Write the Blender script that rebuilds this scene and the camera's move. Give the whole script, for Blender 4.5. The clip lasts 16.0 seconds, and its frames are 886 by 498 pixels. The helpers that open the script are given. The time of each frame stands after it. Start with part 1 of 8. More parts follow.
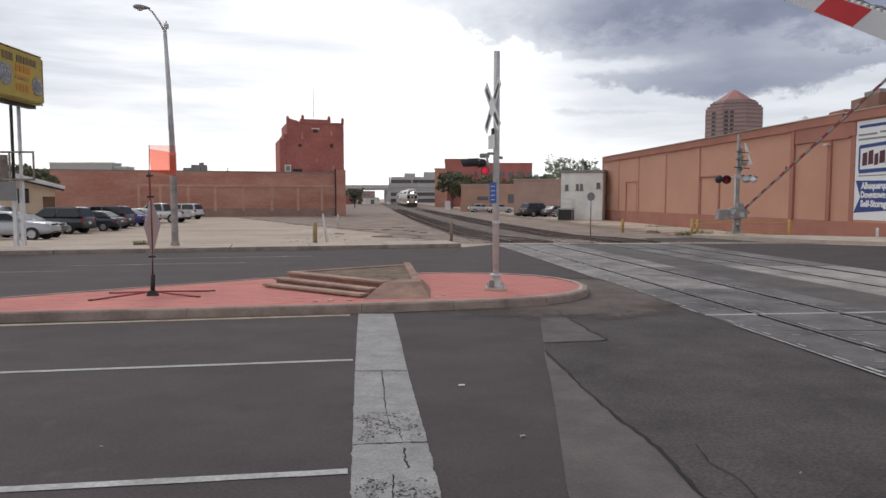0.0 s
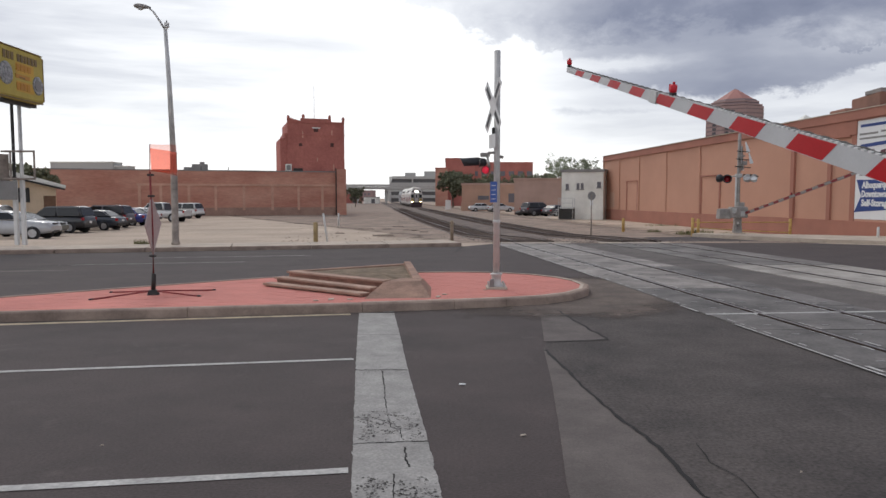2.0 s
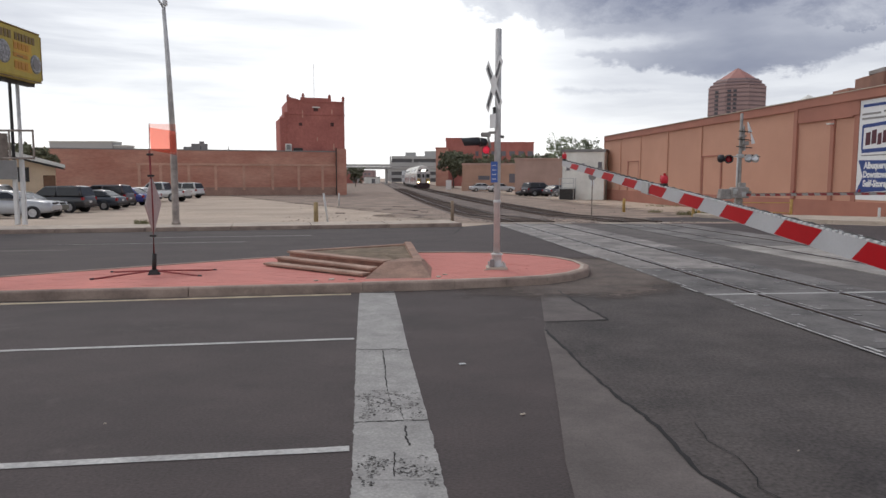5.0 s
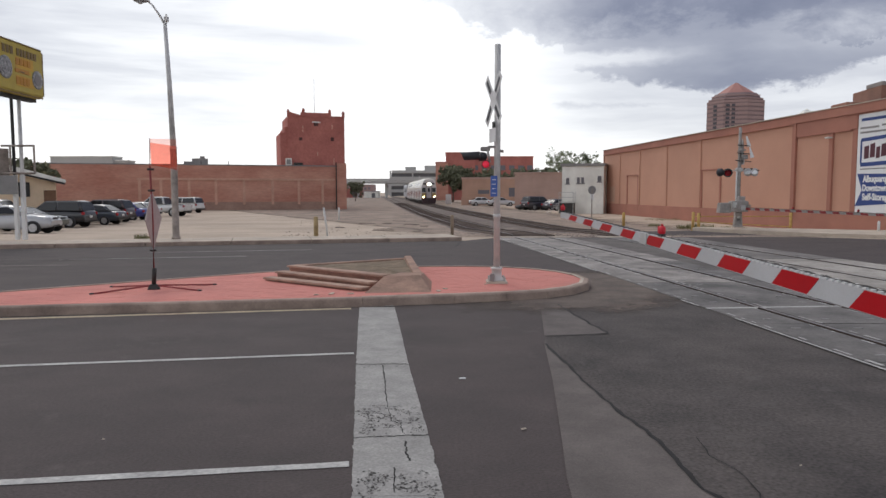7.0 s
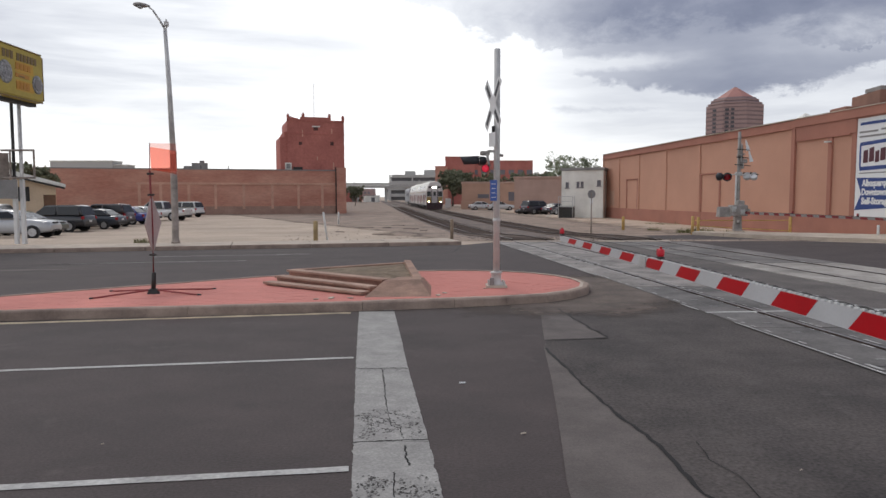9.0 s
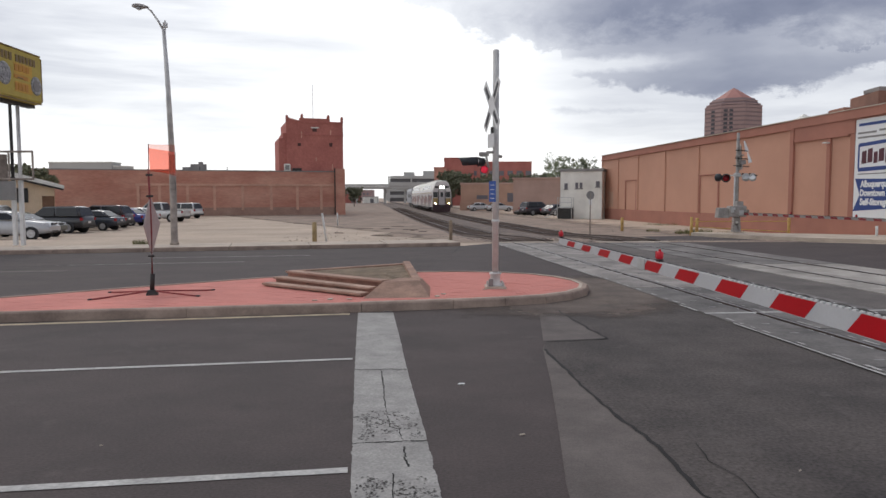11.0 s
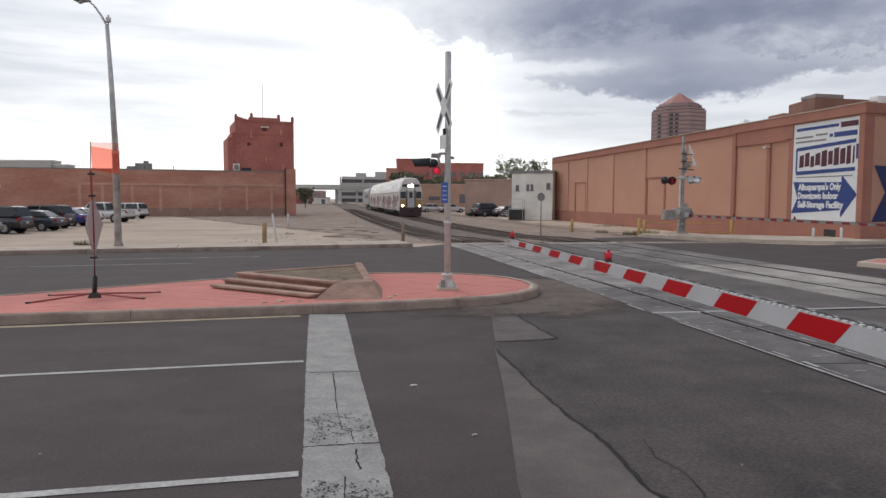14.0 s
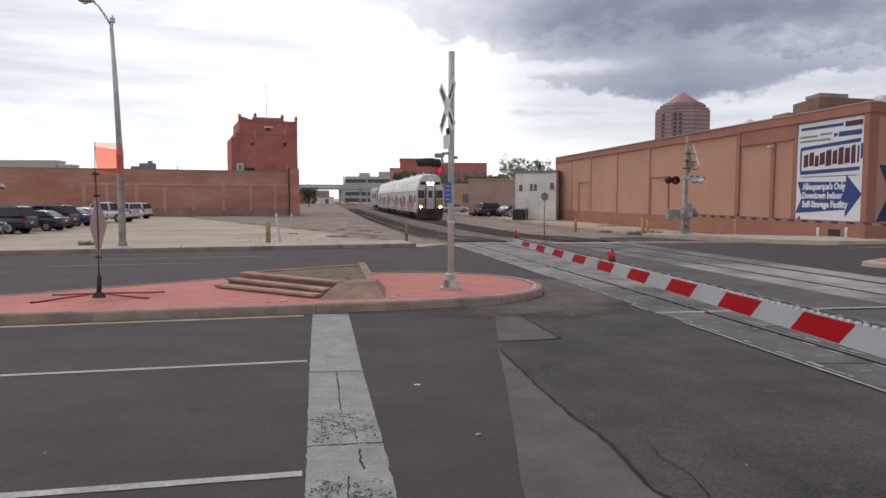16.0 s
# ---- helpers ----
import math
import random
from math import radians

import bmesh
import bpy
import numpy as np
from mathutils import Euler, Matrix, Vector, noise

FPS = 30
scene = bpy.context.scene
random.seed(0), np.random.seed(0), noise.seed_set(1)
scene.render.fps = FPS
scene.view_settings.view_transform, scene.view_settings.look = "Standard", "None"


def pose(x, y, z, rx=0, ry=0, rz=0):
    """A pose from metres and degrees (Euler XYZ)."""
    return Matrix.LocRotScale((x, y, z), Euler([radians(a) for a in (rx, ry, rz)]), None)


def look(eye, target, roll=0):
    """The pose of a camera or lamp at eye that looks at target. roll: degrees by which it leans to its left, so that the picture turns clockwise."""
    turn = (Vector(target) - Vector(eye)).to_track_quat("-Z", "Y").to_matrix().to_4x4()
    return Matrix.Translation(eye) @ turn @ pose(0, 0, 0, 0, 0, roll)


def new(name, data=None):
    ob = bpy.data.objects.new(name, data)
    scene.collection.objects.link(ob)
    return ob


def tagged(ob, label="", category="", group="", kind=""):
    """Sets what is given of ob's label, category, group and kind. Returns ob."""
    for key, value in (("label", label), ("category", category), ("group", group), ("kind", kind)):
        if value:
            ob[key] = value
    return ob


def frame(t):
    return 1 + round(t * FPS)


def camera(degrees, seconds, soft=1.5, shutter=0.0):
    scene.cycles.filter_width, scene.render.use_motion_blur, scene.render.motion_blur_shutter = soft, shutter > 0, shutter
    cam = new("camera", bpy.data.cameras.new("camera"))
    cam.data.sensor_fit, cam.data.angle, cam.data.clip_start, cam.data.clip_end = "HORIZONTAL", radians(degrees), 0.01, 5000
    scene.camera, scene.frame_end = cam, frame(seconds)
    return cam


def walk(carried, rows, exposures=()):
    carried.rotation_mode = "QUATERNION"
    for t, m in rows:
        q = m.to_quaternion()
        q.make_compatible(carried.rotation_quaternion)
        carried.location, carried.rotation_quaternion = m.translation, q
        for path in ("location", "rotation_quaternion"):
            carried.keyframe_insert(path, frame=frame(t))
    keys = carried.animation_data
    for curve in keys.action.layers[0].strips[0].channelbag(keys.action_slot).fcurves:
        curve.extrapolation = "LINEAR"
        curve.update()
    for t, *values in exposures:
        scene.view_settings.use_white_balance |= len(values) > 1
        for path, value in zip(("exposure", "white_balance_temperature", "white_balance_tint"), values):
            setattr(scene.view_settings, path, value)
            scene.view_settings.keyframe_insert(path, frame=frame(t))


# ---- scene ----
# ---- camera ----
EYE = Vector((0.0, 0.0, 2.0))


def view(yaw, pitch, roll=0.0):
    """Pose at EYE: yaw to the right, pitch downwards, in degrees."""
    y, p = radians(yaw), radians(pitch)
    return look(EYE, EYE + Vector((math.sin(y) * math.cos(p), math.cos(y) * math.cos(p), -math.sin(p))), roll)


cam = camera(64.26, 16.0, soft=1.5)
walk(cam, [(t, view(y, p, r)) for t, y, p, r in (
    (0.0, 0.0, 4.078, 0), (0.5, -0.010, 4.078, 0), (1.0, -0.027, 4.101, 0), (1.5, -0.030, 4.118, 0), (2.0, -0.047, 4.140, 0),
    (2.5, -0.061, 4.140, 0), (3.0, -0.066, 4.144, 0), (3.5, -0.066, 4.144, 0), (3.9, -0.080, 4.22, 0.01), (4.0, -0.086, 4.523, 0.01),
    (4.1, -0.087, 5.47, 0.08), (4.2, -0.087, 6.01, 0.14), (4.5, -0.085, 6.25, 0.12), (5.2, -0.075, 5.45, 0.05), (6.0, -0.065, 4.80, 0),
    (6.5, -0.061, 4.664, -0.026), (7.0, -0.075, 4.604, -0.036), (7.5, -0.070, 4.528, -0.04), (8.0, -0.075, 4.415, -0.08),
    (8.5, -0.050, 4.322, -0.09), (9.0, -0.047, 4.261, -0.065), (10.2, -0.02, 4.20, -0.08), (11.3, 0.13, 4.17, -0.11), (11.4, 0.22, 4.172, -0.11), (11.5, 0.483, 4.174, -0.10),
    (11.6, 2.22, 4.173, -0.02), (11.7, 3.05, 4.172, 0.03), (11.8, 3.70, 4.172, 0.07), (11.9, 4.13, 4.172, 0.10), (12.0, 4.551, 4.172, 0.131), (12.1, 4.90, 4.166, 0.135),
    (12.2, 5.00, 4.160, 0.14), (12.3, 5.00, 4.153, 0.145), (12.4, 4.91, 4.146, 0.149), (12.5, 4.816, 4.140, 0.149), (12.8, 4.575, 4.12, 0.14), (13.0, 4.401, 4.108, 0.135), (13.5, 4.071, 4.085, 0.155),
    (14.0, 3.928, 4.080, 0.160), (14.5, 3.824, 4.071, 0.157), (15.0, 3.741, 4.076, 0.160), (15.5, 3.694, 4.081, 0.155), (16.0, 3.646, 4.097, 0.13))])

# ---- world, sun ----
SUN_EL, SUN_AZ = radians(52), radians(-25)


def make_world():
    w = bpy.data.worlds.new("cloudy_sky")
    scene.world = w
    w.use_nodes = True
    nt = w.node_tree
    nt.nodes.clear()
    N, L = nt.nodes.new, nt.links.new
    out = N("ShaderNodeOutputWorld")
    sky = N("ShaderNodeTexSky")
    sky.sky_type, sky.sun_disc, sky.sun_elevation, sky.sun_rotation = "NISHITA", False, SUN_EL, SUN_AZ
    bsky = N("ShaderNodeBackground")
    bsky.inputs[1].default_value = 0.10
    L(sky.outputs[0], bsky.inputs[0])
    co = N("ShaderNodeTexCoord")
    sep = N("ShaderNodeSeparateXYZ")
    L(co.outputs["Generated"], sep.inputs[0])

    def math_(op, a, b=None, clamp=False):
        n = N("ShaderNodeMath")
        n.operation, n.use_clamp = op, clamp
        for i, v in enumerate((a, b)):
            if v is None:
                continue
            if isinstance(v, (int, float)):
                n.inputs[i].default_value = v
            else:
                L(v, n.inputs[i])
        return n.outputs[0]

    # cloud deck: directions laid on a flat layer overhead
    zz = math_("MAXIMUM", sep.outputs[2], 0.03)
    zz = math_("ADD", zz, 0.34)
    px, py = math_("DIVIDE", sep.outputs[0], zz), math_("DIVIDE", sep.outputs[1], zz)
    comb = N("ShaderNodeCombineXYZ")
    L(px, comb.inputs[0]), L(py, comb.inputs[1])

    def cloud(scale, detail, off, rough=0.55, dist=0.4):
        m = N("ShaderNodeMapping")
        m.inputs["Location"].default_value = off
        L(comb.outputs[0], m.inputs[0])
        n = N("ShaderNodeTexNoise")
        n.inputs["Scale"].default_value, n.inputs["Detail"].default_value = scale, detail
        n.inputs["Roughness"].default_value, n.inputs["Distortion"].default_value = rough, dist
        L(m.outputs[0], n.inputs["Vector"])
        return n.outputs[0]

    def ramp(v, stops):
        r = N("ShaderNodeValToRGB")
        e = r.color_ramp.elements
        e[0].position, e[0].color = stops[0][0], (*stops[0][1], 1)
        e[1].position, e[1].color = stops[-1][0], (*stops[-1][1], 1)
        for p, c in stops[1:-1]:
            k = e.new(p)
            k.color = (*c, 1)
        L(v, r.inputs[0])
        return r.outputs[0]

    big = cloud(CLOUD_BIG[0], 7, CLOUD_BIG[1], 0.52, 0.35)
    fine = cloud(2.2, 8, (3.1, 1.7, 0), 0.6, 0.5)
    # a heavy bank of cloud overhead to the east, breaking up towards the horizon
    east = math_("MULTIPLY", math_("ADD", sep.outputs[0], 0.04), 2.6, True)
    puff = cloud(3.4, 6, (1.3, 5.2, 0), 0.5, 0.15)
    edge = math_("ADD", 0.095, math_("MULTIPLY", math_("SUBTRACT", puff, 0.5), 0.22))
    edge = math_("ADD", edge, math_("MULTIPLY", math_("MAXIMUM", math_("SUBTRACT", sep.outputs[0], 0.42), 0.0), 0.55))
    edge = math_("ADD", edge, math_("MULTIPLY", math_("MAXIMUM", math_("SUBTRACT", 0.34, sep.outputs[0]), 0.0), 0.42))
    high = math_("MULTIPLY", math_("SUBTRACT", sep.outputs[2], edge), 15.0, True)
    bank = math_("MULTIPLY", east, high)
    dens = math_("ADD", math_("MULTIPLY", big, 0.60), math_("MULTIPLY", fine, 0.36))
    dens = math_("ADD", dens, math_("MULTIPLY", bank, 0.21))
    # and thins towards the horizon
    low = math_("MULTIPLY", math_("SUBTRACT", 0.085, sep.outputs[2]), 1.3, True)
    dens = math_("SUBTRACT", dens, low)
    # added out of view: a darker deck overhead, to cut the light
    over = math_("MULTIPLY", math_("SUBTRACT", sep.outputs[2], 0.28), 0.12, True)
    dens = math_("ADD", dens, over)
    col_far = ramp(dens, ((0.36, (0.98, 0.98, 0.985)), (0.46, (0.86, 0.865, 0.885)), (0.52, (0.66, 0.675, 0.72)), (0.575, (0.43, 0.45, 0.515)), (0.63, (0.27, 0.285, 0.355)), (0.76, (0.16, 0.175, 0.24))))

    # the northern sky in bearing and height, in degrees
    az = math_("MULTIPLY", math_("ARCTAN2", sep.outputs[0], sep.outputs[1]), 57.2958)
    el = math_("MULTIPLY", math_("ARCSINE", sep.outputs[2]), 57.2958)

    def by_bearing(stops):
        """A value that follows the bearing: stops (degrees, value from 0 to 1)."""
        return ramp(math_("DIVIDE", math_("ADD", az, 40.0), 90.0, True), [((d + 40.0) / 90.0, (v, v, v)) for d, v in stops])

    def sky_noise(scale, tall, off, detail=6, rough=0.55):
        m = N("ShaderNodeMapping")
        m.inputs["Location"].default_value, m.inputs["Scale"].default_value = off, (1, 1, tall)
        L(co.outputs["Generated"], m.inputs[0])
        n = N("ShaderNodeTexNoise")
        n.inputs["Scale"].default_value, n.inputs["Detail"].default_value, n.inputs["Roughness"].default_value = scale, detail, rough
        n.inputs["Distortion"].default_value = 0.25
        L(m.outputs[0], n.inputs["Vector"])
        return math_("SUBTRACT", n.outputs[0], 0.5)

    puffs = sky_noise(17.0, 1.7, (2.3, 0.7, 1.1), 8, 0.66)
    wide = sky_noise(3.6, 3.2, (0.4, 5.1, 2.0), 6, 0.5)
    streaks = sky_noise(3.0, 7.0, (6.4, 1.2, 0.3), 6, 0.55)

    def above(edge, soft, wobble):
        """1 where the sky lies above a cloud's lower edge, broken up by puffs."""
        d = math_("ADD", math_("SUBTRACT", el, math_("MULTIPLY", edge, 20.0)), math_("MULTIPLY", puffs, wobble))
        return math_("DIVIDE", d, soft, True), math_("MAXIMUM", d, 0.0)

    # the main bank, pale at its western end and dark in the east
    bank_on, depth = above(by_bearing(((-40, 0.95), (-14, 0.83), (-8, 0.765), (-3.8, 0.725), (-1, 0.675), (2, 0.625), (7, 0.556), (10, 0.532), (18, 0.525), (28, 0.49), (33, 0.47), (50, 0.5))), 0.9, 5.6)
    tone = by_bearing(((-14, 0.14), (-4, 0.30), (3, 0.42), (8, 0.52), (12, 0.80), (17, 1.0), (24, 1.0), (50, 1.0)))
    swell = math_("ADD", 0.80, math_("ADD", math_("MULTIPLY", wide, 1.7), math_("MULTIPLY", puffs, 0.35)))
    fade = math_("ADD", 0.62, math_("MULTIPLY", math_("MULTIPLY", depth, 0.35, True), 0.38))
    d_bank = math_("MULTIPLY", math_("MULTIPLY", bank_on, tone), math_("MULTIPLY", swell, fade))
    # a second layer below it to the east
    lower_on, depth2 = above(by_bearing(((-40, 0.95), (7.5, 0.90), (9.6, 0.475), (10.6, 0.42), (12.5, 0.395), (15, 0.375), (20, 0.356), (26, 0.345), (28.8, 0.375), (31.7, 0.41), (36, 0.42), (50, 0.5))), 1.0, 3.6)
    gap = math_("MULTIPLY", math_("SUBTRACT", 1.0, math_("MULTIPLY", math_("ABSOLUTE", math_("SUBTRACT", math_("ADD", el, math_("MULTIPLY", puffs, 1.6)), 10.2)), 1.3), True), by_bearing(((6, 0.0), (8, 1.0), (14, 0.85), (18, 0.25), (22, 0.0))))
    d_lower = math_("MULTIPLY", math_("MULTIPLY", lower_on, by_bearing(((9, 0.34), (12, 0.58), (16, 0.78), (22, 0.88), (28, 0.66), (34, 0.6)))), math_("ADD", 0.80, math_("MULTIPLY", wide, 1.1)))
    d_lower = math_("MULTIPLY", d_lower, math_("SUBTRACT", 1.0, math_("MULTIPLY", gap, 0.85)))
    # a thin shred below, and soft streaks in the west and low in the east
    shred = math_("MULTIPLY", math_("SUBTRACT", 1.0, math_("ABSOLUTE", math_("SUBTRACT", math_("ADD", el, math_("MULTIPLY", puffs, 1.8)), 6.75)), True), by_bearing(((7.6, 0.0), (9.5, 0.30), (15, 0.34), (21, 0.22), (27, 0.0))))
    west = math_("MULTIPLY", math_("MULTIPLY", math_("ADD", streaks, 0.20), 2.6, True), by_bearing(((-40, 0.42), (-26, 0.36), (-16, 0.29), (-9, 0.18), (-2, 0.08), (6, 0.10), (12, 0.25), (20, 0.30), (35, 0.26))))
    west = math_("ADD", west, by_bearing(((-30, 0.04), (-12, 0.0), (6, 0.0), (12, 0.14), (18, 0.19), (35, 0.21))))
    west = math_("MULTIPLY", west, math_("MULTIPLY", math_("SUBTRACT", el, 2.0), 0.25, True))
    d_all = math_("MAXIMUM", math_("MAXIMUM", d_bank, d_lower), math_("MAXIMUM", shred, west))
    col_near = ramp(d_all, ((0.0, (0.98, 0.98, 0.985)), (0.10, (0.83, 0.84, 0.86)), (0.22, (0.66, 0.675, 0.71)), (0.40, (0.46, 0.475, 0.53)), (0.60, (0.30, 0.315, 0.38)), (0.80, (0.195, 0.21, 0.28)), (1.0, (0.135, 0.15, 0.215))))
    # overhead and behind, the deck goes on
    away = math_("MAXIMUM", math_("MULTIPLY", math_("SUBTRACT", el, 19.0), 0.16, True), math_("MULTIPLY", math_("SUBTRACT", math_("ABSOLUTE", az), 44.0), 0.1, True))
    mc = N("ShaderNodeMix")
    mc.data_type = "RGBA"
    L(away, mc.inputs[0]), L(col_near, mc.inputs[6]), L(col_far, mc.inputs[7])
    col = mc.outputs[2]
    bcl = N("ShaderNodeBackground")
    L(col, bcl.inputs[0])
    bcl.inputs[1].default_value = 1.0
    mix = N("ShaderNodeMixShader")
    mix.inputs[0].default_value = 0.93
    L(bsky.outputs[0], mix.inputs[1]), L(bcl.outputs[0], mix.inputs[2])
    L(mix.outputs[0], out.inputs[0])


CLOUD_BIG = (0.9, (0.4, 2.2, 0.0))
make_world()
sun_data = bpy.data.lights.new("sun", "SUN")
sun_data.energy, sun_data.angle, sun_data.color = 0.75, radians(14), (1.0, 0.95, 0.88)
sun = new("sun", sun_data)
sun_dir = Vector((math.sin(SUN_AZ) * math.cos(SUN_EL), math.cos(SUN_AZ) * math.cos(SUN_EL), math.sin(SUN_EL)))
sun.matrix_world = look(sun_dir * 100, (0, 0, 0))
scene.view_settings.exposure = 0.36


# ---- materials ----
def material(name, base, rough=0.8, var=0.25, scale=3.0, fine=60.0, bump=0.15, metal=0.0, tint=None, grain=0.12, island=0.0, spec=0.4, coords="Object", stretch=(1, 1, 1)):
    """Base colour with stains (scale) and grain (fine), both as size in 1/m, and a fine relief."""
    m = bpy.data.materials.new(name)
    m.use_nodes = True
    nt = m.node_tree
    b = nt.nodes["Principled BSDF"]
    N, L = nt.nodes.new, nt.links.new
    b.inputs["Roughness"].default_value, b.inputs["Metallic"].default_value = rough, metal
    b.inputs["Specular IOR Level"].default_value = spec
    co = N("ShaderNodeTexCoord")
    mp = N("ShaderNodeMapping")
    mp.inputs["Scale"].default_value = stretch
    L(co.outputs[coords], mp.inputs[0])
    n1, n2 = N("ShaderNodeTexNoise"), N("ShaderNodeTexNoise")
    n1.inputs["Scale"].default_value, n1.inputs["Detail"].default_value, n1.inputs["Roughness"].default_value = scale, 6, 0.62
    n2.inputs["Scale"].default_value, n2.inputs["Detail"].default_value = fine, 3
    L(mp.outputs[0], n1.inputs["Vector"]), L(mp.outputs[0], n2.inputs["Vector"])
    other = tint if tint else tuple(c * (1 - 1.6 * var) for c in base)
    r1 = N("ShaderNodeValToRGB")
    e = r1.color_ramp.elements
    e[0].position, e[1].position = 0.32, 0.68
    e[0].color, e[1].color = (*other, 1), (*[min(1, c * (1 + 0.5 * var)) for c in base], 1)
    L(n1.outputs[0], r1.inputs[0])
    g = N("ShaderNodeMapRange")
    g.inputs[1].default_value, g.inputs[2].default_value = 0.25, 0.75
    g.inputs[3].default_value, g.inputs[4].default_value = 1 - grain, 1 + grain
    L(n2.outputs[0], g.inputs[0])
    vm = N("ShaderNodeVectorMath")
    vm.operation = "SCALE"
    L(r1.outputs[0], vm.inputs[0]), L(g.outputs[0], vm.inputs["Scale"])
    last = vm.outputs[0]
    if island:
        oi = N("ShaderNodeObjectInfo")
        ge = N("ShaderNodeNewGeometry")
        ad = N("ShaderNodeMath")
        ad.operation = "ADD"
        L(oi.outputs["Random"], ad.inputs[0]), L(ge.outputs["Random Per Island"], ad.inputs[1])
        g2 = N("ShaderNodeMapRange")
        g2.inputs[1].default_value, g2.inputs[2].default_value = 0.0, 2.0
        g2.inputs[3].default_value, g2.inputs[4].default_value = 1 - island, 1 + island
        L(ad.outputs[0], g2.inputs[0])
        v2 = N("ShaderNodeVectorMath")
        v2.operation = "SCALE"
        L(last, v2.inputs[0]), L(g2.outputs[0], v2.inputs["Scale"])
        last = v2.outputs[0]
    L(last, b.inputs["Base Color"])
    if bump:
        bp = N("ShaderNodeBump")
        bp.inputs["Strength"].default_value, bp.inputs["Distance"].default_value = bump, 0.01
        L(n2.outputs[0], bp.inputs["Height"]), L(bp.outputs[0], b.inputs["Normal"])
    return m


def glow(name, colour, strength):
    m = bpy.data.materials.new(name)
    m.use_nodes = True
    b = m.node_tree.nodes["Principled BSDF"]
    b.inputs["Base Color"].default_value = (*colour, 1)
    b.inputs["Emission Color"].default_value, b.inputs["Emission Strength"].default_value = (*colour, 1), strength
    return m


def clear(name, colour, alpha, rough=0.3, trans=0.0):
    m = bpy.data.materials.new(name)
    m.use_nodes = True
    b = m.node_tree.nodes["Principled BSDF"]
    b.inputs["Base Color"].default_value, b.inputs["Roughness"].default_value, b.inputs["Alpha"].default_value = (*colour, 1), rough, alpha
    b.inputs["Transmission Weight"].default_value = trans
    return m


M = {}
M["asphalt"] = material("asphalt", (0.0690, 0.0536, 0.0518), 0.85, 0.15, 0.8, 45, 0.5, tint=(0.0500, 0.0398, 0.0390), grain=0.30, stretch=(0.8, 1.1, 1))
M["asphalt_old"] = material("old_asphalt", (0.086, 0.073, 0.068), 0.9, 0.2, 0.8, 30, 0.6, tint=(0.047, 0.0405, 0.039), grain=0.45)
M["asphalt_patch"] = material("patched_asphalt", (0.132, 0.113, 0.106), 0.88, 0.2, 1.6, 60, 0.4, grain=0.18)
M["dirt"] = material("dirt_ground", (0.499, 0.404, 0.319), 0.95, 0.15, 0.16, 9, 0.5, tint=(0.369, 0.295, 0.234), grain=0.18)
M["gravel"] = material("trackside_gravel", (0.326, 0.25, 0.198), 0.95, 0.2, 0.45, 12, 0.6, tint=(0.186, 0.142, 0.116), grain=0.35)


def thin_out(m):
    """The cover breaks up into patches where the mesh's "cover" value falls."""
    nt = m.node_tree
    N, L = nt.nodes.new, nt.links.new
    at, no, ad, mr = N("ShaderNodeAttribute"), N("ShaderNodeTexNoise"), N("ShaderNodeMath"), N("ShaderNodeMapRange")
    at.attribute_name = "cover"
    co = N("ShaderNodeTexCoord")
    L(co.outputs["Object"], no.inputs["Vector"])
    no.inputs["Scale"].default_value, no.inputs["Detail"].default_value, no.inputs["Roughness"].default_value = 0.55, 7, 0.68
    ad.operation = "ADD"
    L(at.outputs["Fac"], ad.inputs[0]), L(no.outputs[0], ad.inputs[1])
    mr.inputs[1].default_value, mr.inputs[2].default_value = 0.72, 1.12
    L(ad.outputs[0], mr.inputs[0]), L(mr.outputs[0], nt.nodes["Principled BSDF"].inputs["Alpha"])


def blotch(m, colour, scale, lo, hi, off):
    """Worn blotches of another colour where a coarse, ragged noise runs high."""
    nt = m.node_tree
    N, L = nt.nodes.new, nt.links.new
    base = nt.nodes["Principled BSDF"].inputs["Base Color"]
    co, mp, no, mr, mx = N("ShaderNodeTexCoord"), N("ShaderNodeMapping"), N("ShaderNodeTexNoise"), N("ShaderNodeMapRange"), N("ShaderNodeMix")
    mp.inputs["Location"].default_value = off
    L(co.outputs["Object"], mp.inputs[0]), L(mp.outputs[0], no.inputs["Vector"])
    no.inputs["Scale"].default_value, no.inputs["Detail"].default_value, no.inputs["Roughness"].default_value = scale, 8, 0.72
    mr.inputs[1].default_value, mr.inputs[2].default_value, mr.inputs[4].default_value = lo, hi, 0.8
    L(no.outputs[0], mr.inputs[0])
    mx.data_type = "RGBA"
    mx.inputs[7].default_value = (*colour, 1)
    L(mr.outputs[0], mx.inputs[0]), L(base.links[0].from_socket, mx.inputs[6]), L(mx.outputs[2], base)


blotch(M["asphalt"], (0.092, 0.075, 0.071), 1.3, 0.58, 0.70, (3, 1, 0))
blotch(M["asphalt"], (0.040, 0.033, 0.033), 0.9, 0.60, 0.74, (9, 4, 0))
blotch(M["asphalt_old"], (0.098, 0.086, 0.081), 2.6, 0.56, 0.66, (1, 7, 0))
thin_out(M["gravel"])
M["dust"] = material("dusty_asphalt", (0.150, 0.116, 0.098), 0.92, 0.2, 1.5, 30, 0.4, tint=(0.085, 0.07, 0.06), grain=0.25)
thin_out(M["dust"])
M["mid_asphalt"] = material("grey_crossing_asphalt", (0.132, 0.116, 0.108), 0.88, 0.25, 0.6, 25, 0.5, tint=(0.070, 0.062, 0.059), grain=0.3)
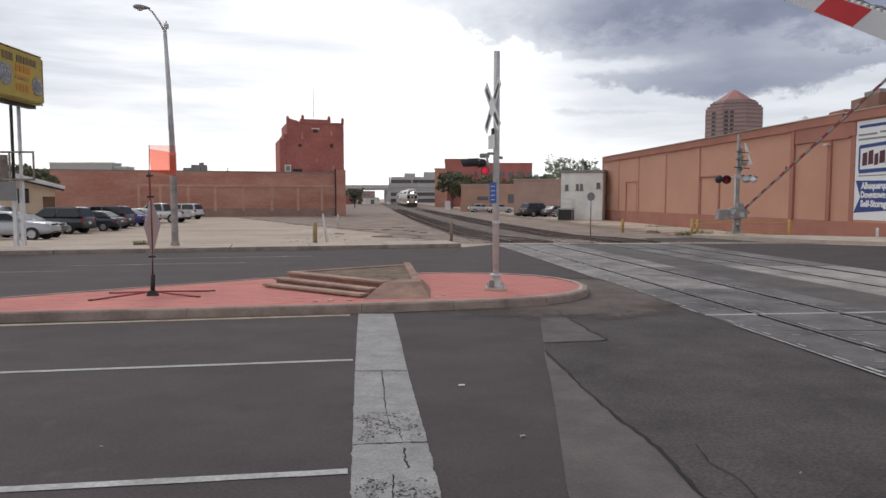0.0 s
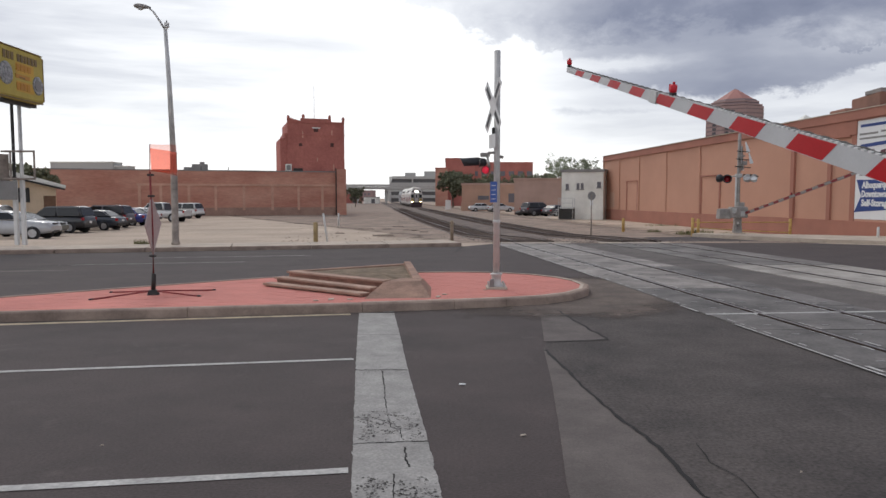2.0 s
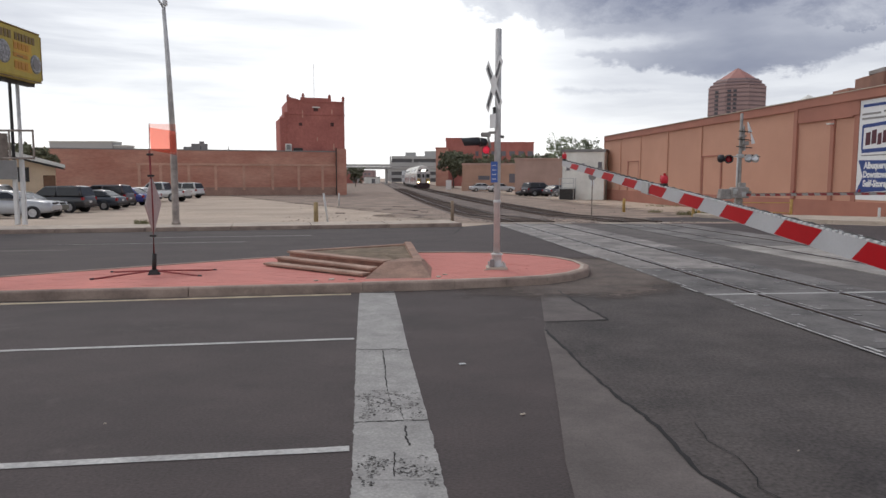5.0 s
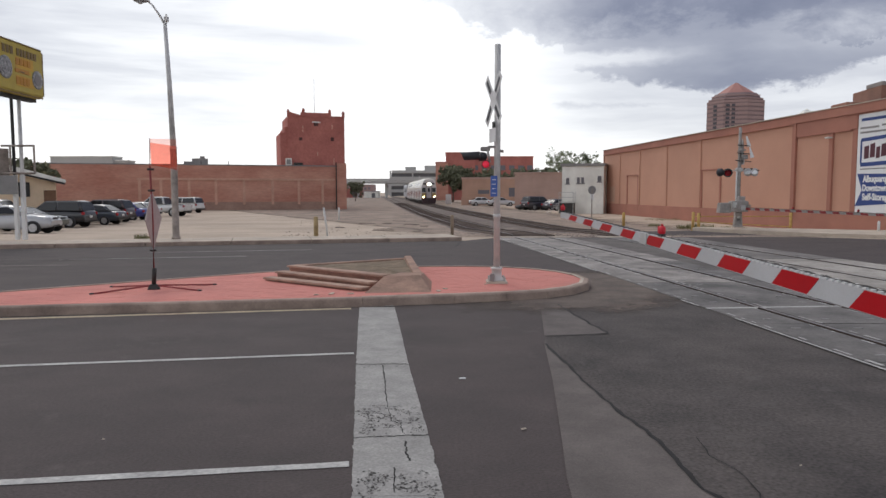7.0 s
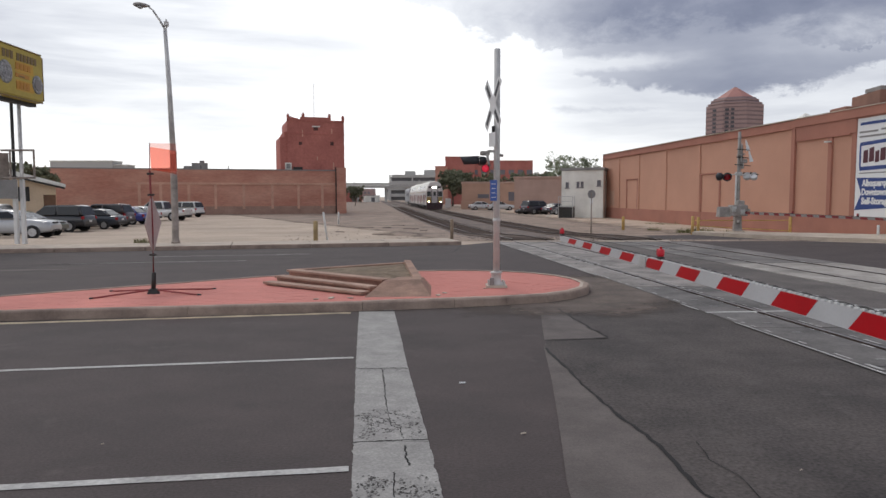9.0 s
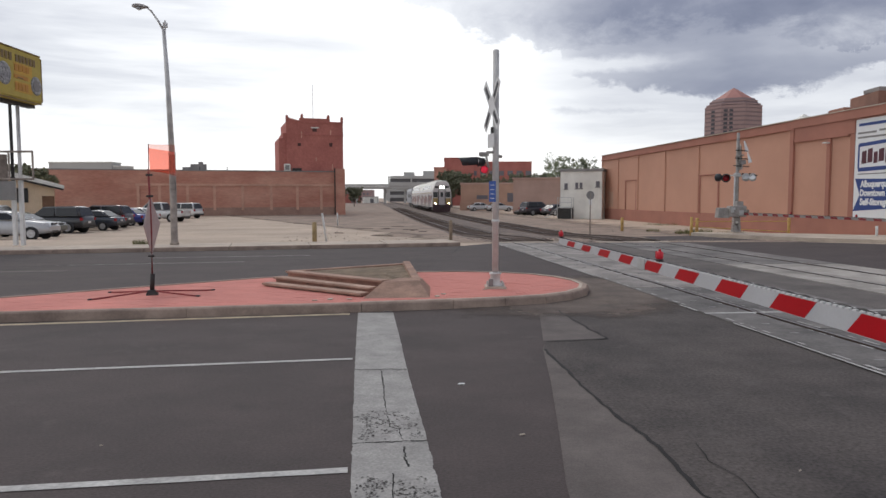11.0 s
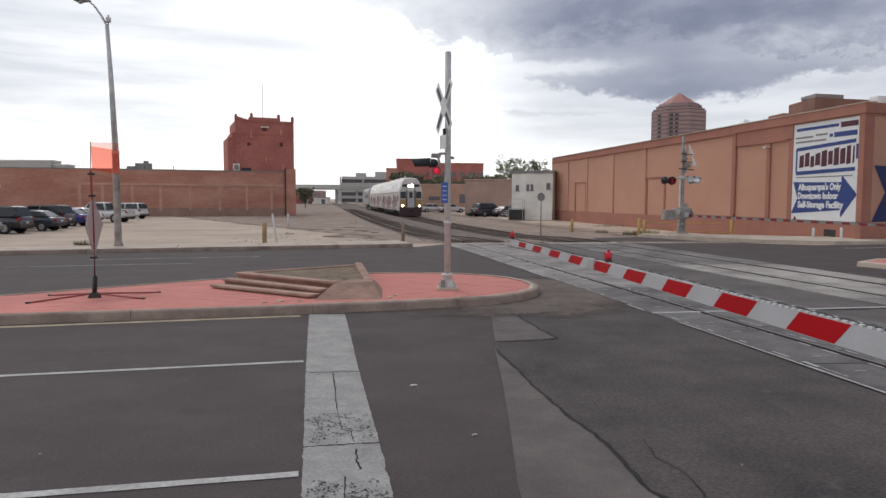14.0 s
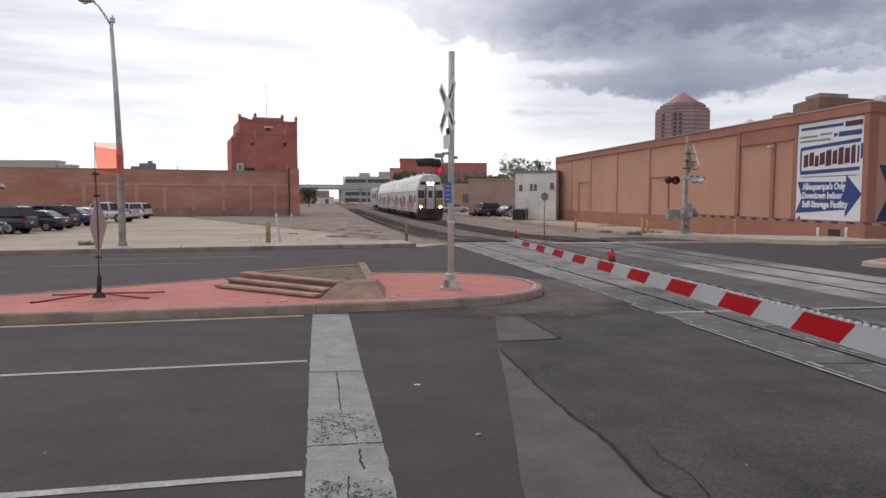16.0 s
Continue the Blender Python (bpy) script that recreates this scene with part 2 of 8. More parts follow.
M["old_galv"] = material("dull_grey_steel", (0.34, 0.315, 0.295), 0.6, 0.25, 3, 40, 0.1, metal=0.1)
M["ballast"] = material("ballast", (0.205, 0.160, 0.135), 0.95, 0.2, 0.8, 14, 0.9, tint=(0.0952, 0.0776, 0.0691), grain=0.5)
M["stone"] = material("loose_stone", (0.30, 0.25, 0.215), 0.95, 0.3, 4, 30, 0.2, tint=(0.13, 0.11, 0.1), island=0.4)
M["soil"] = material("dry_soil", (0.218, 0.16, 0.109), 0.95, 0.25, 3, 25, 0.8, tint=(0.101, 0.0756, 0.0504), grain=0.45)
M["concrete"] = material("concrete", (0.501, 0.425, 0.349), 0.85, 0.18, 1.2, 40, 0.3, grain=0.12, island=0.08)
M["kerb"] = material("weathered_kerb", (0.33, 0.252, 0.205), 0.88, 0.3, 1.8, 30, 0.2, tint=(0.19, 0.142, 0.118), grain=0.10, island=0.12)
# lit copy of the planter concrete: light on the treads put into the colour
M["planter_lit"] = material("lit_tinted_concrete", (0.43, 0.29, 0.225), 0.88, 0.22, 2.0, 35, 0.4, grain=0.2, tint=(0.30, 0.195, 0.15))
M["planter"] = material("tinted_concrete", (0.353, 0.22, 0.163), 0.88, 0.22, 2.0, 35, 0.5, grain=0.2, tint=(0.212, 0.135, 0.104))
M["panel"] = material("crossing_concrete", (0.315, 0.288, 0.268), 0.82, 0.25, 0.9, 25, 0.4, tint=(0.125, 0.115, 0.109), grain=0.2, island=0.10)
M["panel_mid"] = material("grey_crossing_concrete", (0.215, 0.200, 0.187), 0.82, 0.25, 0.7, 25, 0.4, tint=(0.085, 0.080, 0.077), grain=0.2, island=0.10)
# darker concrete for the nearer crossing panels
M["panel_dark"] = material("dark_crossing_concrete", (0.182, 0.170, 0.162), 0.82, 0.25, 0.9, 25, 0.4, tint=(0.072, 0.068, 0.066), grain=0.2, island=0.10)
M["panel_light"] = material("pale_crossing_concrete", (0.395, 0.368, 0.335), 0.85, 0.25, 0.9, 25, 0.4, tint=(0.195, 0.180, 0.165), grain=0.2, island=0.1)
M["rail"] = material("rusty_rail", (0.085, 0.06, 0.05), 0.6, 0.3, 4, 50, 0.2, metal=0.4)
M["rail_top"] = material("polished_rail_head", (0.26, 0.245, 0.235), 0.4, 0.15, 4, 50, 0.05, metal=0.4)
M["rail_shine"] = material("shiny_rail_head", (0.22, 0.20, 0.19), 0.5, 0.1, 4, 50, 0.02, metal=0.7)
M["tie"] = material("wooden_tie", (0.13, 0.095, 0.078), 0.9, 0.3, 2, 30, 0.5, grain=0.3, island=0.25)
M["paver"] = material("red_paver", (0.590, 0.218, 0.180), 0.85, 0.15, 0.7, 40, 0.35, tint=(0.474, 0.174, 0.146), grain=0.15, island=0.05)
M["white_line"] = material("worn_white_paint", (0.447, 0.439, 0.421), 0.75, 0.3, 2.2, 30, 0.3, tint=(0.31, 0.301, 0.292), grain=0.25)
M["bar_paint"] = material("stop_bar_paint", (0.305, 0.296, 0.282), 0.75, 0.2, 3.2, 45, 0.4, tint=(0.235, 0.228, 0.218), grain=0.22)
blotch(M["bar_paint"], (0.20, 0.192, 0.184), 3.0, 0.57, 0.70, (2, 2, 0))
M["bare_fleck"] = material("bare_worn_fleck", (0.125, 0.118, 0.113), 0.9, 0.2, 6, 60, 0.2)
M["yellow_line"] = material("worn_yellow_paint", (0.47, 0.385, 0.27), 0.8, 0.3, 2.5, 30, 0.3, tint=(0.30, 0.245, 0.18), grain=0.25)
M["stucco"] = material("terracotta_stucco", (0.497, 0.272, 0.192), 0.9, 0.07, 0.25, 25, 0.3, tint=(0.452, 0.244, 0.172), grain=0.06)
M["stucco_trim"] = material("dark_terracotta_stucco", (0.375, 0.166, 0.12), 0.9, 0.1, 0.4, 25, 0.3, tint=(0.305, 0.137, 0.102), grain=0.08)
M["brick_red"] = material("old_red_brick", (0.408, 0.151, 0.124), 0.9, 0.2, 0.25, 4, 0.4, tint=(0.317, 0.109, 0.0903), grain=0.12)
M["brick_wall"] = material("painted_brick", (0.475, 0.258, 0.192), 0.9, 0.2, 0.35, 4, 0.4, tint=(0.40, 0.175, 0.128), grain=0.12, stretch=(0.5, 0.5, 1.6))
M["brick_base"] = material("dirty_brick_base", (0.36, 0.235, 0.185), 0.9, 0.2, 0.4, 6, 0.4, tint=(0.27, 0.165, 0.13), grain=0.12)
M["brick_band"] = material("pale_brick_band", (0.56, 0.335, 0.25), 0.9, 0.15, 0.6, 8, 0.3, grain=0.1)
M["white_wall"] = material("whitewashed_wall", (0.784, 0.777, 0.724), 0.85, 0.12, 0.5, 14, 0.3, tint=(0.616, 0.606, 0.558), grain=0.08)
M["tan_wall"] = material("tan_stucco", (0.476, 0.298, 0.218), 0.9, 0.1, 0.4, 14, 0.3, grain=0.08)
M["pink_wall"] = material("dusty_pink_stucco", (0.477, 0.321, 0.264), 0.9, 0.1, 0.4, 14, 0.3, grain=0.08)
M["galv"] = material("galvanised_steel", (0.63, 0.619, 0.598), 0.5, 0.15, 3, 60, 0.1, metal=0.15, grain=0.08)
M["alu"] = material("dull_aluminium", (0.482, 0.482, 0.473), 0.45, 0.15, 4, 60, 0.05, metal=0.25)
M["black"] = material("black_paint", (0.030, 0.031, 0.036), 0.5, 0.2, 4, 60, 0.05)
M["dark"] = material("dark_metal", (0.05, 0.047, 0.045), 0.6, 0.25, 4, 60, 0.1, metal=0.3)
M["brown_steel"] = material("brown_weathered_steel", (0.36, 0.302, 0.262), 0.65, 0.3, 3, 40, 0.15, metal=0.1)
M["white_paint"] = material("white_paint", (0.671, 0.671, 0.662), 0.5, 0.08, 2, 40, 0.05, grain=0.05)
M["sign_white"] = material("sign_white", (0.74, 0.745, 0.75), 0.5, 0.04, 1, 30, 0.02, grain=0.03)
M["sign_navy"] = material("navy_wall_paint", (0.012, 0.020, 0.095), 0.6, 0.08, 1, 30, 0.05, grain=0.05)
M["sign_blue"] = material("sign_blue", (0.024, 0.055, 0.215), 0.5, 0.08, 1, 30, 0.02, grain=0.03)
M["sign_maroon"] = material("sign_maroon", (0.085, 0.018, 0.03), 0.5, 0.08, 1, 30, 0.02, grain=0.03)
M["arm_white"] = material("reflective_white", (0.473, 0.473, 0.482), 0.45, 0.06, 2, 50, 0.03, grain=0.04)
M["arm_red"] = material("reflective_red", (0.44, 0.006, 0.012), 0.42, 0.08, 2, 50, 0.03, grain=0.04, spec=0.15)
M["red_lens"] = glow("lit_red_lens", (0.72, 0.025, 0.06), 0.25)
# darker stripe copies: the dim back of the far arm put into the colour
M["arm_white_dim"] = material("dim_white", (0.26, 0.245, 0.235), 0.6, 0.15, 2, 50, 0.03)
M["arm_red_dim"] = material("dull_red", (0.22, 0.02, 0.025), 0.6, 0.15, 2, 50, 0.03)
M["arm_lamp"] = glow("red_arm_lamp", (0.42, 0.010, 0.022), 0.14)
M["red_dim"] = material("red_lens", (0.42, 0.02, 0.03), 0.25, 0.05, 4, 50, 0.0)
M["blue_sign"] = material("blue_sign_sheet", (0.07, 0.14, 0.42), 0.5, 0.06, 2, 40, 0.02)
M["yellow"] = material("faded_yellow_paint", (0.55, 0.36, 0.12), 0.7, 0.2, 3, 40, 0.1, grain=0.1)
M["sign_yellow"] = material("sign_yellow", (0.478, 0.361, 0.056), 0.5, 0.1, 2, 30, 0.02, grain=0.06)
M["sign_brown"] = material("sign_brown", (0.20, 0.13, 0.045), 0.5, 0.1, 2, 30, 0.02)
M["picture_grey"] = material("mottled_grey_print", (0.42, 0.42, 0.42), 0.5, 0.3, 9, 40, 0.02, tint=(0.08, 0.08, 0.085))
M["sign_field"] = material("sign_amber", (0.58, 0.33, 0.03), 0.5, 0.1, 2, 30, 0.02, grain=0.06)
M["sign_orange"] = material("sign_orange", (0.50, 0.22, 0.02), 0.5, 0.1, 2, 30, 0.02, grain=0.06)
M["grey_plate"] = material("grey_sheet", (0.25, 0.24, 0.235), 0.6, 0.12, 2, 30, 0.05)
M["roof"] = material("grey_roofing", (0.258, 0.249, 0.241), 0.85, 0.15, 0.6, 14, 0.2)
M["far_concrete"] = material("far_concrete", (0.447, 0.439, 0.421), 0.9, 0.08, 0.05, 3, 0.0, grain=0.05)
M["pilot_dark"] = material("bricked_up_opening", (0.10, 0.045, 0.04), 0.8, 0.2, 1, 10, 0.1)
M["far_dark"] = material("shaded_deck", (0.15, 0.145, 0.15), 0.9, 0.08, 0.05, 3, 0.0, grain=0.05)
# darker copy of the facade pink: shade of the recesses put into the colour
M["far_shade"] = material("shaded_facade", (0.215, 0.152, 0.150), 0.7, 0.06, 0.05, 2, 0.0, grain=0.04)
# facade pink lightened: distance haze put into the colour
M["far_pink"] = material("hazy_pink_facade", (0.318, 0.217, 0.207), 0.7, 0.06, 0.05, 2, 0.0, grain=0.04)
M["tower_glass"] = material("dark_tower_window", (0.055, 0.05, 0.06), 0.3, 0.1, 0.1, 2, 0.0, grain=0.05)
# window colour lightened for distance haze as well
M["far_glass"] = material("hazy_window_band", (0.145, 0.136, 0.153), 0.3, 0.1, 0.1, 2, 0.0, grain=0.05)
M["copper_roof"] = material("pink_hip_roof", (0.396, 0.189, 0.163), 0.7, 0.08, 0.1, 2, 0.0, grain=0.04)
M["glass"] = material("dark_glass", (0.018, 0.02, 0.024), 0.14, 0.1, 2, 20, 0.0, spec=0.45)
M["tyre"] = material("tyre_rubber", (0.025, 0.024, 0.024), 0.85, 0.15, 4, 60, 0.1)
M["rim"] = material("alloy_rim", (0.45, 0.45, 0.46), 0.35, 0.1, 4, 40, 0.0, metal=0.7)
M["leaf"] = material("leaves", (0.198, 0.224, 0.138), 0.7, 0.3, 2.5, 20, 0.0, tint=(0.112, 0.133, 0.0774), grain=0.3, island=0.35)
M["leaf_dark"] = material("dark_leaves", (0.190, 0.188, 0.115), 0.7, 0.3, 2.5, 20, 0.0, tint=(0.0662, 0.0759, 0.0421), grain=0.3, island=0.35)
M["bark"] = material("bark", (0.13, 0.10, 0.08), 0.9, 0.3, 4, 30, 0.4)
M["weed"] = material("dry_weeds", (0.221, 0.206, 0.0963), 0.9, 0.3, 6, 30, 0.0, tint=(0.11, 0.117, 0.055), island=0.35)
def sheer(name, tint, cloth, share):
    """Sheer cloth: tints what shows through it, and scatters some light of its own colour."""
    m = bpy.data.materials.new(name)
    m.use_nodes = True
    nt = m.node_tree
    nt.nodes.clear()
    out, mix, tr, tl = (nt.nodes.new(k) for k in ("ShaderNodeOutputMaterial", "ShaderNodeMixShader", "ShaderNodeBsdfTransparent", "ShaderNodeBsdfTranslucent"))
    tr.inputs[0].default_value, tl.inputs[0].default_value, mix.inputs[0].default_value = (*tint, 1), (*cloth, 1), share
    nt.links.new(tr.outputs[0], mix.inputs[1]), nt.links.new(tl.outputs[0], mix.inputs[2]), nt.links.new(mix.outputs[0], out.inputs[0])
    return m


M["flag_mesh"] = sheer("pale_orange_mesh", (1.0, 0.72, 0.67), (1.0, 0.38, 0.30), 0.15)
M["flag_orange"] = sheer("orange_flag_cloth", (1.0, 0.50, 0.42), (1.0, 0.22, 0.16), 0.18)
M["sign_back"] = material("pale_sign_cloth", (0.473, 0.404, 0.378), 0.7, 0.12, 3, 40, 0.1)
M["pole_red"] = material("dull_red_tube", (0.28, 0.05, 0.05), 0.6, 0.2, 4, 50, 0.05)
M["penthouse"] = material("brown_rooftop_stucco", (0.265, 0.148, 0.112), 0.9, 0.2, 0.3, 14, 0.2)
M["tar"] = material("tar_seal", (0.014, 0.013, 0.013), 0.8, 0.2, 6, 50, 0.2)


# ---- mesh helpers ----
def box(bm, c, s, rz=0.0, rx=0.0, ry=0.0, bevel=0.0, top=None):
    """A box at centre c of size s; top: scale of the upper face (x, y)."""
    x, y, z = (v / 2 for v in s)
    tx, ty = top if top else (1, 1)
    m = pose(*c, rx, ry, rz)
    co = [(-x, -y, -z), (x, -y, -z), (x, y, -z), (-x, y, -z), (-x * tx, -y * ty, z), (x * tx, -y * ty, z), (x * tx, y * ty, z), (-x * tx, y * ty, z)]
    v = [bm.verts.new(m @ Vector(p)) for p in co]
    fs = [bm.faces.new([v[i] for i in f]) for f in ((3, 2, 1, 0), (4, 5, 6, 7), (0, 1, 5, 4), (1, 2, 6, 5), (2, 3, 7, 6), (3, 0, 4, 7))]
    if bevel:
        es = list({e for f in fs for e in f.edges})
        bmesh.ops.bevel(bm, geom=es, offset=bevel, segments=2, affect="EDGES", profile=0.6)
    return bm


def prism(bm, pts, z0, z1):
    """A flat outline (counter-clockwise) from z0 up to z1; z may be a function of x, y."""
    za = z0 if callable(z0) else (lambda x, y: z0)
    zb = z1 if callable(z1) else (lambda x, y: z1)
    lo = [bm.verts.new((x, y, za(x, y))) for x, y in pts]
    hi = [bm.verts.new((x, y, zb(x, y))) for x, y in pts]
    bm.faces.new(hi), bm.faces.new(lo[::-1])
    n = len(pts)
    for i in range(n):
        j = (i + 1) % n
        bm.faces.new((lo[i], lo[j], hi[j], hi[i]))
    return bm


def tube(bm, pts, r, n=8, r2=None):
    """A round bar along points; r to r2."""
    pts = [Vector(p) for p in pts]
    rings = []
    for i, p in enumerate(pts):
        d = (pts[min(i + 1, len(pts) - 1)] - pts[max(i - 1, 0)]).normalized()
        q = d.to_track_quat("Z", "Y")
        rr = r if r2 is None else r + (r2 - r) * i / max(1, len(pts) - 1)
        rings.append([bm.verts.new(p + q @ Vector((rr * math.cos(a), rr * math.sin(a), 0))) for a in (2 * math.pi * k / n for k in range(n))])
    for a, b in zip(rings, rings[1:]):
        for k in range(n):
            f = bm.faces.new((a[k], a[(k + 1) % n], b[(k + 1) % n], b[k]))
            f.smooth = n > 6
    bm.faces.new(rings[0][::-1]), bm.faces.new(rings[-1])
    return bm


def lathe(bm, c, prof, n=16, axis=(0, 0, 1)):
    """A turned shape: (radius, height) along the axis."""
    q = Vector(axis).to_track_quat("Z", "Y")
    rings = [[bm.verts.new(Vector(c) + q @ Vector((r * math.cos(a), r * math.sin(a), h))) for a in (2 * math.pi * k / n for k in range(n))] for r, h in prof]
    for a, b in zip(rings, rings[1:]):
        for k in range(n):
            f = bm.faces.new((a[k], a[(k + 1) % n], b[(k + 1) % n], b[k]))
            f.smooth = True
    bm.faces.new(rings[0][::-1]), bm.faces.new(rings[-1])
    return bm


def mesh_of(name, bm, mats):
    me = bpy.data.meshes.new(name)
    bmesh.ops.recalc_face_normals(bm, faces=bm.faces)
    bm.to_mesh(me)
    bm.free()
    for m in (mats if isinstance(mats, (list, tuple)) else (mats,)):
        me.materials.append(m)
    return me


def part(name, bm, mat, parent=None, label=""):
    ob = new(name, mesh_of(name, bm, mat))
    ob.parent = parent
    return tagged(ob, label)


def thing(name, label, category, at=None, group="", kind=""):
    ob = tagged(new(name), label, category, group, kind)
    ob.empty_display_size = 0.2
    if at is not None:
        ob.matrix_basis = at
    return ob


def setting(name, bm, mat, label="", parent=None):
    ob = part(name, bm, mat, parent, label)
    return tagged(ob, kind="structure") if parent is None else ob


def bmn():
    return bmesh.new()


def lerp2(a, b, u):
    return (a[0] + (b[0] - a[0]) * u, a[1] + (b[1] - a[1]) * u)


def words(text, size, mat, parent, m, name="lettering", bold=0.0, label="", width=None):
    """Lettering as a mesh of its own in the built-in font; m: pose of its lower left corner, reading along x, facing z."""
    cu = bpy.data.curves.new(name, "FONT")
    cu.body, cu.size, cu.extrude, cu.offset = text, size, 0.004, bold
    cu.resolution_u = 3
    tmp = bpy.data.objects.new(name, cu)
    scene.collection.objects.link(tmp)
    me = bpy.data.meshes.new_from_object(tmp.evaluated_get(bpy.context.evaluated_depsgraph_get()))
    bpy.data.objects.remove(tmp)
    bpy.data.curves.remove(cu)
    if width:
        xs = [v.co.x for v in me.vertices]
        k = width / (max(xs) - min(xs))
        x0 = min(xs)
        for v in me.vertices:
            v.co.x = (v.co.x - x0) * k
    me.materials.clear()
    me.materials.append(mat)
    ob = new(name, me)
    ob.parent = parent
    ob.matrix_basis = m
    return tagged(ob, label)


# ---- tracks' line ----
KNOTS_Y = np.array([-60.0, 0.0, 10.0, 20.0, 30.0, 41.0, 60.0, 73.0, 115.0, 189.0, 420.0])
KNOTS_X = np.array([18.6, 12.35, 11.3, 10.18, 8.95, 7.45, 4.85, 3.3, -1.08, -8.6, -32.0])


def track_x(y, off=0.0):
    """x of the main track's middle at y, smoothed; off: sideways."""
    return sum(float(np.interp(y + d, KNOTS_Y, KNOTS_X)) for d in (-9, -4.5, 0, 4.5, 9)) / 5 + off


def track_dir(y):
    d = Vector((track_x(y + 3) - track_x(y - 3), 6.0, 0.0))
    return d.normalized()


def ground_z(y):
    """The ground past the street lies a little lower."""
    u = min(1.0, max(0.0, (y - 32.0) / 12.0))
    return -0.30 * u * u * (3 - 2 * u)


SIDE = -4.9   # the nearer track, beside the main one


def strip(bm, y0, y1, offs, z, step=3.0):
    """A band along the track between two sideways offsets at height z."""
    n = max(1, int(round((y1 - y0) / step)))
    prev = None
    for i in range(n + 1):
        y = y0 + (y1 - y0) * i / n
        a, b = (bm.verts.new((track_x(y, o), y, z + ground_z(y))) for o in offs)
        if prev:
            bm.faces.new((prev[0], prev[1], b, a))
        prev = (a, b)
    return bm


def band(bm, y0, y1, prof, step=3.0):
    """A profile (sideways, height) swept along the track."""
    n = max(1, int(round((y1 - y0) / step)))
    prev = None
    for i in range(n + 1):
        y = y0 + (y1 - y0) * i / n
        ring = [bm.verts.new((track_x(y, o), y, z + ground_z(y))) for o, z in prof]
        if prev:
            k = len(prof)
            for j in range(k):
                bm.faces.new((prev[j], prev[(j + 1) % k], ring[(j + 1) % k], ring[j]))
        else:
            bm.faces.new(ring[::-1])
        prev = ring
    bm.faces.new(prev)
    return bm


# ---- ground ----
def flat(pts, z):
    bm = bmn()
    bm.faces.new([bm.verts.new((x, y, z)) for x, y in pts])
    return bm


def ground_grid():
    """One sheet to the horizon, finer near, a little uneven past the street."""
    bm = bmn()
    xs = [-2500, -900, -350, -150] + list(np.arange(-80, 81, 4.0)) + [150, 350, 900, 2500]
    ys = [-2500, -600, -150, -60, 0, 20, 29, 31] + list(np.arange(32, 46, 1.0)) + list(np.arange(48, 130, 4.0)) + [150, 200, 300, 500, 900, 2500]
    vs = [[bm.verts.new((x, y, -0.006 + ground_z(y) + (0.004 * noise.noise(Vector((x * 0.11, y * 0.11, 3))) if 31 < y < 125 and abs(x) < 75 else 0))) for x in xs] for y in ys]
    for j in range(len(ys) - 1):
        for i in range(len(xs) - 1):
            bm.faces.new((vs[j][i], vs[j][i + 1], vs[j + 1][i + 1], vs[j + 1][i])).smooth = True
    return bm


setting("ground", ground_grid(), M["dirt"], "bare tan dirt ground")
road_pts = [(-400, -120), (400, -120), (400, 130), (60, 40.0), (24, 30.6), (18.7, 29.8), (15.5, 31.7), (12.9, 36.6), (10.2, 36.0), (10.0, 31.4), (2.5, 31.2), (0.9, 29.2), (0.75, 29.05), (-15.7, 24.95), (-60, 13.9), (-400, -70)]
setting("road", flat(road_pts, 0.0), M["asphalt"], "dark grey asphalt street with cracks")
# older, rougher asphalt beside the crossing panels
setting("road_patch_old", flat([(1.42, 9.62), (1.30, 9.12), (1.39, 8.11), (1.44, 7.32), (1.56, 6.25), (1.64, 5.86), (1.69, 5.49), (1.70, 4.97), (1.71, 4.56), (2.2, 3.2), (3.2, 1.0), (8.2, -14), (7.4, -14 + 8), (5.6, 4.6), (4.75, 12.0), (3.7, 15.0), (2.55, 13.4), (1.75, 12.55)], 0.004), M["asphalt_old"], "coarse worn asphalt patch")
setting("road_patch", flat([(1.40, 9.55), (1.32, 9.15), (1.17, 7.51), (1.03, 6.24), (0.94, 5.46), (0.86, 4.80), (0.70, 2.4), (0.5, 0.2), (3.4, 0.2), (2.25, 3.3), (1.74, 4.59), (1.73, 5.00), (1.72, 5.52), (1.67, 5.89), (1.59, 6.28), (1.47, 7.35), (1.42, 8.14), (1.33, 9.15)], 0.008), M["asphalt_patch"], "pale grey wedge of patched asphalt")
setting("road_patch.001", flat([(1.72, 12.50), (1.40, 9.70), (2.30, 9.85), (2.0, 12.40)], 0.008), M["asphalt_patch"], "pale grey wedge of patched asphalt")
# gravel beside the rails
def ragged(y0, y1, o0, o1, z, soft, spread=0.0, rim=0.0):
    """A cover along the track that thins out over `soft` metres at its sides, spreading with distance."""
    bm = bmn()
    lay = bm.verts.layers.float.new("cover")
    prev = None
    n = int((y1 - y0) / 2.0)
    for i in range(n + 1):
        y = y0 + (y1 - y0) * i / n
        l, r = track_x(y, o0 - min(45.0, spread * max(0.0, y - 44))), track_x(y, o1)
        ends = min(1.0, i / 1.5, (n - i) / 1.5) if y0 > 32 else 1.0
        row = []
        for x, c in ((l, 0.0), (l + soft, 0.85), (r - soft * 0.6, 0.85), (r, rim), (r + 5.5 * (rim > 0), 0.0)):
            v = bm.verts.new((x, y, z + ground_z(y)))
            v[lay] = c * ends
            row.append(v)
        if prev:
            for k in range(4 if rim else 3):
                bm.faces.new((prev[k], prev[k + 1], row[k + 1], row[k]))
        prev = row
    return bm


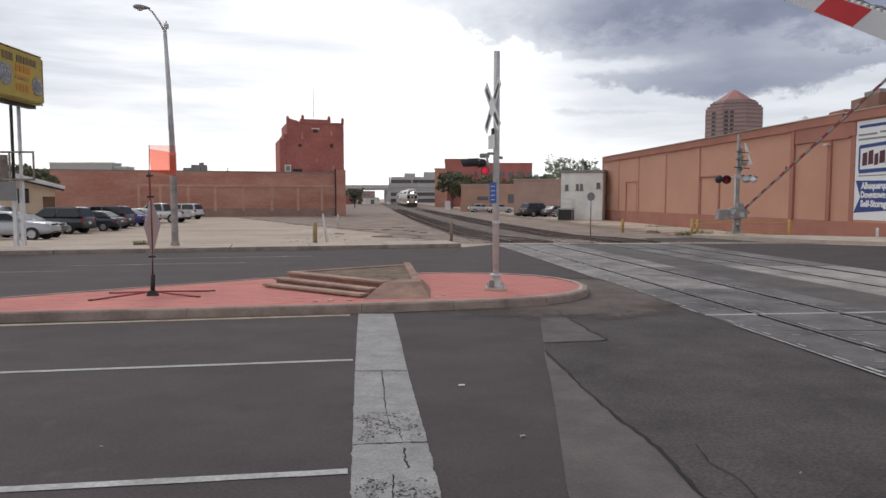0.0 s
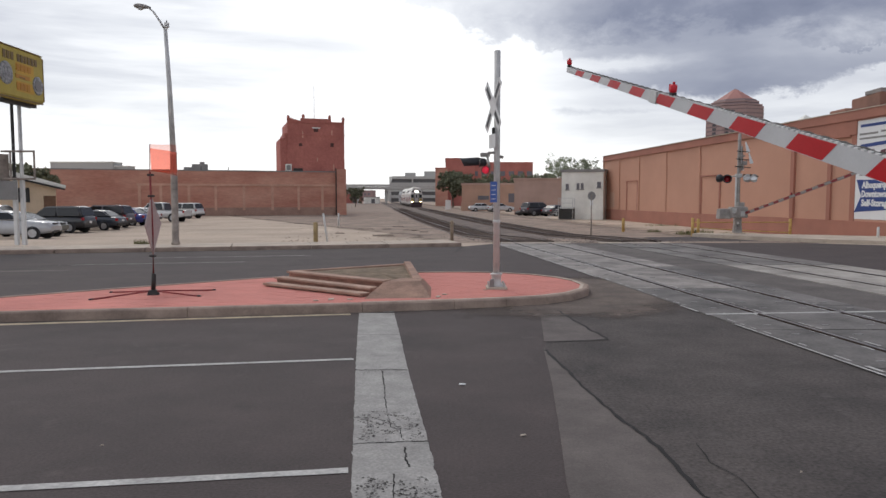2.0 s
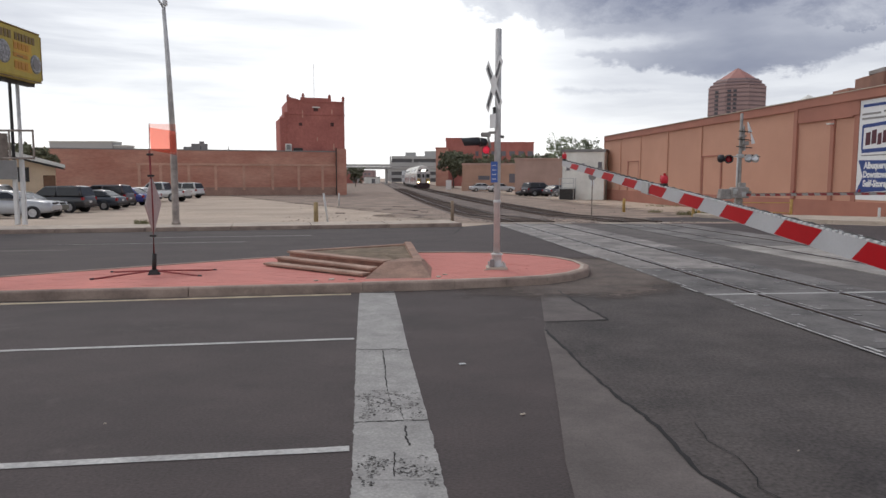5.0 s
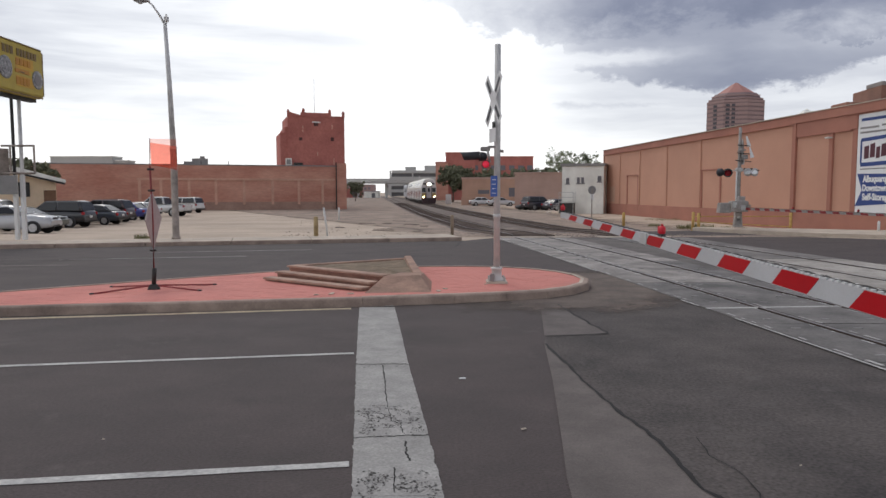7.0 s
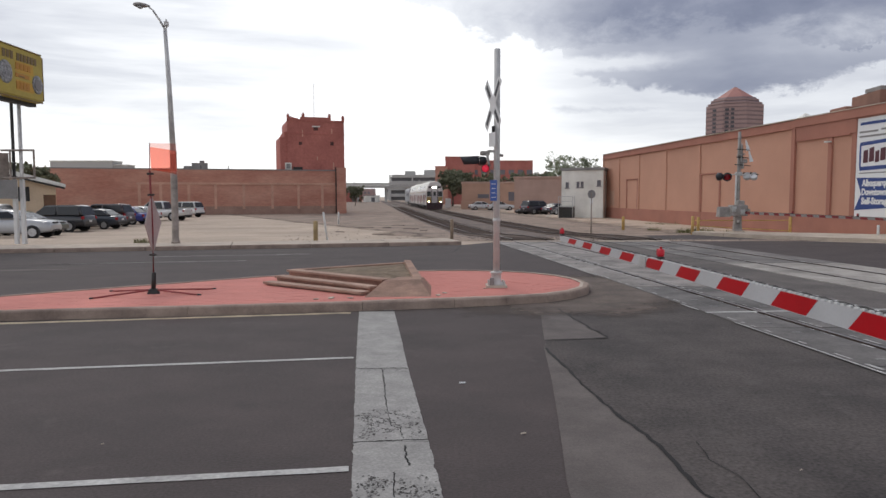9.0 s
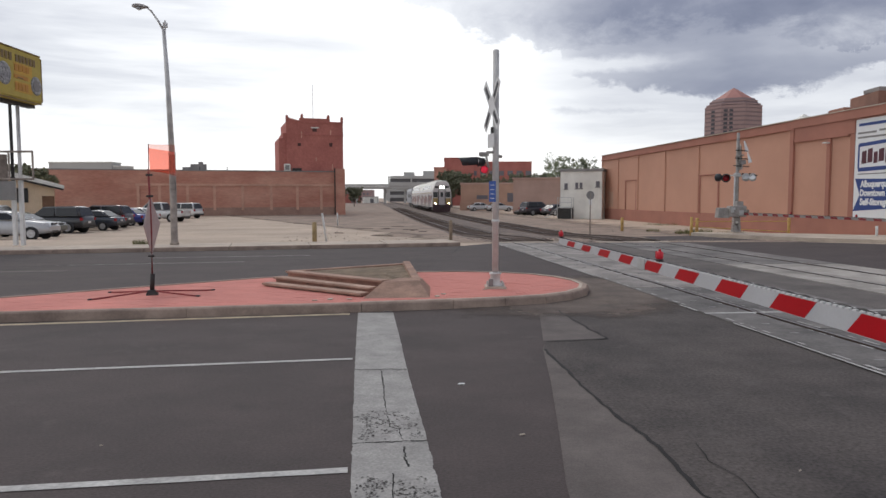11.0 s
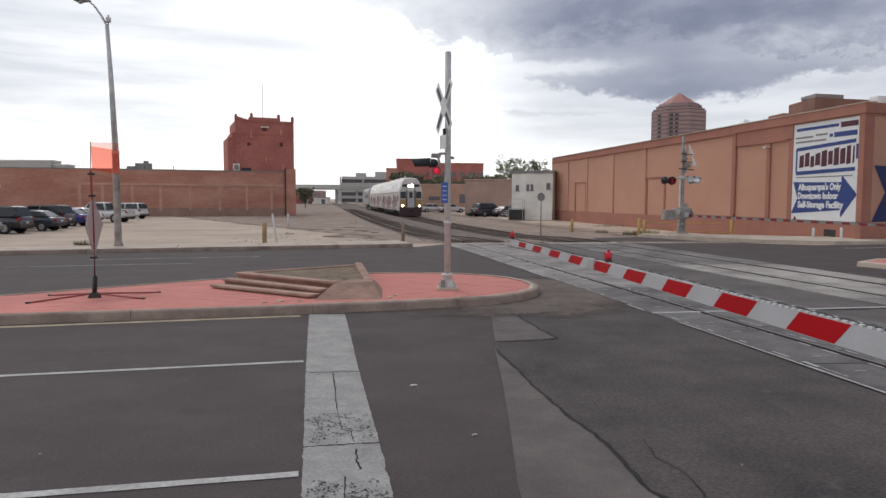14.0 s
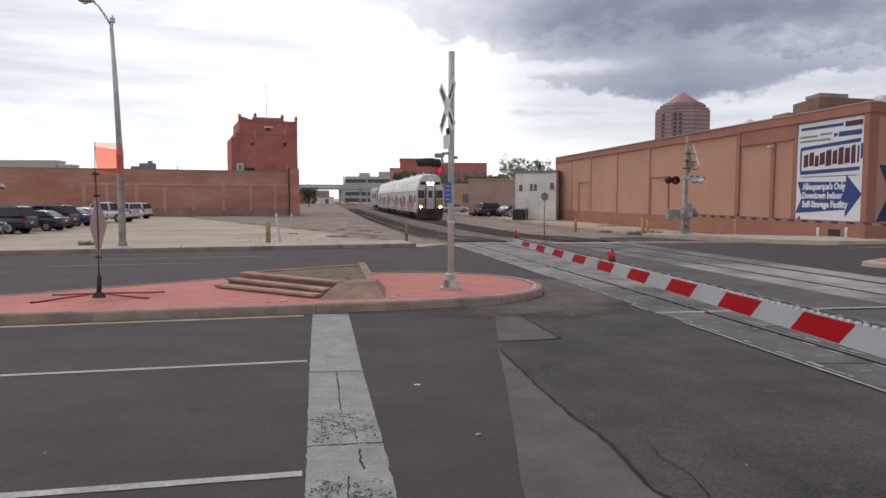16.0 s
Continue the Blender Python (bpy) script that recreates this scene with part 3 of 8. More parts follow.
setting("trackside_gravel", ragged(31.3, 300, -10.5, 7.2, 0.006, 2.6, 0.42, 0.5), M["gravel"], "brown trackside gravel")
for k, (ya, yb, oa, ob_) in enumerate(((38, 47, -12.0, -8.0),)):
    setting("dark_earth" + (".%03d" % k if k else ""), ragged(ya, yb, oa, ob_, 0.010 + 0.003 * k, 2.2), M["gravel"], "patch of darker trampled earth")
def streaks():
    """Low dark ridges of cinders and half-buried timber beside the rails."""
    rnd = random.Random(61)
    bm = bmn()
    for k in range(9):
        y = 38 + 30 * rnd.random() ** 1.1
        x = track_x(y, SIDE - 2.6 - rnd.random() * (4 + 0.22 * (y - 36)))
        ln, w = rnd.uniform(0.3, 1.6), rnd.uniform(0.05, 0.12)
        box(bm, (x, y, ground_z(y) + 0.02), (ln, w, 0.06), rnd.gauss(4, 25), top=(0.85, 0.4))
    tagged(setting("cinder_ridges", bm, M["ballast"], "dark cinder ridges and buried timbers beside the rails"), kind="stuff")


streaks()

# dark joints and cracks in the asphalt


def crack(name, pts, w, seed, wander=0.018):
    rnd = random.Random(seed)
    bm = bmn()
    prev = None
    for (a, b) in zip(pts, pts[1:]):
        d = Vector((b[0] - a[0], b[1] - a[1]))
        n = max(2, int(d.length / 0.12))
        nx, ny = -d.y / d.length, d.x / d.length
        for i in range(n + (b == pts[-1])):
            u = i / n
            j = rnd.gauss(0, wander)
            ww = w * rnd.uniform(0.5, 1.3)
            x, y = a[0] + d.x * u + nx * j, a[1] + d.y * u + ny * j
            p = (bm.verts.new((x - nx * ww, y - ny * ww, 0.013)), bm.verts.new((x + nx * ww, y + ny * ww, 0.013)))
            if prev:
                bm.faces.new((prev[0], p[0], p[1], prev[1]))
            prev = p
    return setting(name, bm, M["tar"], "dark crack in the asphalt")


crack("road_crack", [(1.33, 9.15), (1.42, 8.14), (1.47, 7.35), (1.59, 6.28), (1.67, 5.89), (1.72, 5.52), (1.73, 5.00), (1.74, 4.59), (2.25, 3.3), (3.1, 1.2)], 0.020, 1, 0.007)
crack("road_crack.001", [(1.42, 9.64), (2.32, 9.84)], 0.018, 2, 0.006)
crack("road_crack.002", [(2.02, 12.4), (2.32, 9.84)], 0.016, 3)
crack("road_crack.003", [(2.05, 5.6), (2.0, 5.2), (2.12, 4.9), (2.06, 4.4), (2.3, 3.6)], 0.005, 4)
crack("road_crack.005", [(-14, 19.8), (-7.5, 22.3), (-2, 23.0), (0.4, 25.5), (0.8, 29.0)], 0.03, 6)

# ---- painted lines ----


def line(name, a, b, w, mat, label, z=0.006, seed=0, worn=0.0):
    """A painted line from a to b, with uneven edges."""
    rnd = random.Random(seed)
    bm = bmn()
    d = Vector((b[0] - a[0], b[1] - a[1]))
    n = max(2, int(d.length / 0.25))
    nx, ny = -d.y / d.length, d.x / d.length
    prev = None
    for i in range(n + 1):
        u = i / n
        l, r = (w / 2 * (1 - worn * rnd.random()) for _ in range(2))
        p = (bm.verts.new((a[0] + d.x * u - nx * l, a[1] + d.y * u - ny * l, z)), bm.verts.new((a[0] + d.x * u + nx * r, a[1] + d.y * u + ny * r, z)))
        if prev:
            bm.faces.new((prev[0], prev[1], p[1], p[0]))
        prev = p
    return setting(name, bm, mat, label)


line("lane_line", (-16, 2.9), (-0.70, 5.05), 0.11, M["white_line"], "white painted lane line", seed=1, worn=0.15)
line("lane_line.001", (-22, 5.25), (-1.12, 8.64), 0.10, M["white_line"], "white painted lane line", seed=2, worn=0.15)
line("edge_line", (-18, 8.96), (-7.1, 11.0), 0.17, M["yellow_line"], "faded yellow edge line", seed=3, worn=0.25)
line("edge_line.001", (-7.1, 11.0), (-1.60, 12.02), 0.17, M["yellow_line"], "faded yellow edge line", seed=4, worn=0.3)
line("far_lane_line", (-11.5, 20.9), (-6.2, 22.0), 0.10, M["white_line"], "worn white lane line", seed=5, worn=0.6)
line("far_lane_line.001", (-9.8, 23.4), (-4.6, 24.5), 0.10, M["white_line"], "worn white lane line", seed=6, worn=0.6)
line("far_lane_line.002", (-13.5, 18.95), (-10.35, 19.35), 0.42, M["asphalt_patch"], "pale worn patch of lane paint", seed=8, worn=0.5)
line("far_edge_line", (18.5, 27.8), (40, 32.6), 0.14, M["white_line"], "worn white edge line", seed=7, worn=0.4)


def bar_cracks(root):
    """Long ragged cracks in the bar's brittle paint, and crazed zones where it has flaked off."""
    rnd = random.Random(17)
    for pts, w in ((((-0.70, 8.0), (-0.66, 7.6), (-0.60, 7.1), (-0.545, 6.58)), 0.006), (((-0.545, 6.58), (-0.50, 6.3), (-0.46, 6.02)), 0.003), (((-0.31, 5.52), (-0.29, 5.3), (-0.255, 5.11)), 0.009), (((-0.36, 4.98), (-0.35, 4.80), (-0.335, 4.55)), 0.005), (((-0.75, 5.60), (-0.55, 5.62), (-0.35, 5.66), (-0.13, 5.655)), 0.006), (((-1.03, 8.09), (-0.85, 8.06), (-0.62, 8.10), (-0.42, 8.07)), 0.006), (((-0.46, 6.02), (-0.38, 5.95), (-0.33, 5.7)), 0.004), (((-0.82, 6.28), (-0.66, 6.30), (-0.52, 6.2)), 0.004)):
        bm = bmn()
        prev = None
        for a, b in zip(pts, pts[1:]):
            for i in range(7):
                u = i / 6
                x, y = a[0] + (b[0] - a[0]) * u + rnd.gauss(0, 0.004), a[1] + (b[1] - a[1]) * u + rnd.gauss(0, 0.008)
                along = abs(b[1] - a[1]) > abs(b[0] - a[0])
                ww = w * rnd.uniform(0.45, 1.3)
                p = (bm.verts.new((x - ww * along, y - ww * 1.8 * (not along), 0.0085)), bm.verts.new((x + ww * along, y + ww * 1.8 * (not along), 0.0085)))
                if prev:
                    bm.faces.new((prev[0], prev[1], p[1], p[0]))
                prev = p
        part("crack", bm, M["tar"], root)
    bm = bmn()
    for y0, y1, n in ((5.66, 6.48, 1000), (4.40, 4.92, 800), (7.9, 8.12, 90)):
        for _ in range(n):
            y = rnd.uniform(y0, y1)
            l = -0.738 - (y - 5.62) * 0.1160
            x = l + 0.03 + rnd.random() * 0.56
            k = noise.noise(Vector((x * 7, y * 7, 2.0))) + 0.5 * noise.noise(Vector((x * 19, y * 15, 5.0)))
            edge = min(y - y0, y1 - y) / (y1 - y0)
            if k < 0.10 - edge * 0.5:
                continue
            r, a0, q = rnd.uniform(0.003, 0.012), rnd.uniform(0, 6.28), rnd.uniform(0.15, 0.7)
            bm.faces.new([bm.verts.new((x + r * math.cos(a0 + c) * rnd.uniform(0.5, 1.5), y + r * 2.0 * q * math.sin(a0 + c) * rnd.uniform(0.5, 1.5), 0.0088)) for c in (0, 1.3, 2.5, 3.8, 5.0)])
    tagged(part("flaked_paint", bm, M["bare_fleck"], root, "bare specks where the paint has flaked"), kind="stuff")


def stop_bar():
    """The wide grey stop bar, in slabs of old paint parted by cracks."""
    rnd = random.Random(9)
    rows = [(12.16, -1.47, -0.86), (10.2, -1.26, -0.64), (8.05, -1.02, -0.41), (5.62, -0.738, -0.12), (4.5, -0.61, 0.0), (3.0, -0.44, 0.17), (0.4, -0.15, 0.46)]
    root = thing("stop_bar", "wide worn grey-white stop bar painted on the asphalt", "road marking", kind="structure")
    for j, ((ya, la, ra), (yb, lb, rb)) in enumerate(zip(rows, rows[1:])):
        cleft = 6.0 < ya < 8.1
        for k in range(2 if cleft else 1):
            fa, fb = ((0, 0.5), (0.5, 1))[k] if cleft else (0, 1)
            bm = bmn()
            n = 44
            L_, R_ = [], []
            for i in range(n + 1):
                u = i / n
                y = ya + (yb - ya) * u - (0.004 if i == 0 else -0.004 if i == n else 0)
                l, r = la + (lb - la) * u, ra + (rb - ra) * u
                w = 0.005 if ya > 6.1 else 0.009
                el = w * (noise.noise(Vector((3.0, y * 6, 0))) * 1.4 + noise.noise(Vector((3.0, y * 23, 4)))) + rnd.gauss(0, 0.002)
                er = w * (noise.noise(Vector((7.0, y * 5, 0))) * 1.4 + noise.noise(Vector((7.0, y * 21, 4)))) + rnd.gauss(0, 0.002)
                c = 0.012 * noise.noise(Vector((11.0, y * 4, 0)))
                gap = 0.0055 * max(0.05, 1 - u * 2.2)
                L_.append((l + (r - l) * fa + (el if fa == 0 else c + gap), y))
                R_.append((l + (r - l) * fb + (er if fb == 1 else c - gap), y))
            prism(bm, L_ + R_[::-1], 0.002, 0.007)
            part("slab", bm, M["bar_paint"], root)
    bm = bmn()
    prism(bm, [(-1.60, 12.22), (-0.88, 12.33), (-0.88, 12.42), (-1.60, 12.31)], 0.002, 0.007)
    part("slab", bm, M["white_line"], root)
    bar_cracks(root)


stop_bar()


# ---- median island ----
FRONT = [(-22.0, 8.8), (-14.0, 10.1), (-7.23, 11.24), (-4.3, 11.72), (-1.42, 12.22), (0.2, 12.58), (1.16, 12.83), (1.95, 13.13), (2.55, 13.62), (2.95, 14.25), (3.12, 14.95), (3.05, 15.7), (2.75, 16.45), (2.2, 17.1), (1.4, 17.55), (0.5, 17.72), (-0.6, 17.62), (-2.4, 17.1), (-4.2, 16.4), (-6.4, 14.7), (-8.4, 13.1), (-11.5, 12.1), (-16.0, 11.2), (-22.0, 10.2)]


def inset(pts, d):
    """The outline moved inwards by d (counter-clockwise outline)."""
    out = []
    n = len(pts)
    for i in range(n):
        a, b, c = Vector(pts[i - 1]), Vector(pts[i]), Vector(pts[(i + 1) % n])
        e1, e2 = (b - a).normalized(), (c - b).normalized()
        n1, n2 = Vector((-e1.y, e1.x)), Vector((-e2.y, e2.x))
        m = (n1 + n2).normalized()
        out.append(tuple(b + m * (d / max(0.4, m.dot(n1)))))
    return out


def kerb_ring(root, pts, w, h, mat):
    """Kerb stones round an outline, one piece for each stretch, with thin joints."""
    inn = inset(pts, w)
    n = len(pts)
    for i in range(n):
        j = (i + 1) % n
        bm = bmn()
        o1, o2, i1, i2 = (Vector((*p, 0)) for p in (pts[i], pts[j], inn[i], inn[j]))
        e = (o2 - o1).normalized() * 0.004
        o1, o2, i1, i2 = o1 + e, o2 - e, i1 + e, i2 - e
        ins = (i1 - o1) * 0.22
        prof = [(o1, o2, -0.02), (o1 + ins * 0.4, o2 + (i2 - o2) * 0.09, h - 0.025), (o1 + ins, o2 + (i2 - o2) * 0.22, h), (i1, i2, h), (i1, i2, -0.02)]
        rows = [(bm.verts.new((a.x, a.y, z)), bm.verts.new((b.x, b.y, z))) for a, b, z in prof]
        for r1, r2 in zip(rows, rows[1:]):
            bm.faces.new((r1[0], r1[1], r2[1], r2[0]))
        bm.faces.new([r[0] for r in rows]), bm.faces.new([r[1] for r in rows][::-1])
        part("kerbstone", bm, mat, root)


def inside(p, poly):
    c = False
    for (x1, y1), (x2, y2) in zip(poly, poly[1:] + poly[:1]):
        if (y1 > p[1]) != (y2 > p[1]) and p[0] < (x2 - x1) * (p[1] - y1) / (y2 - y1) + x1:
            c = not c
    return c


def island():
    root = thing("median_island", "raised traffic island of red pavers with a concrete kerb", "traffic island", kind="structure")
    kerb_ring(root, FRONT, 0.17, 0.16, M["kerb"])
    inn = inset(FRONT, 0.168)
    bm = bmn()
    prism(bm, inn, -0.02, 0.147)
    part("paver_bed", bm, M["paver"], root)
    # thin pale strip on the kerb's inner edge round the nose
    rim, rim2 = inset(FRONT, 0.13), inset(FRONT, 0.20)
    bm = bmn()
    for i in range(4, 17):
        bm.faces.new([bm.verts.new((*p, 0.1645)) for p in (rim[i], rim[i + 1], rim2[i + 1], rim2[i])])
    part("mortar_edge", bm, M["concrete"], root, "thin pale edge inside the kerb")
    # pavers in running bond along the kerb's direction
    bm = bmn()
    near = []
    ang = math.atan2(0.9, 5.81)
    ca, sa = math.cos(ang), math.sin(ang)
    core = inset(FRONT, 0.24)
    L_, W_ = 0.40, 0.20
    for r in range(-10, 50):
        for c in range(-45, 40):
            u, v = (c + (r % 2) * 0.5) * L_, r * W_
            x, y = -1.42 + u * ca - v * sa, 12.3 + u * sa + v * ca
            if x < -13 or not all(inside((x + dx * ca - dy * sa, y + dx * sa + dy * ca), core) for dx in (-.2, .2) for dy in (-.1, .1)):
                continue
            near.append((x, y))
    near.sort(key=lambda p: abs(p[0] - 1.2) + abs(p[1] - 14) * 0.6)
    proto = bmn()
    box(proto, (0, 0, 0), (L_ - 0.004, W_ - 0.004, 0.04), top=(0.99, 0.98))
    me = mesh_of("paver", proto, M["paver"])
    rnd = random.Random(3)
    for k, (x, y) in enumerate(near):
        z = 0.1295 + rnd.uniform(-0.0015, 0.0015)
        if k < 280:
            ob = new("paver", me)
            ob.parent = root
            ob.matrix_basis = pose(x, y, z, rnd.gauss(0, 0.3), rnd.gauss(0, 0.3), math.degrees(ang))
        else:
            box(bm, (x, y, z), (L_ - 0.004, W_ - 0.004, 0.04), math.degrees(ang), top=(0.99, 0.98))
    tagged(part("pavers", bm, M["paver"], root), kind="stuff")


def planter():
    root = thing("stepped_planter", "low stepped planter of tinted concrete with bare soil on the island", "planter")
    S = ((-3.80, 14.70), (-1.54, 13.02)), ((-3.71, 15.32), (-1.42, 13.38)), ((-3.59, 16.0), (-1.22, 14.05))
    for k, (a, b) in enumerate(S):
        d = Vector((b[0] - a[0], b[1] - a[1]))
        nrm = Vector((-d.y, d.x)).normalized() * 0.26
        u = nrm.normalized() * 0.085
        top = 0.225 + 0.058 * k
        bm = bmn()
        prism(bm, [(a[0] + u.x, a[1] + u.y), (b[0] + u.x, b[1] + u.y), (b[0] + nrm.x, b[1] + nrm.y), (a[0] + nrm.x, a[1] + nrm.y)], 0.13, top - 0.05)
        step = part("step", bm, M["planter"], root)
        # tread in the lit copy, against the darker riser below
        bm = bmn()
        prism(bm, [a, b, (b[0] + nrm.x, b[1] + nrm.y), (a[0] + nrm.x, a[1] + nrm.y)], top - 0.045, top)
        bmesh.ops.bevel(bm, geom=list(bm.edges), offset=0.012, segments=2, affect="EDGES")
        part("tread", bm, M["planter_lit"], step, "overhanging tread with its lit top put into the colour")
    bm = bmn()
    lo = [(-1.50, 12.80), (-0.22, 12.93), (-0.24, 14.6), (-0.9, 14.5)]
    hi = [(-1.16, 13.58), (-0.46, 13.78), (-0.42, 14.3), (-0.9, 14.3)]
    v = [bm.verts.new((x, y, 0.13)) for x, y in lo] + [bm.verts.new((x, y, z)) for (x, y), z in zip(hi, (0.38, 0.38, 0.37, 0.37))]
    for f in ((0, 1, 5, 4), (1, 2, 6, 5), (2, 3, 7, 6), (3, 0, 4, 7), (4, 5, 6, 7), (3, 2, 1, 0)):
        bm.faces.new([v[i] for i in f])
    bmesh.ops.bevel(bm, geom=list(bm.edges), offset=0.012, segments=1, affect="EDGES")
    part("sloped_face", bm, M["planter"], root)
    for a, b, z in (((-3.50, 16.2), (-0.95, 18.0), 0.325), ((-0.93, 18.05), (-0.50, 13.95), 0.375)):
        bm = bmn()
        d = Vector((b[0] - a[0], b[1] - a[1]))
        nrm = Vector((-d.y, d.x)).normalized() * 0.09
        prism(bm, [(a[0] + nrm.x, a[1] + nrm.y), (a[0] - nrm.x, a[1] - nrm.y), (b[0] - nrm.x, b[1] - nrm.y), (b[0] + nrm.x, b[1] + nrm.y)], 0.13, z)
        bmesh.ops.bevel(bm, geom=list(bm.edges), offset=0.015, segments=1, affect="EDGES")
        part("rim_wall", bm, M["planter"], root)
    bm = bmn()
    rnd = random.Random(5)
    poly = [(-3.3, 16.15), (-1.05, 14.2), (-0.6, 14.1), (-1.0, 17.9)]
    c = bm.verts.new((-1.5, 15.8, 0.335))
    ring = []
    for i in range(4):
        for u in np.linspace(0, 1, 5)[:-1]:
            p = lerp2(poly[i], poly[(i + 1) % 4], u)
            ring.append(bm.verts.new((*p, 0.295 + rnd.uniform(-0.02, 0.02))))
    for a, b in zip(ring, ring[1:] + ring[:1]):
        bm.faces.new((c, a, b))
    part("soil", bm, M["soil"], root)


island()
planter()

# ---- second island past the crossing ----
isl2 = thing("median_island.001", "nose of a second red paver island with pale kerb", "traffic island", kind="structure")
N2 = [(13.9, 20.3), (14.3, 19.0), (15.6, 18.4), (22, 18.9), (40, 22.0), (40, 25), (22, 21.6), (15.2, 21.3)]
kerb_ring(isl2, N2, 0.2, 0.15, M["concrete"])
bm = bmn()
prism(bm, inset(N2, 0.19), -0.02, 0.14)
part("paver_bed", bm, M["paver"], isl2)


# ---- far pavement, left of the tracks ----
def pavement_left():
    root = thing("pavement_far", "pale concrete pavement with a kerb along the dirt lot", "pavement", kind="structure")
    def along(s0, s1, off0, off1):
        a, b = Vector((0.75, 29.05)), Vector((-15.7, 24.95))
        d = (b - a).normalized()
        n = Vector((d.y, -d.x))
        if n.y < 0:
            n = -n
        return [tuple(a + d * s0 + n * off0), tuple(a + d * s1 + n * off0), tuple(a + d * s1 + n * off1), tuple(a + d * s0 + n * off1)]
    s = 0.0
    rnd = random.Random(2)
    while s < 62:
        bm = bmn()
        prism(bm, along(s + 0.01, s + 3.04, 0.0, 0.16)[::-1], -0.03, 0.15)
        bmesh.ops.bevel(bm, geom=[e for e in bm.edges], offset=0.015, segments=1, affect="EDGES")
        part("kerbstone", bm, M["kerb"], root)
        for k in range(2):
            bm = bmn()
            h = 0.145 + rnd.uniform(-0.006, 0.006)
            prism(bm, along(s + 0.012 + 1.52 * k, s + 1.51 + 1.52 * k, 0.17, 2.3)[::-1], -0.03, h)
            part("slab", bm, M["concrete"], root)
        s += 3.05


pavement_left()


# ---- corner pavement by the storage building ----
def pavement_right():
    root = thing("pavement_corner", "pale concrete corner pavement before the storage building", "pavement", kind="structure")
    edge = [(12.9, 36.6), (15.0, 33.6), (17.2, 31.2), (19.5, 30.0), (24, 30.6), (45, 35.2)]
    back = [(13.5, 37.4), (15.9, 36.4), (18.5, 35.4), (20.5, 34.2), (24.6, 33.6), (45, 38.2)]
    for i in range(5):
        n = 2 if i < 4 else 8
        for k in range(n):
            a, b = lerp2(edge[i], edge[i + 1], k / n), lerp2(edge[i], edge[i + 1], (k + 0.99) / n)
            c, d = lerp2(back[i], back[i + 1], (k + 0.99) / n), lerp2(back[i], back[i + 1], k / n)
            bm = bmn()
            prism(bm, [a, b, c, d], -0.03, 0.16)
            part("slab", bm, M["concrete"], root)


pavement_right()


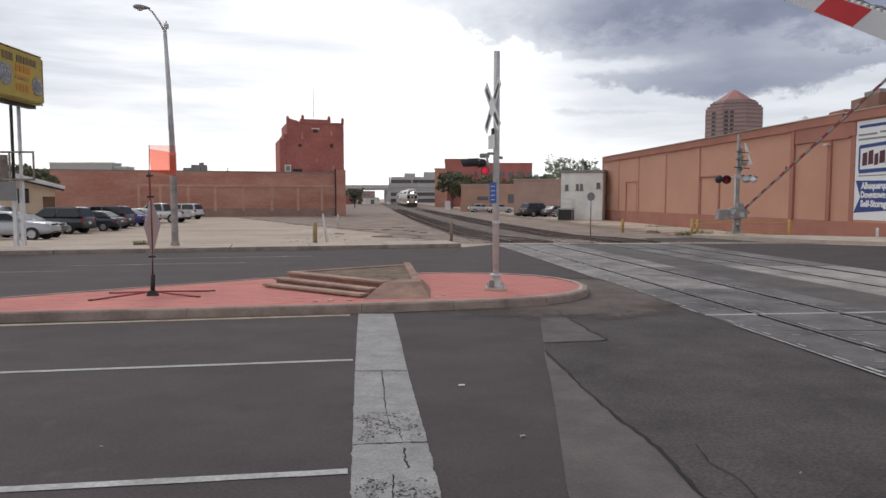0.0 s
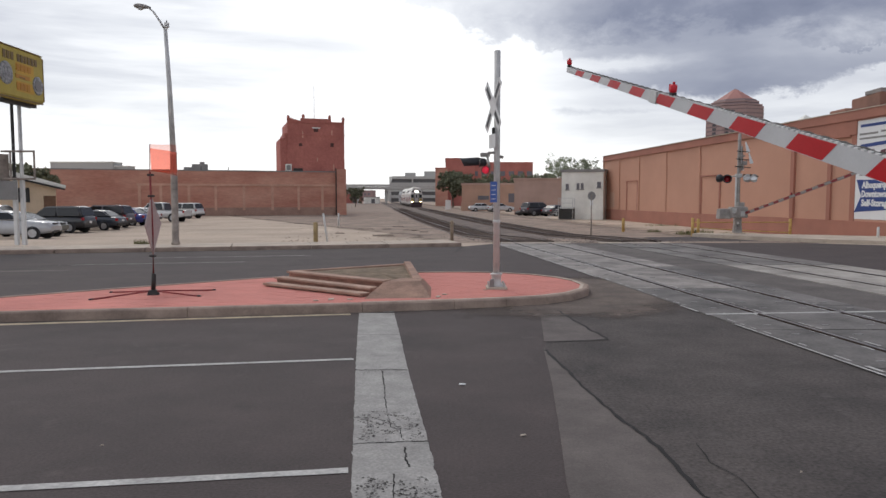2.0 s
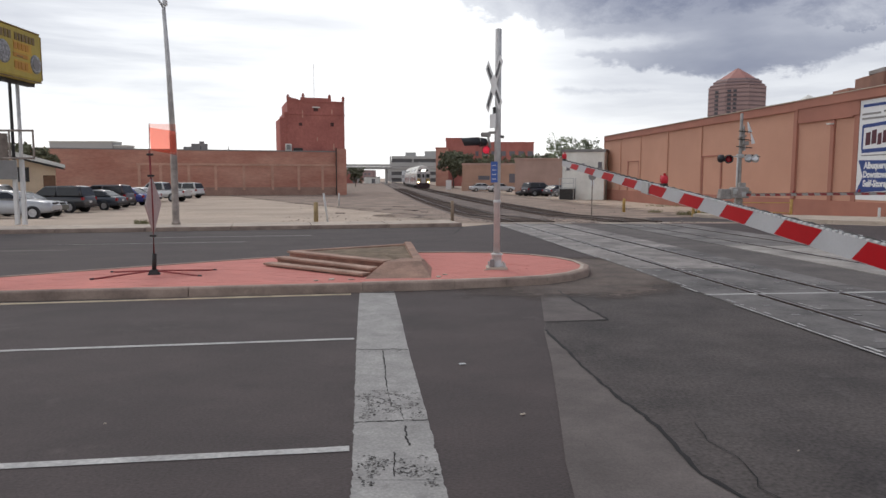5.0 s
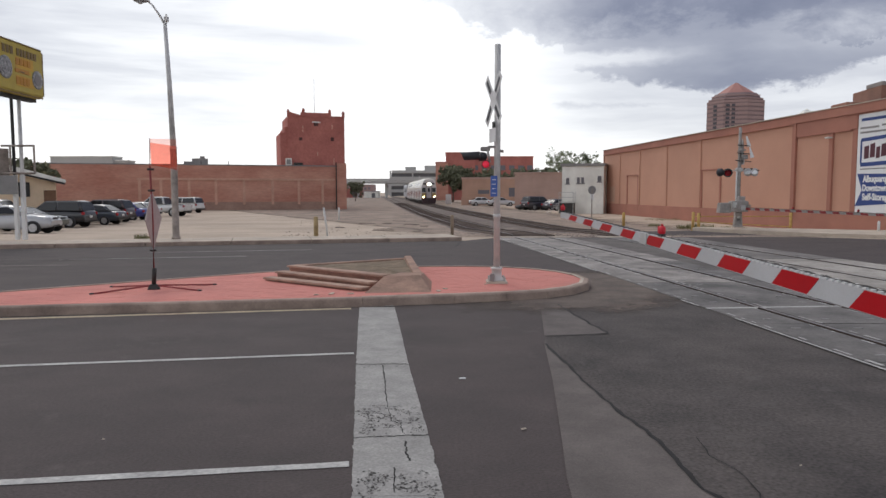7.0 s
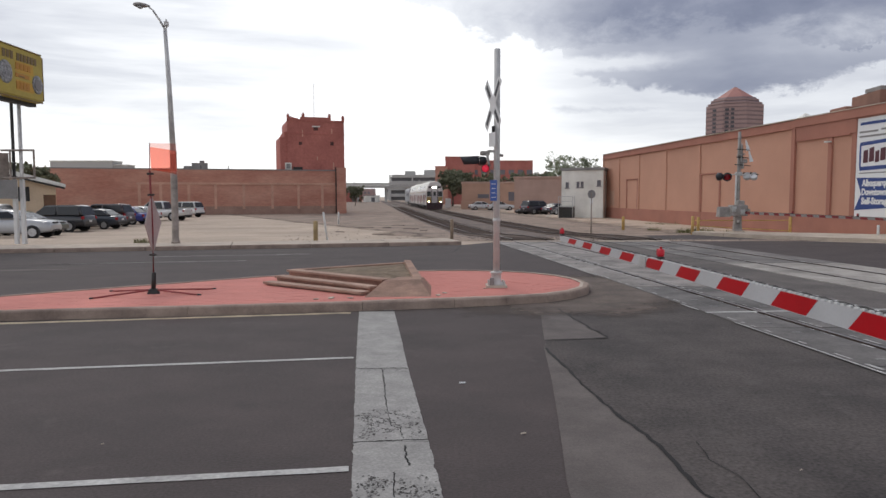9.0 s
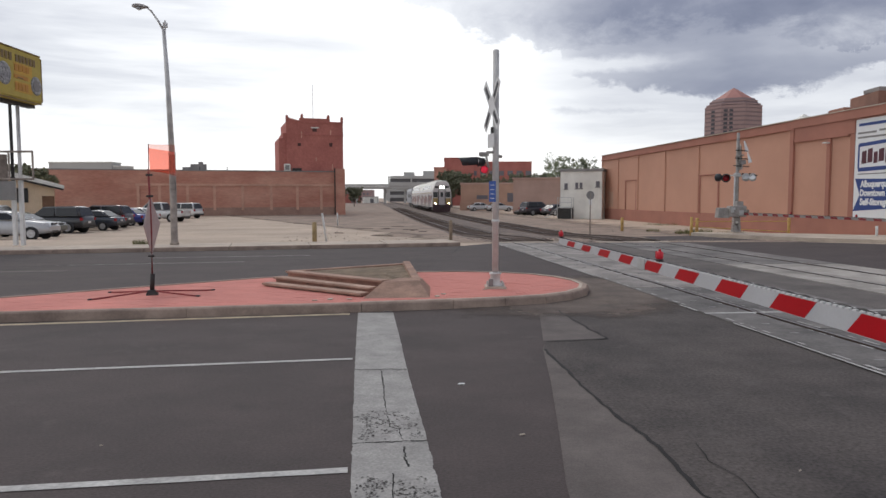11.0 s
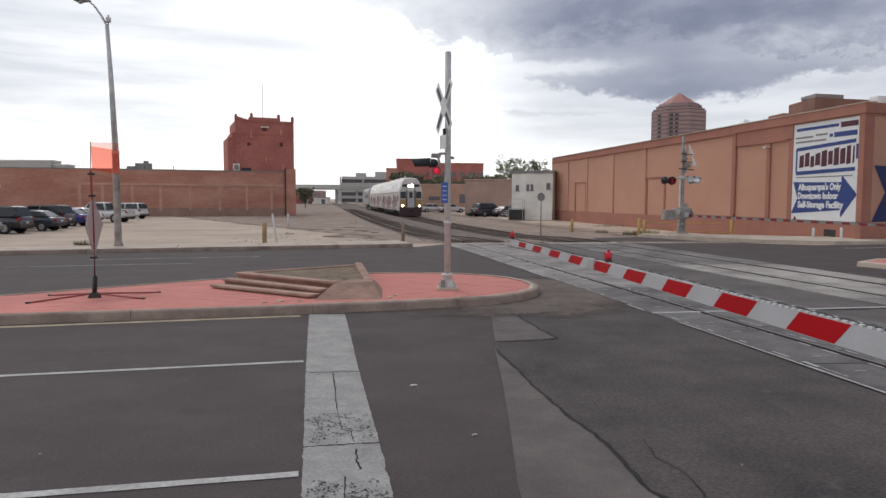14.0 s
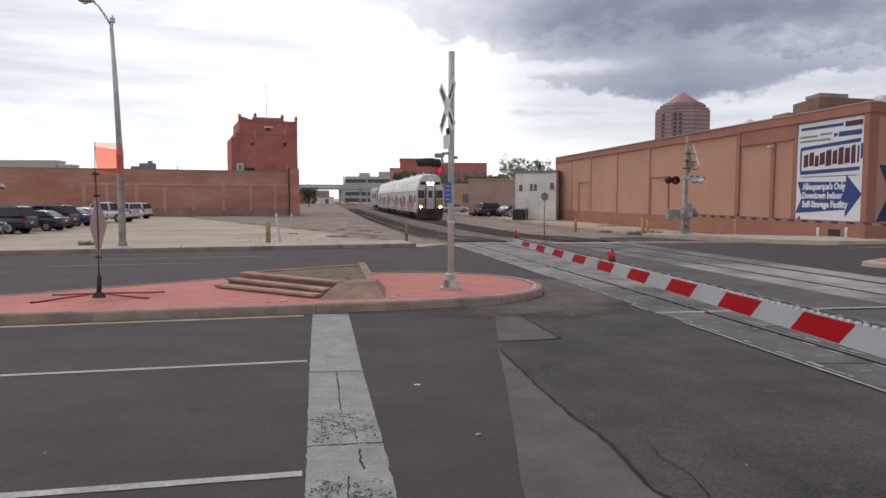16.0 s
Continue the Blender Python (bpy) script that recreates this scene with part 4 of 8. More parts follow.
# ---- level crossing ----
def crossing():
    root = thing("crossing_near_track", "worn grey concrete crossing panels with flangeways", "level crossing", kind="structure")
    rnd = random.Random(6)
    y = -9.0
    while y < 30.7:
        y2 = min(y + 2.44, 30.8)
        for o0, o1 in ((-1.66, -0.84), (-0.655, 0.655), (0.84, 1.55)):
            bm = bmn()
            z = 0.022 + rnd.uniform(-0.004, 0.004)
            pts = [(track_x(yy, SIDE + o), yy) for yy, o in ((y + 0.012, o0), (y + 0.012, o1), (y2 - 0.012, o1), (y2 - 0.012, o0))]
            prism(bm, pts, -0.05, z)
            part("panel", bm, M["panel"] if y > 15 + 3 * rnd.random() else M["panel_dark"], root)
        y = y2
    bm = bmn()
    y = -9.0
    prot = bmn()
    box(prot, (0, 0, 0), (0.13, 0.05, 0.012))
    me = mesh_of("lifting_slot", prot, M["grey_plate"])
    while y < 30:
        for o in (-1.25, -0.35, 0.35, 1.2):
            for d in (0.35, 2.05):
                ob = new("lifting_slot", me)
                ob.parent = root
                ob.matrix_basis = pose(track_x(y + d, SIDE + o), y + d, 0.025, 0, 0, 6)
        y += 2.44
    for ya, yb in ((17.6, 30.8), (12.2, 12.9), (4.0, 11.0)):
        bm = strip(bmn(), ya, yb, (SIDE - 1.71, SIDE - 1.672), 0.024, 1.5)
        part("edge_strip", bm, M["white_line"], root)
    # short pale dashes along the left rail of the near track
    prot = bmn()
    box(prot, (0, 0, 0), (0.13, 0.075, 0.008), top=(0.8, 0.8))
    me = mesh_of("rail_clip", prot, M["white_line"])
    y = 17.0
    while y < 29.5:
        ob = new("rail_clip", me)
        ob.parent = root
        ob.matrix_basis = pose(track_x(y, SIDE - 0.88 + rnd.uniform(-.03, .03)), y, 0.030, 0, 0, rnd.uniform(-12, 18))
        y += rnd.choice((0.26, 0.26, 0.34, 0.6))
    bm = bmn()
    for yy, o0, o1 in ((11.9, -1.70, 4.6), (31.0, -1.7, 2.0)):
        prism(bm, [(track_x(yy, SIDE + o0), yy - 0.05), (track_x(yy, SIDE + o1), yy + 0.6 - 0.05), (track_x(yy, SIDE + o1), yy + 0.6 + 0.05), (track_x(yy, SIDE + o0), yy + 0.05)], 0.02, 0.03)
    part("cross_joint", bm, M["white_line"], root)

    root = thing("crossing_main_track", "pale concrete crossing panels on the main track", "level crossing", kind="structure")
    y = -6.0
    while y < 30.7:
        y2 = min(y + 2.44, 30.8)
        for o0, o1 in ((-1.75, -0.82), (-0.66, 0.66), (0.82, 1.75)):
            bm = bmn()
            z = 0.022 + rnd.uniform(-0.004, 0.004)
            pts = [(track_x(yy, o), yy) for yy, o in ((y + 0.012, o0), (y + 0.012, o1), (y2 - 0.012, o1), (y2 - 0.012, o0))]
            prism(bm, pts, -0.05, z)
            part("panel", bm, M["panel_light"] if 12.5 < y < 19.5 else M["panel_mid"], root)
        y = y2
    # pale end slabs where the panels meet the ballast
    for k, (x0, x1) in enumerate(((2.6, 5.6), (6.9, 10.0))):
        bm = bmn()
        prism(bm, [(x0, 30.85), (x1, 30.95), (x1 + 0.05, 31.6), (x0 - 0.1, 31.5)], -0.03, 0.03)
        setting("approach_slab" + (".%03d" % k if k else ""), bm, M["concrete"], "pale concrete end slab")


def rails(name, off, label):
    root = thing(name, label, "railway track", kind="structure")
    for sgn in (-1, 1):
        o = off + sgn * 0.755
        bm = bmn()
        # head, web, foot; sunk level with the panels in the street
        band(bm, -40, 400, [(o - 0.075, -0.12), (o + 0.075, -0.12), (o + 0.075, -0.10), (o + 0.012, -0.07), (o + 0.012, 0.0), (o + 0.036, 0.008), (o + 0.036, 0.032), (o - 0.036, 0.032), (o - 0.036, 0.008), (o - 0.012, 0.0), (o - 0.012, -0.07), (o - 0.075, -0.10)], 4)
        part("rail", bm, M["rail"], root)
        bm = bmn()
        band(bm, 31.4, 400, [(o - 0.075, -0.03), (o + 0.075, -0.03), (o + 0.02, 0.0), (o + 0.02, 0.06), (o + 0.037, 0.07), (o + 0.037, 0.11), (o - 0.037, 0.11), (o - 0.037, 0.07), (o - 0.02, 0.06), (o - 0.02, 0.0)], 4)
        part("rail", bm, M["rail"], root)
        bm = strip(bmn(), -40, 31.4, (o - 0.03, o + 0.03), 0.036)
        part("rail_head", bm, M["rail_top"], root)
        bm = strip(bmn(), 31.4, 400, (o - 0.032, o + 0.032), 0.114)
        part("rail_head", bm, M["rail_shine"], root)
    bm = bmn()
    band(bm, 31.5, 400, [(off - 2.1, -0.04), (off + 2.1, -0.04), (off + 1.45, 0.012), (off - 1.45, 0.012)], 5)
    part("ballast_bed", bm, M["ballast"], root)
    prot = bmn()
    box(prot, (0, 0, 0), (2.6, 0.22, 0.12), top=(0.99, 0.95))
    me = mesh_of("tie", prot, M["tie"])
    y, k = 32.0, 0
    rnd = random.Random(11)
    while y < 150:
        ob = new("tie", me)
        ob.parent = root
        ob.matrix_basis = pose(track_x(y, off) + rnd.uniform(-.04, .04), y, 0.0 + ground_z(y), 0, 0, -math.degrees(math.atan2(track_dir(y).x, track_dir(y).y)) + rnd.uniform(-1, 1))
        y += 0.58 if y < 60 else 0.9
    return root


setting("ballast_between_tracks", band(bmn(), 31.6, 300, [(SIDE + 1.2, -0.04), (-1.2, -0.04), (-1.2, 0.008), (SIDE + 1.2, 0.008)], 5), M["ballast"], "dark ballast between the two tracks")
crossing()
rails("track_near", SIDE, "rusty railway track on dark ballast with wooden ties")
rails("track_main", 0.0, "railway track on dark ballast that the train runs on")
setting("road_between_tracks", strip(bmn(), -6, 30.9, (SIDE + 1.56, -1.76), 0.0042), M["mid_asphalt"], "grey worn asphalt between the two tracks")


def worn_edges():
    """Pale, broken concrete edges along the flangeways."""
    rnd = random.Random(51)
    bm = bmn()
    for o in (SIDE - 1.60, SIDE - 0.875, SIDE - 0.62, SIDE + 0.62, SIDE + 0.875, -0.87, 0.87):
        y = 4.0
        while y < 30.6:
            d = rnd.uniform(0.05, 0.35)
            if rnd.random() < 0.72:
                w = rnd.uniform(0.008, 0.028)
                bm.faces.new([bm.verts.new((track_x(yy, o + oo), yy, 0.0295)) for yy, oo in ((y, -w), (y, w), (y + d, w * rnd.uniform(0.4, 1.2)), (y + d, -w * rnd.uniform(0.4, 1.2)))])
            y += d + rnd.uniform(0.02, 0.25)
    tagged(setting("worn_panel_edges", bm, M["white_line"], "pale worn edges of the crossing panels"), kind="stuff")


worn_edges()


def nose_dust():
    """Dust swept off the wheel paths round the island's nose."""
    bm = bmn()
    lay = bm.verts.layers.float.new("cover")
    pts = FRONT[4:15]
    rows = []
    for i, p in enumerate(pts):
        k = min(1.0, i / 3, (len(pts) - 1 - i) / 2)
        a, c = Vector(pts[max(0, i - 1)]), Vector(pts[min(len(pts) - 1, i + 1)])
        d = (c - a).normalized()
        n = Vector((d.y, -d.x))
        row = []
        for off, cov in ((-0.05, 0.85), (1.1, 0.68), (2.7, 0.0)):
            v = bm.verts.new((p[0] + n.x * off * (0.5 + 0.5 * k), p[1] + n.y * off * (0.5 + 0.5 * k), 0.0115))
            v[lay] = cov * k
            row.append(v)
        rows.append(row)
    for r1, r2 in zip(rows, rows[1:]):
        for j in range(2):
            bm.faces.new((r1[j], r1[j + 1], r2[j + 1], r2[j]))
    setting("road_dust", bm, M["dust"], "brownish dust on the asphalt round the island nose")


nose_dust()
setting("flangeway_bed", strip(bmn(), -9, 30.9, (SIDE - 1.66, SIDE + 1.5), 0.0045), M["dark"], "dark flangeway between the panels")
setting("flangeway_bed.001", strip(bmn(), -6, 30.9, (-1.7, 1.7), 0.0045), M["dark"], "dark flangeway between the panels")


# loose stones along the rails and on the dirt
def stones():
    rnd = random.Random(31)
    bm = bmn()
    for k in range(3200):
        y = 31.8 + 60 * rnd.random() ** 1.8
        near = rnd.random() < 0.95
        x = track_x(y, rnd.choice((SIDE, 0.0)) + rnd.gauss(0, 1.6)) if near else track_x(y, SIDE - 3 - 9 * rnd.random())
        s = rnd.uniform(0.02, 0.06) * (1.6 if rnd.random() < 0.05 else 1)
        z = ground_z(y) + (0.012 if near else 0.004)
        top = bm.verts.new((x + s * rnd.uniform(-.3, .3), y + s * rnd.uniform(-.3, .3), z + s * rnd.uniform(0.5, 0.9)))
        ring = [bm.verts.new((x + s * math.cos(a) * rnd.uniform(0.7, 1.2), y + s * math.sin(a) * rnd.uniform(0.7, 1.2), z - 0.012)) for a in (0.3, 1.6, 2.9, 4.1, 5.3)]
        for a, b in zip(ring, ring[1:] + ring[:1]):
            bm.faces.new((a, b, top))
    ob = setting("loose_stones", bm, M["stone"], "loose brown and grey stones along the rails")
    tagged(ob, kind="stuff")


stones()


# ---- storage building ----
WA, WB = Vector((17.6, 78.0)), Vector((22.0, 31.5))   # far and street corner of the long wall
WALL_H = 6.5


def wall_pose(s, out=0.0, z=0.0):
    """Pose on the long wall: x runs from far corner to street, y up the wall, z out of it."""
    d = (WB - WA)
    L = d.length
    d = d / L
    nrm = Vector((d.y, -d.x)) if Vector((d.y, -d.x)).x < 0 else Vector((-d.y, d.x))
    p = WA + d * (L * s) + nrm * out
    m = Matrix(((d.x, 0, nrm.x, p.x), (d.y, 0, nrm.y, p.y), (0, 1, 0, z), (0, 0, 0, 1)))
    return m


WALL_L = (WB - WA).length


def on_wall(name, mat, parent, s0, s1, z0, z1, out, th=0.1, bevel=0.012, label=""):
    """A slab on the wall from s0 to s1 along it, z0 to z1, its face standing out by `out`."""
    bm = bmn()
    w = (s1 - s0) * WALL_L
    box(bm, (w / 2, (z1 - z0) / 2, -th / 2), (w, z1 - z0, th))
    if bevel:
        bmesh.ops.bevel(bm, geom=list(bm.edges), offset=bevel, segments=1, affect="EDGES")
    ob = part(name, bm, mat, parent, label)
    ob.matrix_basis = wall_pose(s0, out, z0)
    return ob


def storage_building():
    root = thing("storage_building", "long windowless terracotta stucco storage building with pilasters and a painted sign", "building")
    END = 0.9934
    corner = WA + (WB - WA) * END
    E1 = corner + Vector((40.0, 8.0))
    E2 = WA + (E1 - corner)
    H = WALL_H
    bm = bmn()
    prism(bm, [tuple(WA), tuple(corner), tuple(E1), tuple(E2)], -0.6, H - 0.15)
    part("wall", bm, M["stucco"], root)
    trim = M["stucco_trim"]
    on_wall("plinth", trim, root, 0, END - 0.001, -0.6, 0.80, 0.06, 0.1)
    on_wall("coping", trim, root, 0, 0.766, H - 0.46, H, 0.10, 0.5, label="darker terracotta coping")
    on_wall("coping", trim, root, 0.766, END + 0.002, H - 0.46, H + 0.02, 0.14, 0.5)
    on_wall("cap_flashing", M["concrete"], root, 0, END + 0.002, H + 0.021, H + 0.07, 0.17, 0.6, 0.0, "pale metal cap flashing")
    on_wall("coping_lip", trim, root, 0, 0.766, H - 0.53, H - 0.465, 0.16, 0.2)
    on_wall("frieze", trim, root, 0.7655, 0.883, H - 1.22, H - 0.465, 0.08, 0.1)
    on_wall("frieze_lip", trim, root, 0.771, 0.874, H - 1.30, H - 1.225, 0.13, 0.17)
    on_wall("sign_surround", trim, root, 0.883, END - 0.0005, H - 0.52, H - 0.465, 0.08, 0.1)
    for s, w, o, z1 in ((0.0, 0.35, 0.10, H - 0.54), (0.110, 0.30, 0.09, H - 0.54), (0.228, 0.30, 0.09, H - 0.54), (0.363, 0.30, 0.09, H - 0.54), (0.499, 0.34, 0.10, H - 0.54)):
        h = w / WALL_L / 2
        on_wall("pilaster", M["stucco"], root, s - h if s else 0.0, s + h, 0.8, z1, o, 0.12)
    for s, w, o, z1 in ((0.765, 0.36, 0.14, H - 0.47), (0.8385, 0.32, 0.11, H - 1.31)):
        h = w / WALL_L / 2
        on_wall("pilaster", trim, root, s - h, s + h, 0.8, z1, o, 0.15)
    on_wall("pilaster", trim, root, 0.9868, END + 0.0012, 0.0, H - 0.47, 0.12, 0.14)
    on_wall("sign_margin", trim, root, 0.8745, 0.8825, 0.8, H - 1.225, 0.04, 0.06)
    # blocked doorways
    for a, b, z in ((0.157, 0.2235, 3.6), (0.504, 0.572, 3.62)):
        on_wall("door_frame", trim, root, a, a + 0.004, 0.0, z, 0.075, 0.1)
        on_wall("door_frame", trim, root, b - 0.004, b, 0.0, z, 0.075, 0.1)
        on_wall("lintel", trim, root, a - 0.002, b + 0.002, z, z + 0.09, 0.09, 0.1)
    on_wall("filled_window", M["tan_wall"], root, 0.047, 0.080, 1.0, 2.6, 0.012, 0.05)
    on_wall("vent", M["dark"], root, 0.940, 0.958, 0.12, 0.52, 0.075, 0.05)
    on_wall("wall_lamp", M["white_paint"], root, 0.8345, 0.8415, 4.92, 5.0, 0.35, 0.4)
    # front on the street
    d = (E1 - corner).normalized()
    ang = math.degrees(math.atan2(d.y, d.x))
    L = (E1 - corner).length
    n = Vector((d.y, -d.x))
    for z0, z1, o, mt, nm in ((-0.2, 0.85, 0.05, "stucco_trim", "plinth"), (H - 0.46, H + 0.02, 0.1, "stucco_trim", "coping"), (H - 0.56, H - 0.465, 0.06, "stucco_trim", "coping_lip")):
        bm = bmn()
        c = corner + d * L / 2 + n * (o - 0.1)
        box(bm, (c.x, c.y, (z0 + z1) / 2), (L, 0.2, z1 - z0), ang)
        part(nm, bm, M[mt], root)
    q = Matrix(((d.x, 0, n.x, corner.x + n.x * 0.012), (d.y, 0, n.y, corner.y + n.y * 0.012), (0, 1, 0, 0), (0, 0, 0, 1)))
    # end pilaster and painted arrow on the street front
    bm = bmn()
    box(bm, (0.2, (0.85 + H - 0.57) / 2, 0.03), (0.4, H - 0.57 - 0.85, 0.06))
    ob = part("pilaster", bm, trim, root)
    ob.matrix_basis = q
    bm = bmn()
    for quad in (((1.25, 2.35), (7.0, 2.35), (7.0, 3.42), (0.55, 3.62)), ((0.5, 0.95), (7.0, 1.05), (7.0, 2.35), (1.25, 2.35))):
        bm.faces.new([bm.verts.new(q @ Vector((x, y, 0.004))) for x, y in quad])
    bmesh.ops.remove_doubles(bm, verts=bm.verts[:], dist=0.001)
    part("painted_arrow", bm, M["sign_navy"], root, "navy painted arrow")
    # blocks and units on the roof
    for pts, z1 in (([(28.1, 46.0), (50.0, 50.2), (50.6, 54.2), (28.55, 50.0)], 8.85), ([(25.9, 46.0), (28.05, 46.2), (28.05, 48.2), (25.95, 48.0)], 7.78)):
        bm = bmn()
        prism(bm, pts, 6.2, z1)
        bmesh.ops.bevel(bm, geom=list(bm.edges), offset=0.05, segments=1, affect="EDGES")
        part("penthouse", bm, M["penthouse"], root, "brown rooftop block")
    bm = bmn()
    prism(bm, [(28.15, 46.05), (30.4, 46.48), (30.6, 48.4), (28.3, 48.0)], 8.86, 9.10)
    part("penthouse_cap", bm, M["roof"], root)
    bm = bmn()
    box(bm, (27.3, 38.65, 7.10), (0.72, 0.75, 1.5), 8, bevel=0.12, top=(0.85, 0.85))
    part("rooftop_unit", bm, M["white_paint"], root, "white rooftop air unit")
    return root


STORE = storage_building()


def storage_sign():
    """The painted sign: white ground, blue frame, maroon lettering, blue arrow with white lettering."""
    s0, s1 = 0.8828, 0.9862
    W = (s1 - s0) * WALL_L
    z0, H = 0.91, 5.07
    root = thing("storage_sign", "white sign painted with maroon lettering and a blue arrow", "sign", wall_pose(s0, 0.02, z0))
    bm = bmn()
    box(bm, (W / 2, H / 2, -0.02), (W, H, 0.03))
    part("board", bm, M["sign_white"], root)

    def shape(name, pts, mat, z=0.0, label=""):
        b = bmn()
        lo = [b.verts.new((x * W, y * H, z - 0.004)) for x, y in pts]
        hi = [b.verts.new((x * W, y * H, z + 0.004)) for x, y in pts]
        b.faces.new(hi)
        for i in range(len(pts)):
            j = (i + 1) % len(pts)
            b.faces.new((lo[i], lo[j], hi[j], hi[i]))
        bmesh.ops.triangulate(b, faces=[f for f in b.faces if len(f.verts) > 4])
        part(name, b, mat, root, label)

    shape("arrow", [(0.0, 0.07), (0.10, 0.235), (0.02, 0.40), (0.77, 0.385), (0.77, 0.455), (0.99, 0.265), (0.77, 0.04), (0.77, 0.115)], M["sign_blue"], 0.002, "blue painted arrow")
    shape("frame_bar", [(0.06, 0.47), (0.95, 0.49), (0.95, 0.525), (0.06, 0.51)], M["sign_blue"], 0.002)
    shape("frame_bar", [(0.06, 0.72), (0.95, 0.755), (0.95, 0.79), (0.06, 0.755)], M["sign_blue"], 0.002)
    shape("frame_bar", [(0.05, 0.50), (0.075, 0.50), (0.075, 0.74), (0.05, 0.74)], M["sign_blue"], 0.002)
    shape("frame_bar", [(0.955, 0.60), (0.985, 0.60), (0.985, 0.74), (0.955, 0.74)], M["sign_blue"], 0.002)
    # the trade name is drawn as plain upright shapes in its colour, with the bars above and below
    for x, w, lo, hi in ((0.11, 0.075, 0.545, 0.68), (0.20, 0.075, 0.555, 0.70), (0.29, 0.06, 0.545, 0.665), (0.365, 0.08, 0.56, 0.69), (0.46, 0.085, 0.545, 0.71), (0.56, 0.07, 0.56, 0.70), (0.645, 0.075, 0.55, 0.725), (0.735, 0.075, 0.56, 0.715), (0.825, 0.06, 0.555, 0.735), (0.91, 0.025, 0.56, 0.73)):
        shape("trade_name_block", [(x, lo), (x + w, lo + 0.006), (x + w * 0.97, hi), (x + 0.004, hi - 0.01)], M["sign_maroon"], 0.003)
    # unreadable small lettering and the telephone line: plain bars
    grey = M["grey_plate"]
    for x0, x1, y, h, mt in ((0.05, 0.70, 0.945, 0.018, M["sign_blue"]), (0.73, 0.97, 0.945, 0.032, M["sign_maroon"]), (0.04, 0.32, 0.86, 0.012, grey), (0.36, 0.54, 0.87, 0.012, grey), (0.04, 0.52, 0.815, 0.012, grey), (0.64, 0.96, 0.855, 0.03, M["sign_blue"]), (0.57, 0.62, 0.852, 0.02, M["sign_blue"]), (0.06, 0.92, 0.447, 0.007, grey)):
        shape("lettering_bar", [(x0, y - h), (x1, y - h), (x1, y + h * 0.6), (x0, y + h * 0.6)], mt, 0.002)
    for txt, y, w in (("Albuquerque's Only", 0.315, 0.66), ("Downtown Indoor", 0.225, 0.62), ("Self-Storage Facility", 0.135, 0.70)):
        words(txt, 0.46, M["sign_white"], root, pose(0.11 * W, y * H, 0.012), "lettering", 0.020, width=w * W)


storage_sign()


